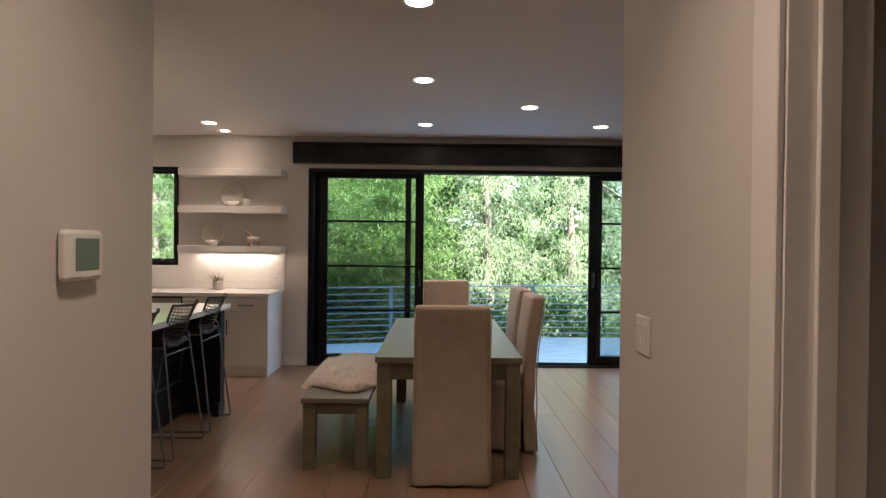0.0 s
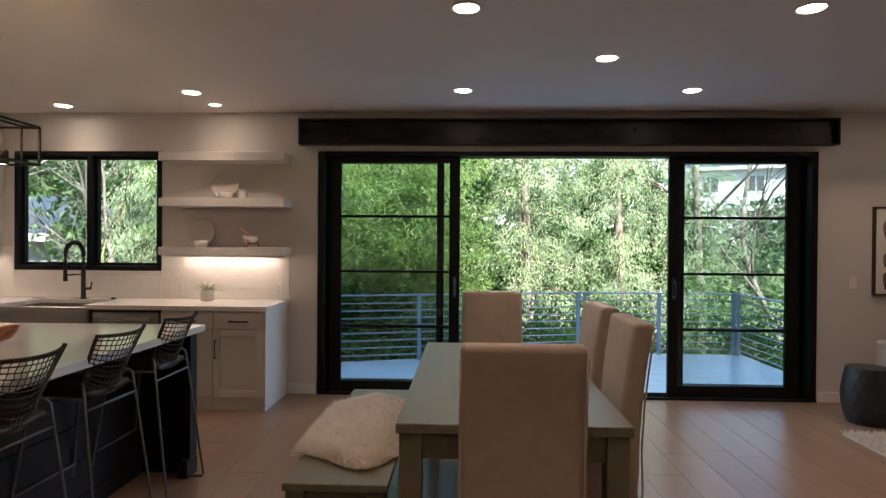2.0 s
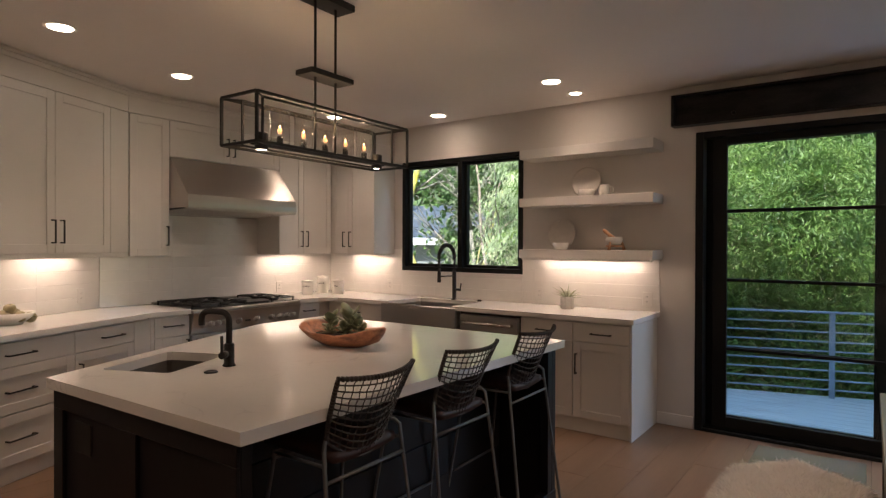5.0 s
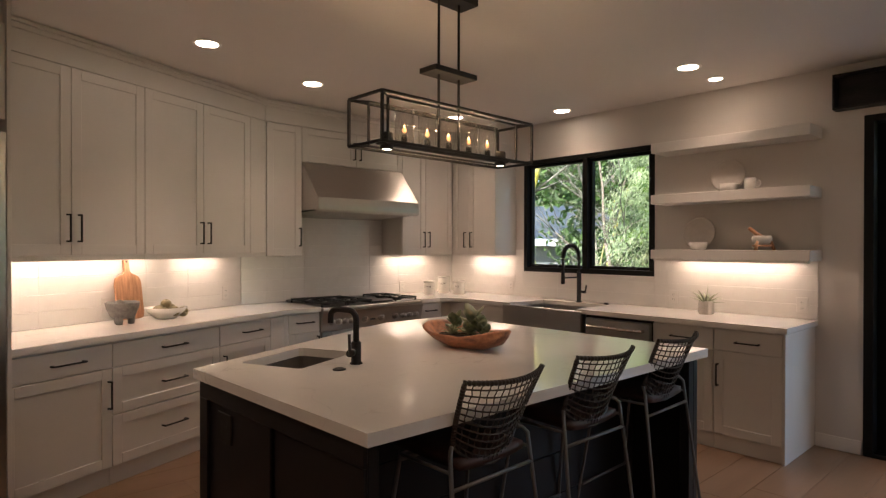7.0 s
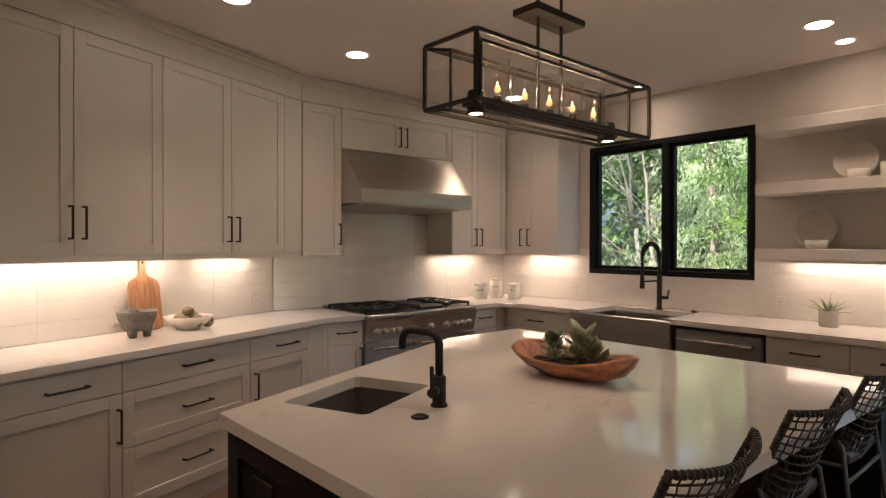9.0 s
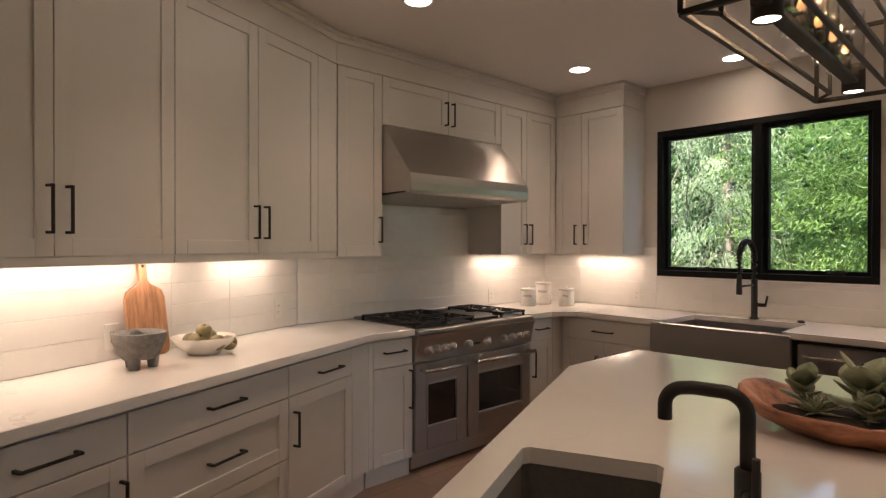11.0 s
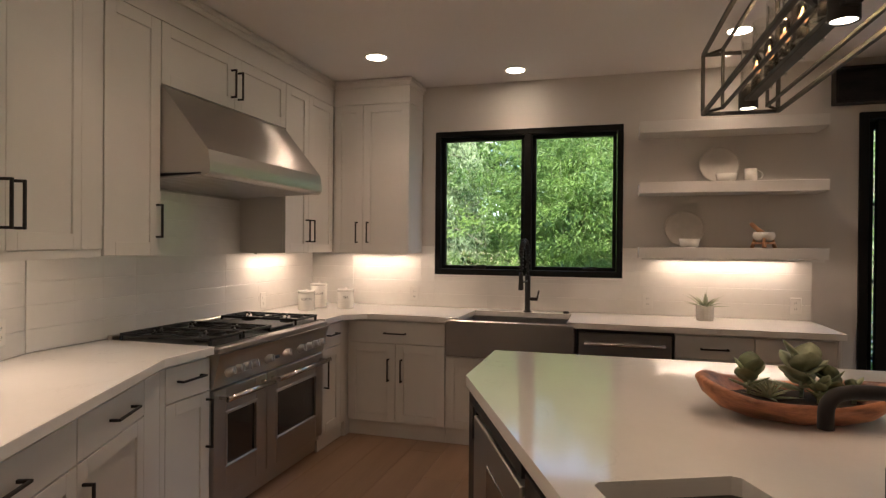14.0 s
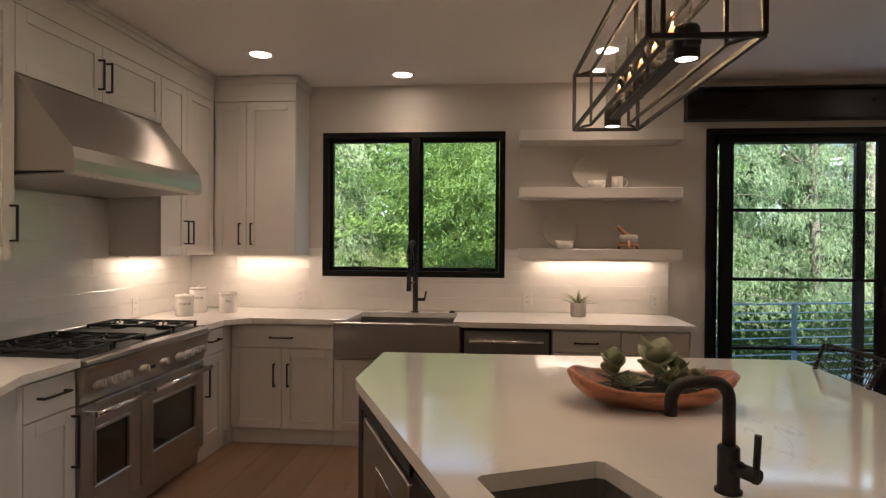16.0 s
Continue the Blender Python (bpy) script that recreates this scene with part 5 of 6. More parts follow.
for v in rim_lo:
    v.co.z = max(v.co.z, 0.4615) if abs(v.co.x + 0.634) < 0.216 else v.co.z
for j in range(40):
    s.bm.faces.new((rings[-1][j], rim_lo[j], rim_lo[(j + 1) % 40], rings[-1][(j + 1) % 40]))
s.make("hide", M_WOOL, sk2)


def fleece_place(rng):
    a, r = rng.random() * 6.283, math.sqrt(rng.random())
    u, v = r * math.cos(a), r * math.sin(a)
    p = fleece_top(u, v)
    w = noise.noise_vector(Vector((p.x * 14, p.y * 14, 1.0)))
    d = Vector((u * 0.9 * r + w.x * 1.3 + rng.gauss(0, 0.35), v * 0.9 * r + w.y * 1.3 + rng.gauss(0, 0.35), 0.55 * (1 - 0.5 * r ** 4))).normalized()
    return p, d


V, F = strands(46000, fleece_place, 0.040, 0.0028, 3)
tagged(sheet("wool", V, F, L_WOOL, sk2), kind="stuff")

# table decoration: a gilded branch dish
g = thing("branch_ornament", "rose-gold metal branch ornament on the dining table", "ornament", m=pose(0.105, 4.87, 0.7505))
s = Shape()
rng = random.Random(5)
s.tube([(-0.05, -0.20, 0.012), (0.0, -0.05, 0.02), (0.01, 0.09, 0.050), (0.006, 0.125, 0.105), (0.0, 0.12, 0.168)], 0.007, 8, r1=0.005)
for k in range(9):
    y = -0.15 + 0.030 * k
    for sd in (-1, 1):
        L = 0.175 - 0.010 * abs(k - 4)
        pts = [(0, y, 0.020)] + [(sd * L * q / 4, y + 0.10 * (q / 4) + rng.uniform(-0.006, 0.006), 0.020 + 0.085 * (q / 4) ** 2 - 0.012 * q / 4) for q in range(1, 5)]
        s.tube(pts, 0.0046, 6, r1=0.0026)
s.lathe([(0, 0), (0.03, 0), (0.03, 0.012), (0, 0.012)], 12)
s.make("branches", M_GOLD, g)

# ---- things on the counters ----
def place_lathe(name, label, cat, prof, material, m, group="", n=28):
    ob = Shape().lathe(prof, n).make(name, material)
    ob.matrix_world = m
    return tagged(ob, label, cat, group)


def canister(x, y, r, h, word):
    c = thing("canister", "white ceramic storage canister with a lid and dark lettering", "canister", "canisters in the corner", pose(x, y, CT1))
    Shape().lathe([(0, 0), (r - 0.004, 0), (r, 0.004), (r, h - 0.022), (r - 0.003, h - 0.020), (0, h - 0.020)], 32).make("jar", M_CERAMIC, c)
    Shape().lathe([(0, h - 0.0195), (r + 0.002, h - 0.0195), (r + 0.002, h - 0.004), (r - 0.004, h), (0.012, h + 0.001), (0.010, h + 0.010), (0, h + 0.012)], 32).make("lid", M_CERAMIC, c)
    cu = bpy.data.curves.new("lettering", "FONT")
    cu.body, cu.size, cu.align_x, cu.align_y, cu.extrude = word, 0.024, "CENTER", "CENTER", 0.0003
    tmp = new("lettering_source", cu)
    me = bpy.data.meshes.new_from_object(tmp.evaluated_get(bpy.context.evaluated_depsgraph_get()))
    bpy.data.objects.remove(tmp)
    face = math.atan2(2.48 - y, -3.0 - x)
    for v in me.vertices:
        a = face + v.co.x / r
        v.co = ((r + 0.0008 + v.co.z) * math.cos(a), (r + 0.0008 + v.co.z) * math.sin(a), h * 0.58 + v.co.y)
    me.materials.append(M_DARK)
    o = new("lettering", me)
    o.parent = c


canister(-5.320, 6.520, 0.062, 0.150, "COFFEE")
canister(-5.345, 6.760, 0.064, 0.190, "SUGAR")
canister(-5.115, 6.770, 0.064, 0.150, "TEA")

# plant by the shelf
pl = thing("potted_aloe", "small spiky green plant in a white pot", "plant", m=pose(-2.490, 6.905, CT1))
Shape().lathe([(0, 0), (0.052, 0), (0.056, 0.004), (0.058, 0.105), (0.053, 0.105), (0.051, 0.090), (0, 0.090)], 14, smooth=False).make("pot", M_MATTE, pl)
Shape().lathe([(0, 0.0905), (0.050, 0.0905), (0.0505, 0.088)], 14).make("soil", M_SOIL, pl)


def blade(s, base, dirv, L, w, curl, seg=6, thick=0.35, oval=False):
    d = Vector(dirv).normalized()
    side = d.cross(Vector((0, 0, 1)))
    side = side.normalized() if side.length > 0.01 else Vector((1, 0, 0))
    rows = []
    p = Vector(base)
    for k in range(seg + 1):
        t = k / seg
        ww = w * (1 - t ** 1.6) * (0.75 + 0.5 * math.sin(math.pi * min(1, t * 1.2))) + 0.0006
        if oval:
            ww = w * (0.25 + 0.75 * math.sin(math.pi * min(1.0, 0.08 + t ** 1.25)) ** 0.7) * (0.35 if k == seg else 1)
        nrm = side.cross(d).normalized()
        rows.append([s.bm.verts.new(p - side * ww), s.bm.verts.new(p - nrm * ww * thick), s.bm.verts.new(p + side * ww), s.bm.verts.new(p + nrm * ww * thick * 0.4)])
        p = p + d * (L / seg)
        d = (d + Vector((d.x, d.y, 0)) * curl / seg + Vector((0, 0, -curl * 0.7 / seg))).normalized()
    for A, B in zip(rows, rows[1:]):
        for j in range(4):
            s.bm.faces.new((A[j], A[(j + 1) % 4], B[(j + 1) % 4], B[j])).smooth = True
    s.bm.faces.new(rows[-1])
    s.bm.faces.new(rows[0])


rng = random.Random(11)
s = Shape()
for k in range(16):
    a = k * 2.4
    up = 0.22 + 1.3 * (k / 16)
    blade(s, (0.012 * math.cos(a), 0.012 * math.sin(a), 0.088), (math.cos(a), math.sin(a), up), 0.160 - 0.02 * (k % 3), 0.0125, 0.5)
blade(s, (0, 0, 0.09), (0.1, 0, 1), 0.15, 0.010, 0.05)
s.make("leaves", M_SUCC2, pl)

# cutting board, stone mortar, bowl of apples on the canted run
bd = thing("cutting_board", "acacia cutting board with a handle, leaning on the tiles", "cutting board",
           m=RUN_C @ pose(-1.145, -0.098, CT1 + 0.003, -8.5, 0, 0) @ Matrix.Diagonal((1.06, 1, 1.10, 1)))
w, h = 0.098, 0.285
out = [(-w + 0.03, 0), (w - 0.03, 0), (w - 0.008, 0.008), (w, 0.03), (w, h - 0.045), (w - 0.012, h - 0.014), (w - 0.035, h), (0.034, h + 0.012), (0.021, h + 0.03),
       (0.020, h + 0.095), (0.014, h + 0.110), (0, h + 0.115), (-0.014, h + 0.110), (-0.020, h + 0.095), (-0.021, h + 0.03), (-0.034, h + 0.012), (-w + 0.035, h), (-w + 0.012, h - 0.014),
       (-w, h - 0.045), (-w, 0.03), (-w + 0.008, 0.008)]
Shape().prism(out, 0, 0.018, 0.003, Matrix(((1, 0, 0, 0), (0, 0, 1, 0), (0, 1, 0, 0), (0, 0, 0, 1)))).make("board", M_BOARD, bd)
Shape().lathe([(0, 0), (0.007, 0), (0.007, 0.001), (0, 0.001)], 12, pose(0, -0.0006, h + 0.09, 90, 0, 0)).make("hanging_hole", M_DARK, bd)

mo = thing("stone_mortar", "dark grey stone mortar on three feet with its pestle", "mortar", m=RUN_C @ pose(-1.335, -0.255, CT1) @ Matrix.Diagonal((1.02, 1.02, 1.0, 1)))
bump = lambda c: Vector((c.x, c.y, c.z)) + Vector((c.x, c.y, 0)) * 0.05 * noise.noise(c * 30)
s = Shape().lathe([(0, 0.038), (0.060, 0.040), (0.078, 0.060), (0.096, 0.110), (0.104, 0.146), (0.094, 0.150), (0.084, 0.115), (0.060, 0.075), (0, 0.068)], 30, wobble=bump)
for a in (90, 210, 330):
    s.lathe([(0, 0), (0.019, 0), (0.022, 0.02), (0.026, 0.055), (0, 0.06)], 10, pose(0.050 * math.cos(radians(a)), 0.050 * math.sin(radians(a)), 0))
s.make("bowl", M_STONE, mo)
Shape().lathe([(0, 0), (0.024, 0.004), (0.027, 0.02), (0.022, 0.05), (0.017, 0.10), (0.018, 0.118), (0.010, 0.126), (0, 0.127)], 16).make("pestle", M_STONE, mo, pose(0.045, 0.0, 0.098, 0, -62, 20))

fb = thing("fruit_bowl", "shallow white bowl on the counter", "bowl", m=RUN_C @ pose(-0.975, -0.235, CT1) @ Matrix.Diagonal((1.22, 1.22, 1.16, 1)))
Shape().lathe([(0, 0), (0.058, 0), (0.062, 0.008), (0.098, 0.034), (0.118, 0.068), (0.114, 0.069), (0.093, 0.038), (0.058, 0.014), (0, 0.012)], 36).make("bowl", M_CERAMIC, fb)
APPLE = [(0, 0.008), (0.012, 0.002), (0.022, 0.003), (0.034, 0.016), (0.040, 0.036), (0.037, 0.054), (0.027, 0.067), (0.015, 0.070), (0.006, 0.064), (0, 0.058)]
apple = None
for x, y, z, rx, ry in ((-0.048, 0.01, 0.030, 30, 15), (0.045, 0.02, 0.032, -25, 30), (0.0, -0.05, 0.030, 50, 0), (0.005, 0.055, 0.030, -60, 10), (0.0, 0.0, 0.066, 12, -10), (0.064, -0.035, 0.036, 80, 40)):
    m = RUN_C @ pose(-0.975 + x * 1.2, -0.235 + y * 1.2, CT1 + z * 1.05, rx, ry, 0) @ Matrix.Diagonal((0.97, 0.97, 0.97, 1))
    if apple is None:
        apple = thing("apple", "pale olive green apple in the white bowl", "fruit", "fruit in the bowl", m)
        Shape().lathe(APPLE, 24).make("flesh", M_APPLE, apple)
        Shape().tube([(0, 0, 0.058), (0.002, 0, 0.068), (0.004, 0, 0.076)], 0.0016, 6).make("stalk", M_DARK, apple)
    else:
        copy_thing(apple, m)

# wooden bowl of succulents on the island
wb = thing("root_bowl", "carved reddish root-wood bowl on the island", "bowl", m=pose(-2.605, 4.400, IT1, 0, 0, -4))


def rough_bowl(c):
    a = math.atan2(c.y, c.x)
    k = 1 + 0.07 * math.sin(2 * a + 0.6) + 0.05 * math.sin(3 * a + 2.0) + 0.025 * math.sin(7 * a)
    n = 0.012 * noise.noise(Vector((c.x * 14, c.y * 14, c.z * 14)))
    rim = max(0.0, c.z - 0.05) / 0.05
    return Vector((c.x * 1.38 * k + n, c.y * 0.92 * k + n, c.z * 0.80 + 0.012 * rim * math.sin(2 * a + 1.0) + (0.018 * rim * abs(math.cos(a)) ** 3) + n * (c.z > 0.002) * 0.5))


Shape().lathe([(0, 0), (0.07, 0), (0.095, 0.006), (0.14, 0.036), (0.172, 0.072), (0.184, 0.096), (0.176, 0.104), (0.160, 0.094), (0.130, 0.062), (0.09, 0.040), (0, 0.034)], 44, wobble=rough_bowl).make("bowl", M_BOWLWOOD, wb)
Shape().lathe([(0, 0.072), (0.12, 0.068), (0.136, 0.064), (0.13, 0.055), (0, 0.055)], 30, wobble=lambda c: Vector((c.x * 1.30, c.y * 0.88, c.z * 0.80 + 0.006 * noise.noise(c * 40)))).make("soil", M_SOIL, wb)


def succulent(x, y, kind, size, seed):
    rng = random.Random(seed)
    t = thing("succulent", "green succulent rosette planted in the wooden bowl", "succulent", "succulents in the bowl", pose(-2.605, 4.400, IT1, 0, 0, -4) @ pose(x, y, 0.056))
    s = Shape()
    if kind == "paddle":
        Shape().tube([(0, 0, -0.006), (0, 0, size * 0.5)], 0.006, 8).make("stem", M_SUCC2, t)
        for k in range(9):
            a = k * 2.4 + seed
            z = size * (0.12 + 0.055 * k)
            d = Vector((math.cos(a), math.sin(a), 0.25 + 0.16 * k))
            blade(s, (0, 0, z), d, size * 0.52, size * 0.25, 0.1, 7, 0.22, True)
        s.make("leaves", M_SUCC2 if size > 0.12 else M_SUCC, t)
    else:
        n = 26 if kind == "rosette" else 34
        for k in range(n):
            a = k * 2.4
            up = 0.15 + 1.9 * (k / n) ** 1.4
            L = size * (1 - 0.55 * k / n)
            blade(s, (0, 0, 0.002 + 0.014 * k / n), (math.cos(a), math.sin(a), up), L, size * (0.15 if kind == "rosette" else 0.075), -0.25 if kind == "rosette" else 0.2, 5, 0.45)
        s.make("leaves", M_SUCC2, t)


succulent(-0.11, 0.010, "paddle", 0.120, 1)
succulent(-0.065, -0.040, "spiky", 0.085, 2)
succulent(0.025, 0.022, "paddle", 0.165, 3)
succulent(0.090, 0.012, "paddle", 0.105, 4)
succulent(0.055, -0.042, "paddle", 0.085, 5)
succulent(0.145, -0.004, "paddle", 0.075, 6)
succulent(-0.060, 0.048, "rosette", 0.050, 7)
succulent(0.150, 0.040, "rosette", 0.042, 8)

# crockery on the shelves
PLATE = [(0, 0.004), (0.080, 0.004), (0.118, 0.016), (0.132, 0.018), (0.133, 0.014), (0.118, 0.011), (0.084, 0.0), (0, 0.0)]
for x, z in ((-2.388, SH[1][1]), (-2.612, SH[2][1])):
    place_lathe("plate", "pale stoneware plate leaning on the wall", "plate", PLATE, M_MATTE, pose(x, NORTH - 0.055, z + 0.131, 78, 0, 0), "crockery on the shelves", 40)
for x, z in ((-2.352, SH[1][1]), (-2.585, SH[2][1])):
    place_lathe("small_bowl", "small white bowl on the shelf", "bowl", [(0, 0), (0.050, 0), (0.058, 0.006), (0.070, 0.060), (0.066, 0.060), (0.055, 0.012), (0, 0.010)], M_CERAMIC, pose(x, NORTH - 0.145, z + 0.0005), "crockery on the shelves")
mg = thing("mug", "white ceramic mug on the shelf", "mug", "", pose(-2.200, NORTH - 0.135, SH[1][1] + 0.0005))
Shape().lathe([(0, 0), (0.038, 0), (0.041, 0.004), (0.041, 0.092), (0.037, 0.092), (0.037, 0.008), (0, 0.006)], 28).make("cup", M_CERAMIC, mg)
Shape().tube([(0.039, 0, 0.078)] + arc((0.046, 0, 0.048), 0.028, 80, -80, 8, (1, 0, 0), (0, 0, 1)) + [(0.039, 0, 0.018)], 0.0052, 8).make("handle", M_CERAMIC, mg)
pm = thing("pestle_set", "white mortar on a wooden stand with its pestle", "mortar", m=pose(-2.115, NORTH - 0.140, SH[2][1] + 0.0005))
Shape().lathe([(0, 0.040), (0.035, 0.040), (0.060, 0.056), (0.070, 0.082), (0.064, 0.106), (0.052, 0.108), (0.046, 0.080), (0, 0.070)], 26).make("bowl", M_CERAMIC, pm)
s = Shape()
for a in (20, 140, 260):
    c, d = math.cos(radians(a)), math.sin(radians(a))
    s.tube([(0.080 * c, 0.080 * d, 0.0), (0.060 * c, 0.060 * d, 0.066)], 0.014, 8, r1=0.010)
s.lathe([(0.030, 0.026), (0.066, 0.026), (0.066, 0.040), (0.030, 0.040), (0.030, 0.026)], 20)
s.make("stand", M_BOARD, pm)
Shape().lathe([(0, 0), (0.018, 0.004), (0.021, 0.02), (0.014, 0.06), (0.015, 0.112), (0.010, 0.124), (0, 0.125)], 14).make("pestle", M_BOARD, pm, pose(0.005, 0, 0.085, 0, -48, 10))

# ---- hall fittings ----
th = thing("thermostat", "white wall thermostat with a green display", "thermostat", m=pose(HL, 1.618, 1.408, 0, 0, 90))
Shape().box(-0.074, 0.074, -0.030, -0.0005, -0.060, 0.060, 0.010).make("case", M_PLATE, th)
Shape().box(-0.044, 0.050, -0.0315, -0.0295, -0.036, 0.040, 0.001).make("display", M_SCREEN, th)
Shape().box(-0.020, 0.020, -0.0312, -0.0295, -0.052, -0.047).make("button", M_TRIM, th)
sw = thing("light_switch", "white double rocker light switch", "switch", m=pose(HR, 2.000, 1.172, 0, 0, -90))
Shape().box(-0.058, 0.058, -0.006, -0.0005, -0.058, 0.058, 0.003).make("plate", M_PLATE, sw)
for x in (-0.026, 0.026):
    Shape().box(x - 0.0165, x + 0.0165, -0.011, -0.0062, -0.034, 0.034, 0.002).make("rocker", M_PLATE, sw)
sw = thing("light_switch", "white rocker light switch beside the sliding door", "switch", m=pose(3.454, NORTH, 1.109))
Shape().box(-0.036, 0.036, -0.006, -0.0005, -0.058, 0.058, 0.003).make("plate", M_PLATE, sw)
Shape().box(-0.0165, 0.0165, -0.011, -0.0062, -0.034, 0.034, 0.002).make("rocker", M_PLATE, sw)

# ---- living corner ----
ar = thing("framed_picture", "framed abstract print of three brown and grey washes", "picture", m=pose(3.935, NORTH, 1.40))
s = Shape()
w, h = 0.315, 0.406
s.box(-w, w, -0.038, -0.001, h - 0.016, h, 0.002).box(-w, w, -0.038, -0.001, -h, -h + 0.016, 0.002)
s.box(-w, -w + 0.016, -0.038, -0.001, -h + 0.016, h - 0.016, 0.002).box(w - 0.016, w, -0.038, -0.001, -h + 0.016, h - 0.016, 0.002)
s.make("frame", mat("dark_walnut", (0.030, 0.014, 0.010), 0.4, var=0.3, scale=12), ar)
Shape().box(-w + 0.016, w - 0.016, -0.022, -0.002, -h + 0.016, h - 0.016).make("paper", M_PAPER, ar)
up = Matrix(((1, 0, 0, 0), (0, 0, 1, 0), (0, 1, 0, 0), (0, 0, 0, 1)))


def wash(cx, cz, a, b, p, material, seed):
    pts = []
    for k in range(48):
        t = 2 * math.pi * k / 48
        c, s_ = math.cos(t), math.sin(t)
        j = 1 + 0.05 * noise.noise(Vector((c * 2 + seed, s_ * 2, 0)))
        pts.append((cx + a * j * math.copysign(abs(c) ** (2 / p), c), cz + b * j * math.copysign(abs(s_) ** (2 / p), s_)))
    Shape().prism(pts, -0.0228, -0.0221, 0, up).make("wash", material, ar)


wash(-0.015, 0.200, 0.215, 0.165, 2.2, M_INK1, 1)
wash(0.0, -0.085, 0.225, 0.075, 5, M_INK2, 4)
wash(0.0, -0.275, 0.225, 0.095, 5, M_INK3, 8)

pf = thing("side_stool", "dark faceted drum side stool on the floor", "stool", m=pose(3.19, 6.50, 0))
s = Shape()
rows = []
for k, (r, z) in enumerate(((0.150, 0.0), (0.176, 0.075), (0.190, 0.155), (0.195, 0.235), (0.188, 0.315), (0.172, 0.395), (0.158, 0.455))):
    rows.append([s.bm.verts.new((r * math.cos((j + 0.5 * (k % 2)) * 2 * math.pi / 16), r * math.sin((j + 0.5 * (k % 2)) * 2 * math.pi / 16), z)) for j in range(16)])
for k in range(6):
    A, B = rows[k], rows[k + 1]
    o = k % 2
    for j in range(16):
        if o == 0:
            s.bm.faces.new((A[j], A[(j + 1) % 16], B[j]))
            s.bm.faces.new((A[(j + 1) % 16], B[(j + 1) % 16], B[j]))
        else:
            s.bm.faces.new((A[j], B[(j + 1) % 16], B[j]))
            s.bm.faces.new((A[j], A[(j + 1) % 16], B[(j + 1) % 16]))
s.bm.faces.new(rows[0])
s.bm.faces.new(rows[-1])
s.make("drum", M_POUF, pf)

so = thing("sofa", "white linen sofa with square arms and cushions", "sofa", m=pose(3.60, 6.17, 0))
for name, b in (("arm", (0.0, 0.20, 0.0, 0.88, 0.10, 0.60)), ("arm", (2.1, 2.3, 0.0, 0.88, 0.10, 0.60)), ("backrest", (0.202, 2.098, 0.66, 0.88, 0.10, 0.78)), ("seat", (0.202, 2.098, 0.0, 0.655, 0.10, 0.30))):
    Shape().box(*b, 0.025).make(name, M_SOFA, so)
for x0, x1 in ((0.21, 1.145), (1.155, 2.09)):
    Shape().box(x0, x1, 0.0, 0.65, 0.301, 0.44, 0.03).make("seat_cushion", M_SOFA, so)
for x in (0.06, 2.18):
    for y in (0.06, 0.80):
        Shape().box(x, x + 0.05, y, y + 0.05, 0, 0.10).make("foot", M_DARK, so)
for x, a in ((0.40, 12), (0.78, -8)):
    cu = thing("cushion", "soft white square cushion on the sofa", "cushion", "sofa cushions", pose(3.60 + x, 6.17 + 0.52, 0.442 + 0.19, 72, 0, a))
    s = Shape()
    n = 10
    gr = [[[s.bm.verts.new(((i / n - 0.5) * 0.44 * (1 - 0.08 * (1 - (2 * j / n - 1) ** 2)), (j / n - 0.5) * 0.40 * (1 - 0.08 * (1 - (2 * i / n - 1) ** 2)),
                            sd * (0.004 + 0.075 * (max(0.0, (1 - (2 * i / n - 1) ** 4) * (1 - (2 * j / n - 1) ** 4))) ** 0.6))) for i in range(n + 1)] for j in range(n + 1)] for sd in (-1, 1)]
    for gq in gr:
        for j in range(n):
            for i in range(n):
                s.bm.faces.new((gq[j][i], gq[j][i + 1], gq[j + 1][i + 1], gq[j + 1][i])).smooth = True
    bmesh.ops.remove_doubles(s.bm, verts=s.bm.verts, dist=0.009)
    s.make("cover", M_SOFA, cu)
rg = thing("shag_rug", "cream shag rug on the oak floor", "rug")
RX0, RX1, RY0, RY1 = 2.77, 5.7, 3.8, 6.16
s = Shape().box(RX0, RX1, RY0, RY1, 0.0, 0.012, 0.004)
s.make("backing", M_RUG, rg)
V, F = strands(16000, lambda r: (Vector((RX0 + abs(r.random() * r.random()) * 1.6, r.uniform(4.2, RY1), 0.011)), Vector((r.gauss(0, 0.4), r.gauss(0, 0.4), 1)).normalized()), 0.035, 0.004, 9)
tagged(sheet("pile", V, F, M_RUG, rg), kind="stuff")
# dark side table in the room beside the hall
sd = thing("console_table", "dark console table in the side room", "table", m=pose(1.6, 0.55, 0))
Shape().box(-0.25, 0.6, -0.35, 0.35, 0.70, 0.74, 0.004).make("top", M_DARK, sd)
for x in (-0.22, 0.54):
    for y in (-0.31, 0.28):
        Shape().box(x, x + 0.04, y, y + 0.04, 0, 0.6995, 0.002).make("leg", M_DARK, sd)

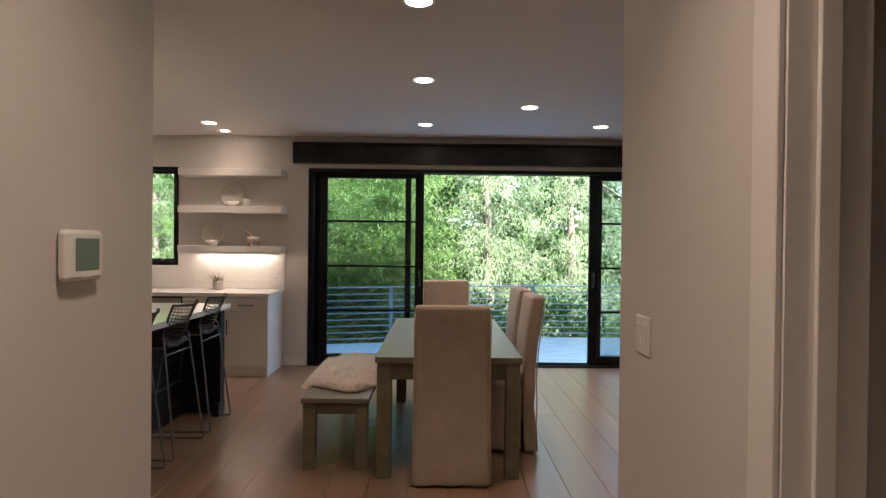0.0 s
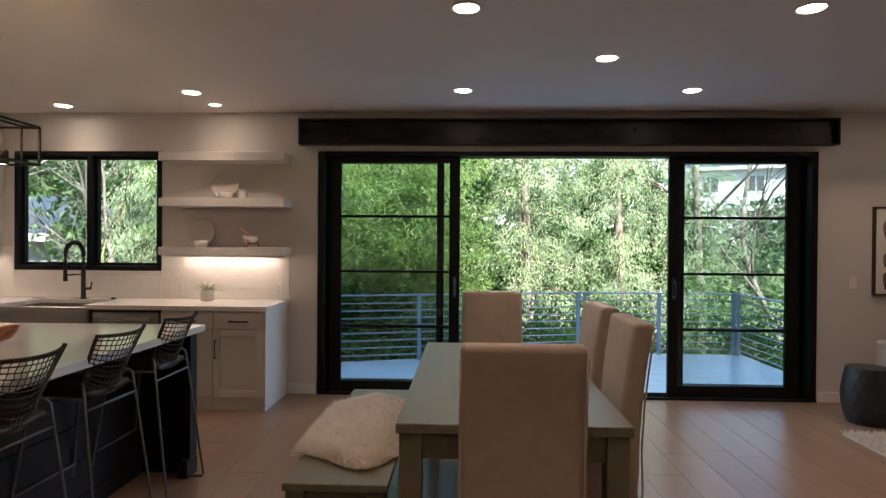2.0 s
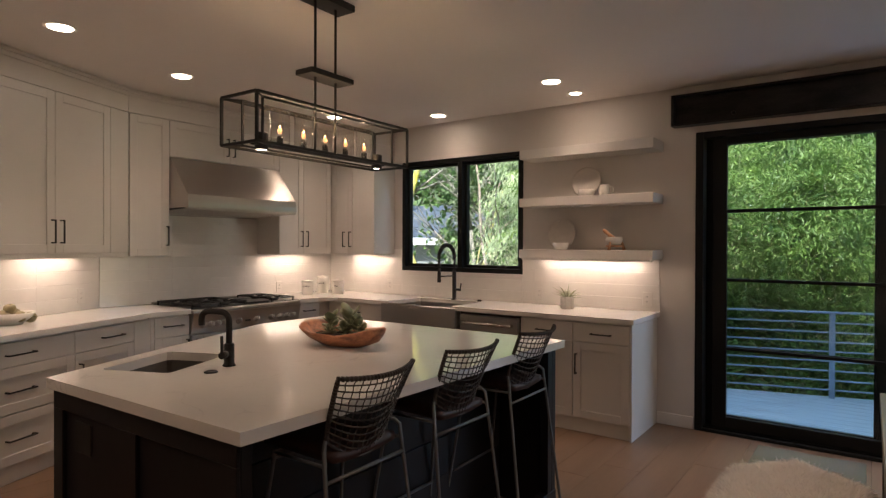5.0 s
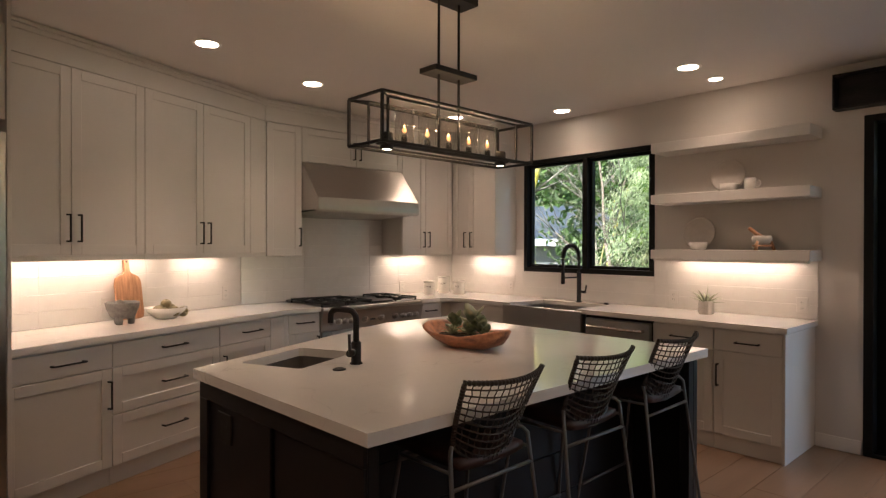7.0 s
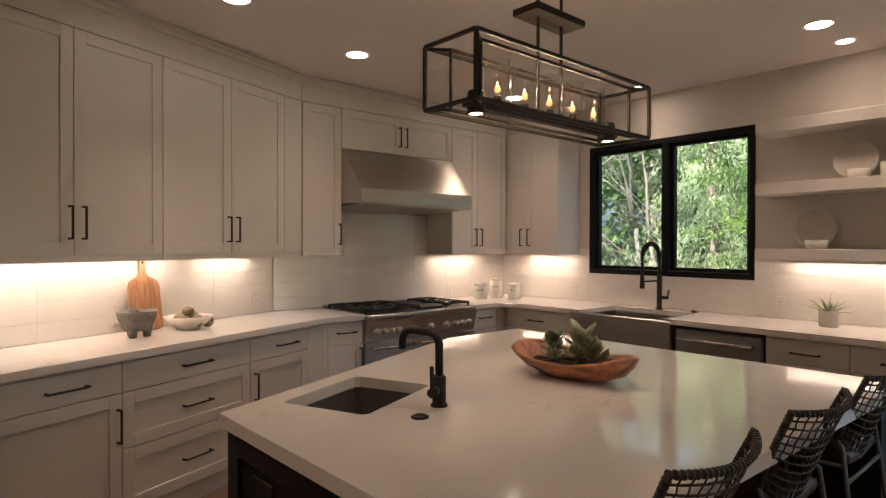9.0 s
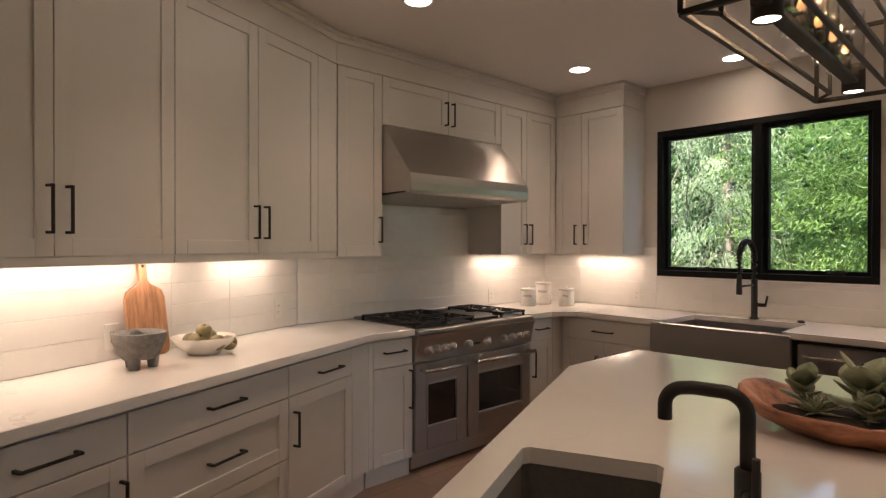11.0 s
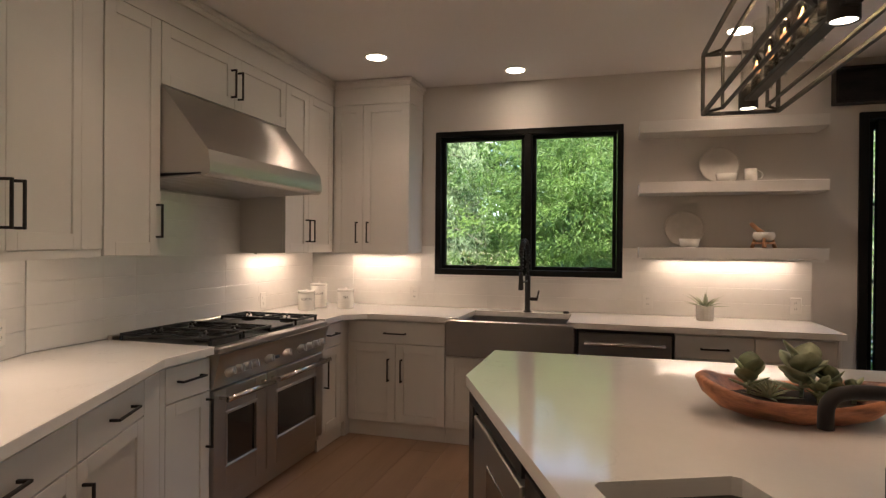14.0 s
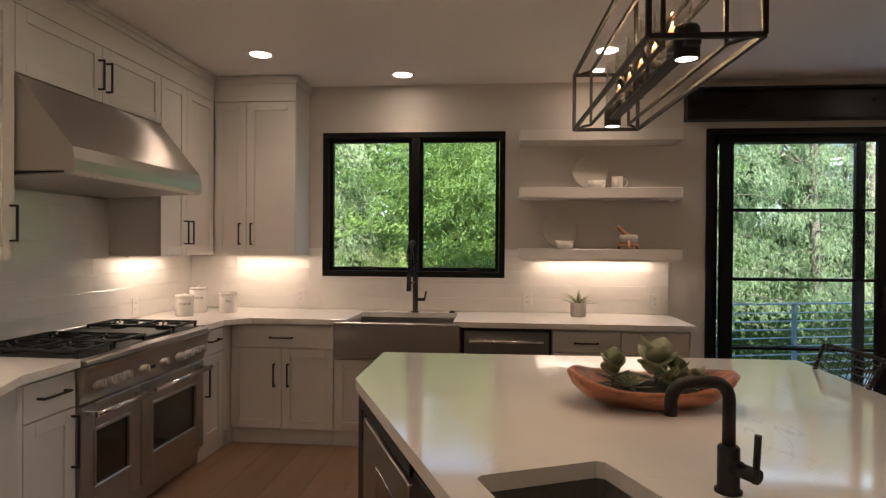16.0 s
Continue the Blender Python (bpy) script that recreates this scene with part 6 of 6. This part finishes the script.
# ---- deck and railing ----
RAILPTS = [(-3.0, 8.80), (1.55, 10.06), (3.76, 10.10), (3.76, NORTH + T + 0.06)]
dk = thing("deck", "pale grey-blue deck boards outside the sliding door", "deck", kind="structure")
DZ = -0.12
s = Shape().prism([(-3.1, NORTH + T + 0.002), (3.86, NORTH + T + 0.002), (3.86, 10.2), (1.55, 10.16), (-3.1, 8.87)], DZ - 0.16, DZ - 0.03)
s.make("substructure", M_RAIL, dk)
s = Shape()
y = NORTH + T + 0.01
while y < 10.15:
    y1 = min(y + 0.136, 10.16)
    xa, xb = (-3.1 if q < 8.87 else -3.1 + (q - 8.87) * 3.61 for q in (y, y1))
    if xb < 3.5:
        Shape().prism([(xa, y), (3.86, y), (3.86, y1), (xb, y1)], DZ - 0.029, DZ, 0.003).make("deck_board", M_DECK, dk)
    y += 0.141
s.bm.free()
rl = thing("railing", "blue-grey steel railing with horizontal rods", "railing")
RT = 0.765
for (xa, ya), (xb, yb) in zip(RAILPTS, RAILPTS[1:]):
    A, B = Vector((xa, ya, 0)), Vector((xb, yb, 0))
    L = (B - A).length
    ang = math.degrees(math.atan2(yb - ya, xb - xa))
    m = Matrix.Translation(A) @ pose(0, 0, 0, 0, 0, ang)
    Shape().box(-0.02, L + 0.02, -0.026, 0.026, RT - 0.018, RT, 0.003, m).make("top_rail", M_RAIL, rl)
    s = Shape()
    for k in range(8):
        z = DZ + 0.085 + 0.098 * k
        s.tube([m @ Vector((0.0, 0, z)), m @ Vector((L, 0, z))], 0.0085, 6)
    s.make("rods", M_RAIL, rl)
    n = max(2, round(L / 1.25))
    for k in range(n + 1):
        x = 0.05 + (L - 0.10) * k / n
        Shape().box(x - 0.024, x + 0.024, -0.018, 0.018, DZ + 0.0005, RT - 0.0185, 0.002, m).make("post", M_RAIL, rl)

# ---- ground, trees, houses ----
s = Shape()
N = 40
gv = []
for j in range(N + 1):
    for i in range(N + 1):
        u, v = (i / N * 2 - 1), j / N
        x = math.copysign(abs(u) ** 2.2, u) * 900
        y = -30 + v ** 2.4 * 1400
        z = -2.6 + 0.35 * noise.noise(Vector((x * 0.15, y * 0.15, 0))) + 0.09 * max(0, min(y, 60) - 14)
        gv.append((x, y, z))
gf = [(j * (N + 1) + i, j * (N + 1) + i + 1, (j + 1) * (N + 1) + i + 1, (j + 1) * (N + 1) + i) for j in range(N) for i in range(N)]
ob = sheet("ground", gv, gf, M_GROUND, smooth=True)
tagged(ob, "sloping wooded ground with leaf litter", "ground", kind="structure")


def leaf_mesh(name, P, D, L, W, material, parent, seed):
    """Leaf blades: base points P, directions D, lengths L and widths W, each a folded diamond."""
    rs = np.random.RandomState(seed)
    n = len(P)
    D = D / np.linalg.norm(D, axis=1, keepdims=True)
    R = rs.normal(size=(n, 3))
    S = np.cross(D, R)
    S /= np.linalg.norm(S, axis=1, keepdims=True) + 1e-9
    U = np.cross(S, D)
    L, W = L[:, None], W[:, None]
    mid = P + D * L * 0.45
    V = np.stack([P, mid - S * W + U * W * 0.35, P + D * L - U * L * 0.12, mid + S * W + U * W * 0.35], 1).reshape(-1, 3)
    i = np.arange(n) * 4
    F = np.concatenate([np.stack([i, i + 1, i + 2], 1), np.stack([i, i + 2, i + 3], 1)])
    ob = sheet(name, V.tolist(), F.tolist(), material, parent)
    return tagged(ob, kind="stuff")


def bamboo(x, y, z, height, spread, culms, leaves, seed):
    rs = np.random.RandomState(seed)
    t = thing("bamboo_clump", "dense bright green bamboo clump", "bamboo", "bamboo beyond the deck", pose(x, y, z))
    s = Shape()
    P, D = [], []
    per = leaves // culms
    for c in range(culms):
        bx, by = rs.normal(0, spread * 0.42), rs.normal(0, spread * 0.25)
        ax, ay = rs.normal(0, 0.35) * spread, rs.normal(0, 0.25) * spread - 0.3
        h = height * rs.uniform(0.7, 1.05)
        pts = [(bx + ax * (k / 7) ** 2.2, by + ay * (k / 7) ** 2.2, h * (k / 7) * (1 - 0.06 * (k / 7) ** 2)) for k in range(8)]
        s.tube(pts, 0.016, 5, r1=0.003)
        # sprays of leaves round the culm
        u = rs.uniform(0.08, 1.0, per // 44 + 1)
        for q in u:
            k = min(6, int(q * 7))
            a, b = np.array(pts[k]), np.array(pts[k + 1])
            p = a + (b - a) * (q * 7 - k)
            w = rs.normal(size=3) * (0.34, 0.34, 0.12) * (0.5 + 0.7 * spread / 1.5)
            c0 = p + w
            m = 44
            P.append(c0 + rs.normal(size=(m, 3)) * (0.17, 0.17, 0.06))
            d = rs.normal(size=(m, 3)) * 0.6 + (w / (np.linalg.norm(w) + 0.01)) * 0.7
            d[:, 2] -= 0.55
            D.append(d)
    s.make("culms", M_CULM, t)
    P, D = np.concatenate(P), np.concatenate(D)
    n = len(P)
    leaf_mesh("leaves", P, D, rs.uniform(0.085, 0.15, n), rs.uniform(0.010, 0.017, n), L_BAMBOO, t, seed)


def conifer(x, y, z, height, reach, leaves, seed, low=0.05):
    rs = np.random.RandomState(seed)
    t = thing("cedar_tree", "tall cedar with drooping pale green sprays", "tree", "cedars beyond the deck", pose(x, y, z))
    Shape().tube([(0.06 * math.sin(k), 0.05 * math.cos(k * 1.7), height * k / 9) for k in range(10)], 0.14, 10, r1=0.03).make("trunk", M_BARK, t)
    s = Shape()
    P, D = [], []
    nb = 84
    per = int(leaves * 1.7) // nb
    for b in range(nb):
        f = low + (1 - low) * (b + rs.uniform()) / nb
        a = b * 2.4 + rs.uniform(-0.4, 0.4)
        L = reach * (1.02 - f) ** 0.7 * rs.uniform(0.6, 1.1)
        d = np.array((math.cos(a), math.sin(a)))
        pts = []
        for k in range(6):
            q = k / 5
            pts.append((d[0] * L * q, d[1] * L * q, height * f + 0.18 * L * q - 0.45 * L * q * q))
        s.tube(pts, 0.015, 4, r1=0.004)
        m = 16
        for _ in range(per // m):
            q = rs.uniform(0.15, 1.0)
            k = min(4, int(q * 5))
            A, B = np.array(pts[k]), np.array(pts[k + 1])
            c0 = A + (B - A) * (q * 5 - k) + rs.normal(size=3) * (0.20, 0.20, 0.05)
            run = rs.uniform(0, 1, m)
            p = c0 + rs.normal(size=(m, 3)) * (0.065, 0.065, 0.03)
            p[:, 2] -= run * rs.uniform(0.2, 0.55)
            P.append(p)
            e = rs.normal(size=(m, 3)) * 0.42
            e[:, :2] += d * 0.3
            e[:, 2] -= 0.9
            D.append(e)
    tagged(s.make("limbs", M_BARK, t), kind="stuff")
    P, D = np.concatenate(P), np.concatenate(D)
    n = len(P)
    leaf_mesh("sprays", P, D, rs.uniform(0.06, 0.13, n), rs.uniform(0.010, 0.018, n), L_CEDAR, t, seed)


def shrub(x, y, z, rx, ry, h, leaves, seed, material=None, size=1.0):
    rs = np.random.RandomState(seed)
    t = thing("laurel_shrub", "leafy green shrub on the slope", "shrub", "shrubs on the slope", pose(x, y, z))
    s = Shape()
    P, D = [], []
    clumps = 46
    for c in range(clumps):
        a, r, q = rs.uniform(0, 6.283), math.sqrt(rs.uniform()), rs.uniform(0.15, 1) ** 0.7
        k = math.sqrt(max(0.05, 1 - (q * 0.95) ** 2))
        e = np.array((rx * r * k * math.cos(a), ry * r * k * math.sin(a), h * q))
        if c < 20:
            s.tube([(0.1 * math.cos(a), 0.1 * math.sin(a), 0), (e[0] * 0.5, e[1] * 0.5, e[2] * 0.6), tuple(e)], 0.018, 4, r1=0.004)
        m = leaves // clumps
        o = rs.normal(size=(m, 3)) * (0.24, 0.24, 0.17)
        P.append(e + o)
        d = o / 0.24 + rs.normal(size=(m, 3)) * 0.6 + e / (np.linalg.norm(e) + 0.1)
        d[:, 2] -= 0.15
        D.append(d)
    s.make("stems", M_BARK, t)
    P, D = np.concatenate(P), np.concatenate(D)
    n = len(P)
    leaf_mesh("leaves", P, D, rs.uniform(0.07, 0.13, n) * size, rs.uniform(0.020, 0.036, n) * size, material or L_SHRUB, t, seed)


def bare_tree(x, y, z, height, seed, material, lean=(0.0, 0.0), radius=0.16, twigs=3, fork=0.35):
    rng = random.Random(seed)
    t = thing("bare_tree", "leafless tree with a mossy trunk and fine twigs", "tree", "bare trees beyond the window", pose(x, y, z))
    trunk, fine = Shape(), Shape()

    def grow(p, d, L, r, depth):
        pts = [p]
        q, e = Vector(p), Vector(d)
        for _ in range(4):
            e = (e + Vector((rng.gauss(0, 0.13), rng.gauss(0, 0.13), rng.gauss(0.03, 0.08)))).normalized()
            q = q + e * L / 4
            pts.append(q.copy())
        (trunk if depth < 2 else fine).tube(pts, r, 8 if depth < 2 else 4, r1=r * 0.62)
        if depth < twigs:
            for k in range(rng.randint(3, 4) if depth else 3):
                i = rng.randint(1, 4)
                c = Vector((rng.gauss(0, 1), rng.gauss(0, 1), rng.gauss(0.35, 0.5)))
                grow(pts[i], (e * 0.6 + c.normalized() * 0.8).normalized(), L * rng.uniform(0.45, 0.72), r * rng.uniform(0.32, 0.5), depth + 1)
            grow(pts[-1], e, L * 0.7, r * 0.6, depth + 1)

    grow(Vector((0, 0, 0)), Vector((lean[0], lean[1], 1)).normalized(), height * 0.55, radius, 0)
    trunk.make("trunk", material, t)
    fine.make("twigs", M_TWIG if x < 0 or height < 4 else M_BARK, t)


GZ = -2.7
# bamboo wall left of the deck's middle
for k, (x, y, h, n) in enumerate(((-4.0, 12.9, 6.6, 26000), (-3.0, 12.5, 6.8, 26000), (-1.9, 12.2, 6.3, 26000), (-0.9, 12.7, 6.6, 24000), (-3.6, 14.6, 8.2, 15000), (-1.6, 14.6, 8.4, 15000))):
    bamboo(x, y, GZ, h, 1.5, 16, n, 40 + k)
# cedars
for k, (x, y, h, r, n) in enumerate(((1.2, 14.4, 12.5, 2.5, 20000), (3.4, 15.2, 12.0, 2.7, 20000), (1.4, 17.8, 14.5, 3.0, 11000), (6.4, 18.4, 14.0, 2.6, 9000), (-6.6, 14.0, 12.5, 2.1, 20000), (-7.2, 17.0, 14.0, 2.6, 12000), (-12.5, 22.0, 15.0, 3.2, 9000))):
    conifer(x, y, GZ, h, r, n, 70 + k)
# shrubs behind the railing and on the slope
for k, (x, y, rx, h, n) in enumerate(((-2.6, 11.2, 1.4, 2.7, 3600), (-0.8, 11.4, 1.4, 2.8, 3600), (1.0, 11.6, 1.4, 2.9, 3800), (2.6, 12.4, 1.3, 2.9, 3200), (4.6, 12.0, 1.4, 2.7, 3200), (6.4, 12.6, 1.6, 3.2, 3400),
                                       (-4.6, 11.4, 1.3, 2.9, 3200), (8.4, 13.6, 1.8, 3.6, 3200), (5.6, 16.0, 1.8, 3.6, 2600), (-8.0, 12.8, 1.4, 2.6, 2200), (10.5, 15.5, 2.0, 4.2, 2600))):
    shrub(x, y, GZ, rx, 1.0, h, n, 100 + k)
# darker thicket behind the bamboo and the cedars
for k, (xa, xb, yy, hh, n, size) in enumerate(((-7.2, 0.5, 16.6, 7.5, 18000, 1.0), (0.0, 7.0, 20.5, 6.5, 14000, 1.0), (-12.0, -6.6, 18.6, 7.6, 9000, 1.0), (-27.0, -12.5, 27.5, 11.0, 9000, 2.2))):
    rs = np.random.RandomState(300 + k)
    P = np.stack([rs.uniform(xa, xb, n), yy + rs.normal(0, 0.8, n), GZ + hh * rs.uniform(0, 1, n) ** 0.9], 1)
    P[:, 2] += 0.8 * np.sin(P[:, 0] * 1.7) * (P[:, 2] > 2)
    tw = leaf_mesh("thicket", P, rs.normal(size=(n, 3)) + np.array((0, -0.5, -0.4)), rs.uniform(0.18, 0.34, n) * size, rs.uniform(0.05, 0.10, n) * size, L_SHRUB, None, 300 + k)
    tagged(tw, "dense dark green thicket behind the bamboo", "thicket", kind="stuff")
# bare trees left of the window's view and far right
bare_tree(-10.1, 16.0, GZ, 12.0, 5, M_MOSS, (0.02, 0.0), 0.25, 4)
bare_tree(-10.35, 16.3, GZ, 9.0, 8, M_MOSS, (-0.10, 0.05), 0.09, 4)
bare_tree(-8.6, 15.6, GZ, 8.0, 12, M_BARK, (0.12, 0.0), 0.07, 4)
bare_tree(8.0, 15.8, GZ, 9.0, 21, M_BARK, (0.05, 0.0), 0.14, 4)
bare_tree(3.3, 12.6, GZ, 2.9, 25, M_TWIG, (0.1, 0.0), 0.05, 3)
bare_tree(7.0, 20.5, GZ, 11.0, 33, M_BARK, (0.05, 0.0), 0.11, 4)
bare_tree(10.8, 22.0, GZ, 11.5, 36, M_BARK, (-0.03, 0.0), 0.12, 4)
bare_tree(-10.6, 17.4, GZ, 8.5, 41, M_TWIG, (0.10, 0.0), 0.09, 4)
bare_tree(9.6, 17.0, GZ, 10.0, 28, M_BARK, (-0.06, 0.0), 0.12, 4)

# far woods
rs = np.random.RandomState(9)
n = 42000
X = rs.uniform(-46, 46, n)
Y = 27 + rs.exponential(5.0, n) + 2.5 * np.sin(X * 0.45) + 0.06 * np.abs(X)
H = 9.5 + 3.5 * np.sin(X * 0.35 + 1) + 2.2 * np.sin(X * 0.93)
H = np.where(X > 9, H * 0.45 + 1.0, H)
Z = -2.4 + H * rs.uniform(0, 1, n) ** 0.85
P = np.stack([X, Y, Z], 1)
D = rs.normal(size=(n, 3)) + np.array((0, -0.4, -0.5))
fw = leaf_mesh("far_woods", P, D, rs.uniform(0.35, 0.75, n), rs.uniform(0.10, 0.20, n), L_FAR, None, 9)
tagged(fw, "dense far green woods on the hillside", "woods", kind="stuff")


def house(x, y, z, turn, w, d, h, roof_h, wall_m, roof_m, storeys, label):
    t = thing("house", label, "house", "neighbouring houses", pose(x, y, z, 0, 0, turn))
    Shape().box(-w / 2, w / 2, -d / 2, d / 2, 0, h).make("wall", wall_m, t)
    o = 0.5
    prof = [(-d / 2 - o, h - 0.10), (0, h + roof_h), (d / 2 + o, h - 0.10), (d / 2 + o, h + 0.08), (0, h + roof_h + 0.20), (-d / 2 - o, h + 0.08)]
    s = Shape().prism([prof[0], prof[5], prof[4], prof[1]], -w / 2 - o, w / 2 + o, 0, Matrix(((0, 0, 1, 0), (1, 0, 0, 0), (0, 1, 0, 0), (0, 0, 0, 1))))
    s.prism([prof[1], prof[4], prof[3], prof[2]], -w / 2 - o, w / 2 + o, 0, Matrix(((0, 0, 1, 0), (1, 0, 0, 0), (0, 1, 0, 0), (0, 0, 0, 1))))
    s.make("roof", roof_m, t)
    s = Shape()
    for sx in (-w / 2, w / 2):
        s.prism([(-d / 2, h), (d / 2, h), (0, h + roof_h - 0.1)], sx - 0.05, sx + 0.05, 0, Matrix(((0, 0, 1, 0), (1, 0, 0, 0), (0, 1, 0, 0), (0, 0, 0, 1))))
    s.make("gable", wall_m, t)
    Shape().box(-w / 2 - o, w / 2 + o, -d / 2 - o - 0.04, -d / 2 - o, h - 0.16, h + 0.09).make("fascia", M_SIDING2, t)
    k = 0
    for st_ in range(storeys):
        zz = h * (st_ + 0.30) / storeys
        hh = h * 0.45 / storeys
        for xx in np.linspace(-w * 0.36, w * 0.36, 4):
            wi = Shape().box(xx - 0.55, xx + 0.55, -d / 2 - 0.02, -d / 2 + 0.02, zz, zz + hh).make("window", M_OVENGLASS, t)
            f = Shape()
            f.box(xx - 0.63, xx + 0.63, -d / 2 - 0.05, -d / 2 - 0.021, zz + hh, zz + hh + 0.09).box(xx - 0.63, xx + 0.63, -d / 2 - 0.05, -d / 2 - 0.021, zz - 0.09, zz)
            f.box(xx - 0.03, xx + 0.03, -d / 2 - 0.04, -d / 2 - 0.021, zz, zz + hh)
            f.make("window_frame", M_SIDING2, t)


house(-17.7, 21.2, -2.2, 24, 9.0, 6.0, 3.8, 1.3, M_SIDING, M_ROOF, 1, "grey neighbouring house with a blue-grey roof behind trees")
house(24.5, 50.0, 2.2, -20, 13.0, 8.0, 5.2, 1.6, M_SIDING2, M_ROOF, 2, "white two-storey house seen through bare branches")

# ---- tiles behind the counters ----
TZ = CT1 + 0.002
SPIN = Matrix(((0, 0, 1, 0), (1, 0, 0, 0), (0, 1, 0, 0), (0, 0, 0, 1)))

def tiles(name, run, x0, x1, bands, label):
    """Glazed tiles in straight stacks; bands = (from x, to x, from z, to z)."""
    bs = thing(name, label, "backsplash", m=run, kind="structure")
    g = Shape()
    tw, th_ = 0.3835, 0.1055
    shared = {}
    for a, b, z0, z1 in bands:
        g.box(a, b, -0.0045, -0.001, z0, z1)
        x = a
        while x < b - 0.01:
            xe = min(b, x0 + (math.floor((x - x0) / tw + 1e-6) + 1) * tw)
            z = z0
            while z < z1 - 0.006:
                ze = min(z1, TZ + (math.floor((z - TZ) / th_ + 1e-6) + 1) * th_)
                key = (round(xe - x, 3), round(ze - z, 3))
                if key not in shared:
                    w, h = key
                    t = Shape().prism([(-0.004, 0.0010), (-TT + 0.001, 0.0010), (-TT, 0.0024), (-TT, h - 0.0024), (-TT + 0.001, h - 0.0010), (-0.004, h - 0.0010)], 0.0002, w - 0.0002, 0, SPIN).make("tile", M_TILE, bs)
                    shared[key] = t.data
                else:
                    t = new("tile", shared[key])
                    t.parent = bs
                t.location = (x, 0, z)
                z = ze
            x = xe
    g.make("grout", M_GROUT, bs)


tiles("backsplash_canted", RUN_C, -1.73 - 0.3835 * 2, 0, ((-2.276, -0.006, TZ, UB - 0.002),), "glossy white wide tiles in straight stacks on the canted wall")
tiles("backsplash_range", RUN_B, 1.017 - 0.3835 * 3, 2.6, ((0.006, 0.415, TZ, UB - 0.034), (0.415, 1.560, TZ, 1.735), (1.560, 2.590, TZ, UB - 0.034)), "glossy white wide tiles in straight stacks behind the range")
tiles("backsplash_sink", RUN_A, -5.59, -1.787, ((-5.590, -4.602, TZ, UB - 0.034), (-4.602, WX0 - 0.001, TZ, 1.385), (WX0, WX1, TZ, WZ0 - 0.020), (WX1 + 0.001, -2.926, TZ, 1.385), (-2.926, -1.787, TZ, SH[2][0] - 0.002)),
      "glossy white wide tiles in straight stacks behind the sink")

# ---- floor planks ----
rng = random.Random(17)
PW, PX0 = 0.2365, 0.5485
lens_ = (1.85, 2.1, 2.35)
shared = {}
stuff = Shape()
planks = 0
i0 = math.floor((-5.6 - PX0) / PW)
for i in range(i0, math.ceil((8.0 - PX0) / PW)):
    x = PX0 + i * PW
    y = -2.2 - rng.uniform(0, 1.8)
    while y < NORTH - 0.001:
        L = rng.choice(lens_)
        ya, yb = max(y, -2.2), min(y + L, NORTH - 0.001)
        y += L
        if yb - ya < 0.05:
            continue
        near = x > -5.3 and x < 4.6 and yb > 1.0 and not (x < -1.2 and yb < 1.2)
        if near and planks < 295:
            key = yb - ya
            if key not in shared:
                ob = Shape().box(0.0008, PW - 0.0008, 0.0008, key - 0.0008, -0.0118, 0.0, 0.0011).make("plank", M_OAK, FLOOR)
                shared[key] = ob.data
            else:
                ob = new("plank", shared[key])
                ob.parent = FLOOR
            ob.location = (x, ya, 0)
            planks += 1
        else:
            stuff.box(x + 0.0008, x + PW - 0.0008, ya + 0.0008, yb - 0.0008, -0.0118, 0.0, 0.0011)
tagged(stuff.make("far_planks", M_OAK, FLOOR), kind="stuff")
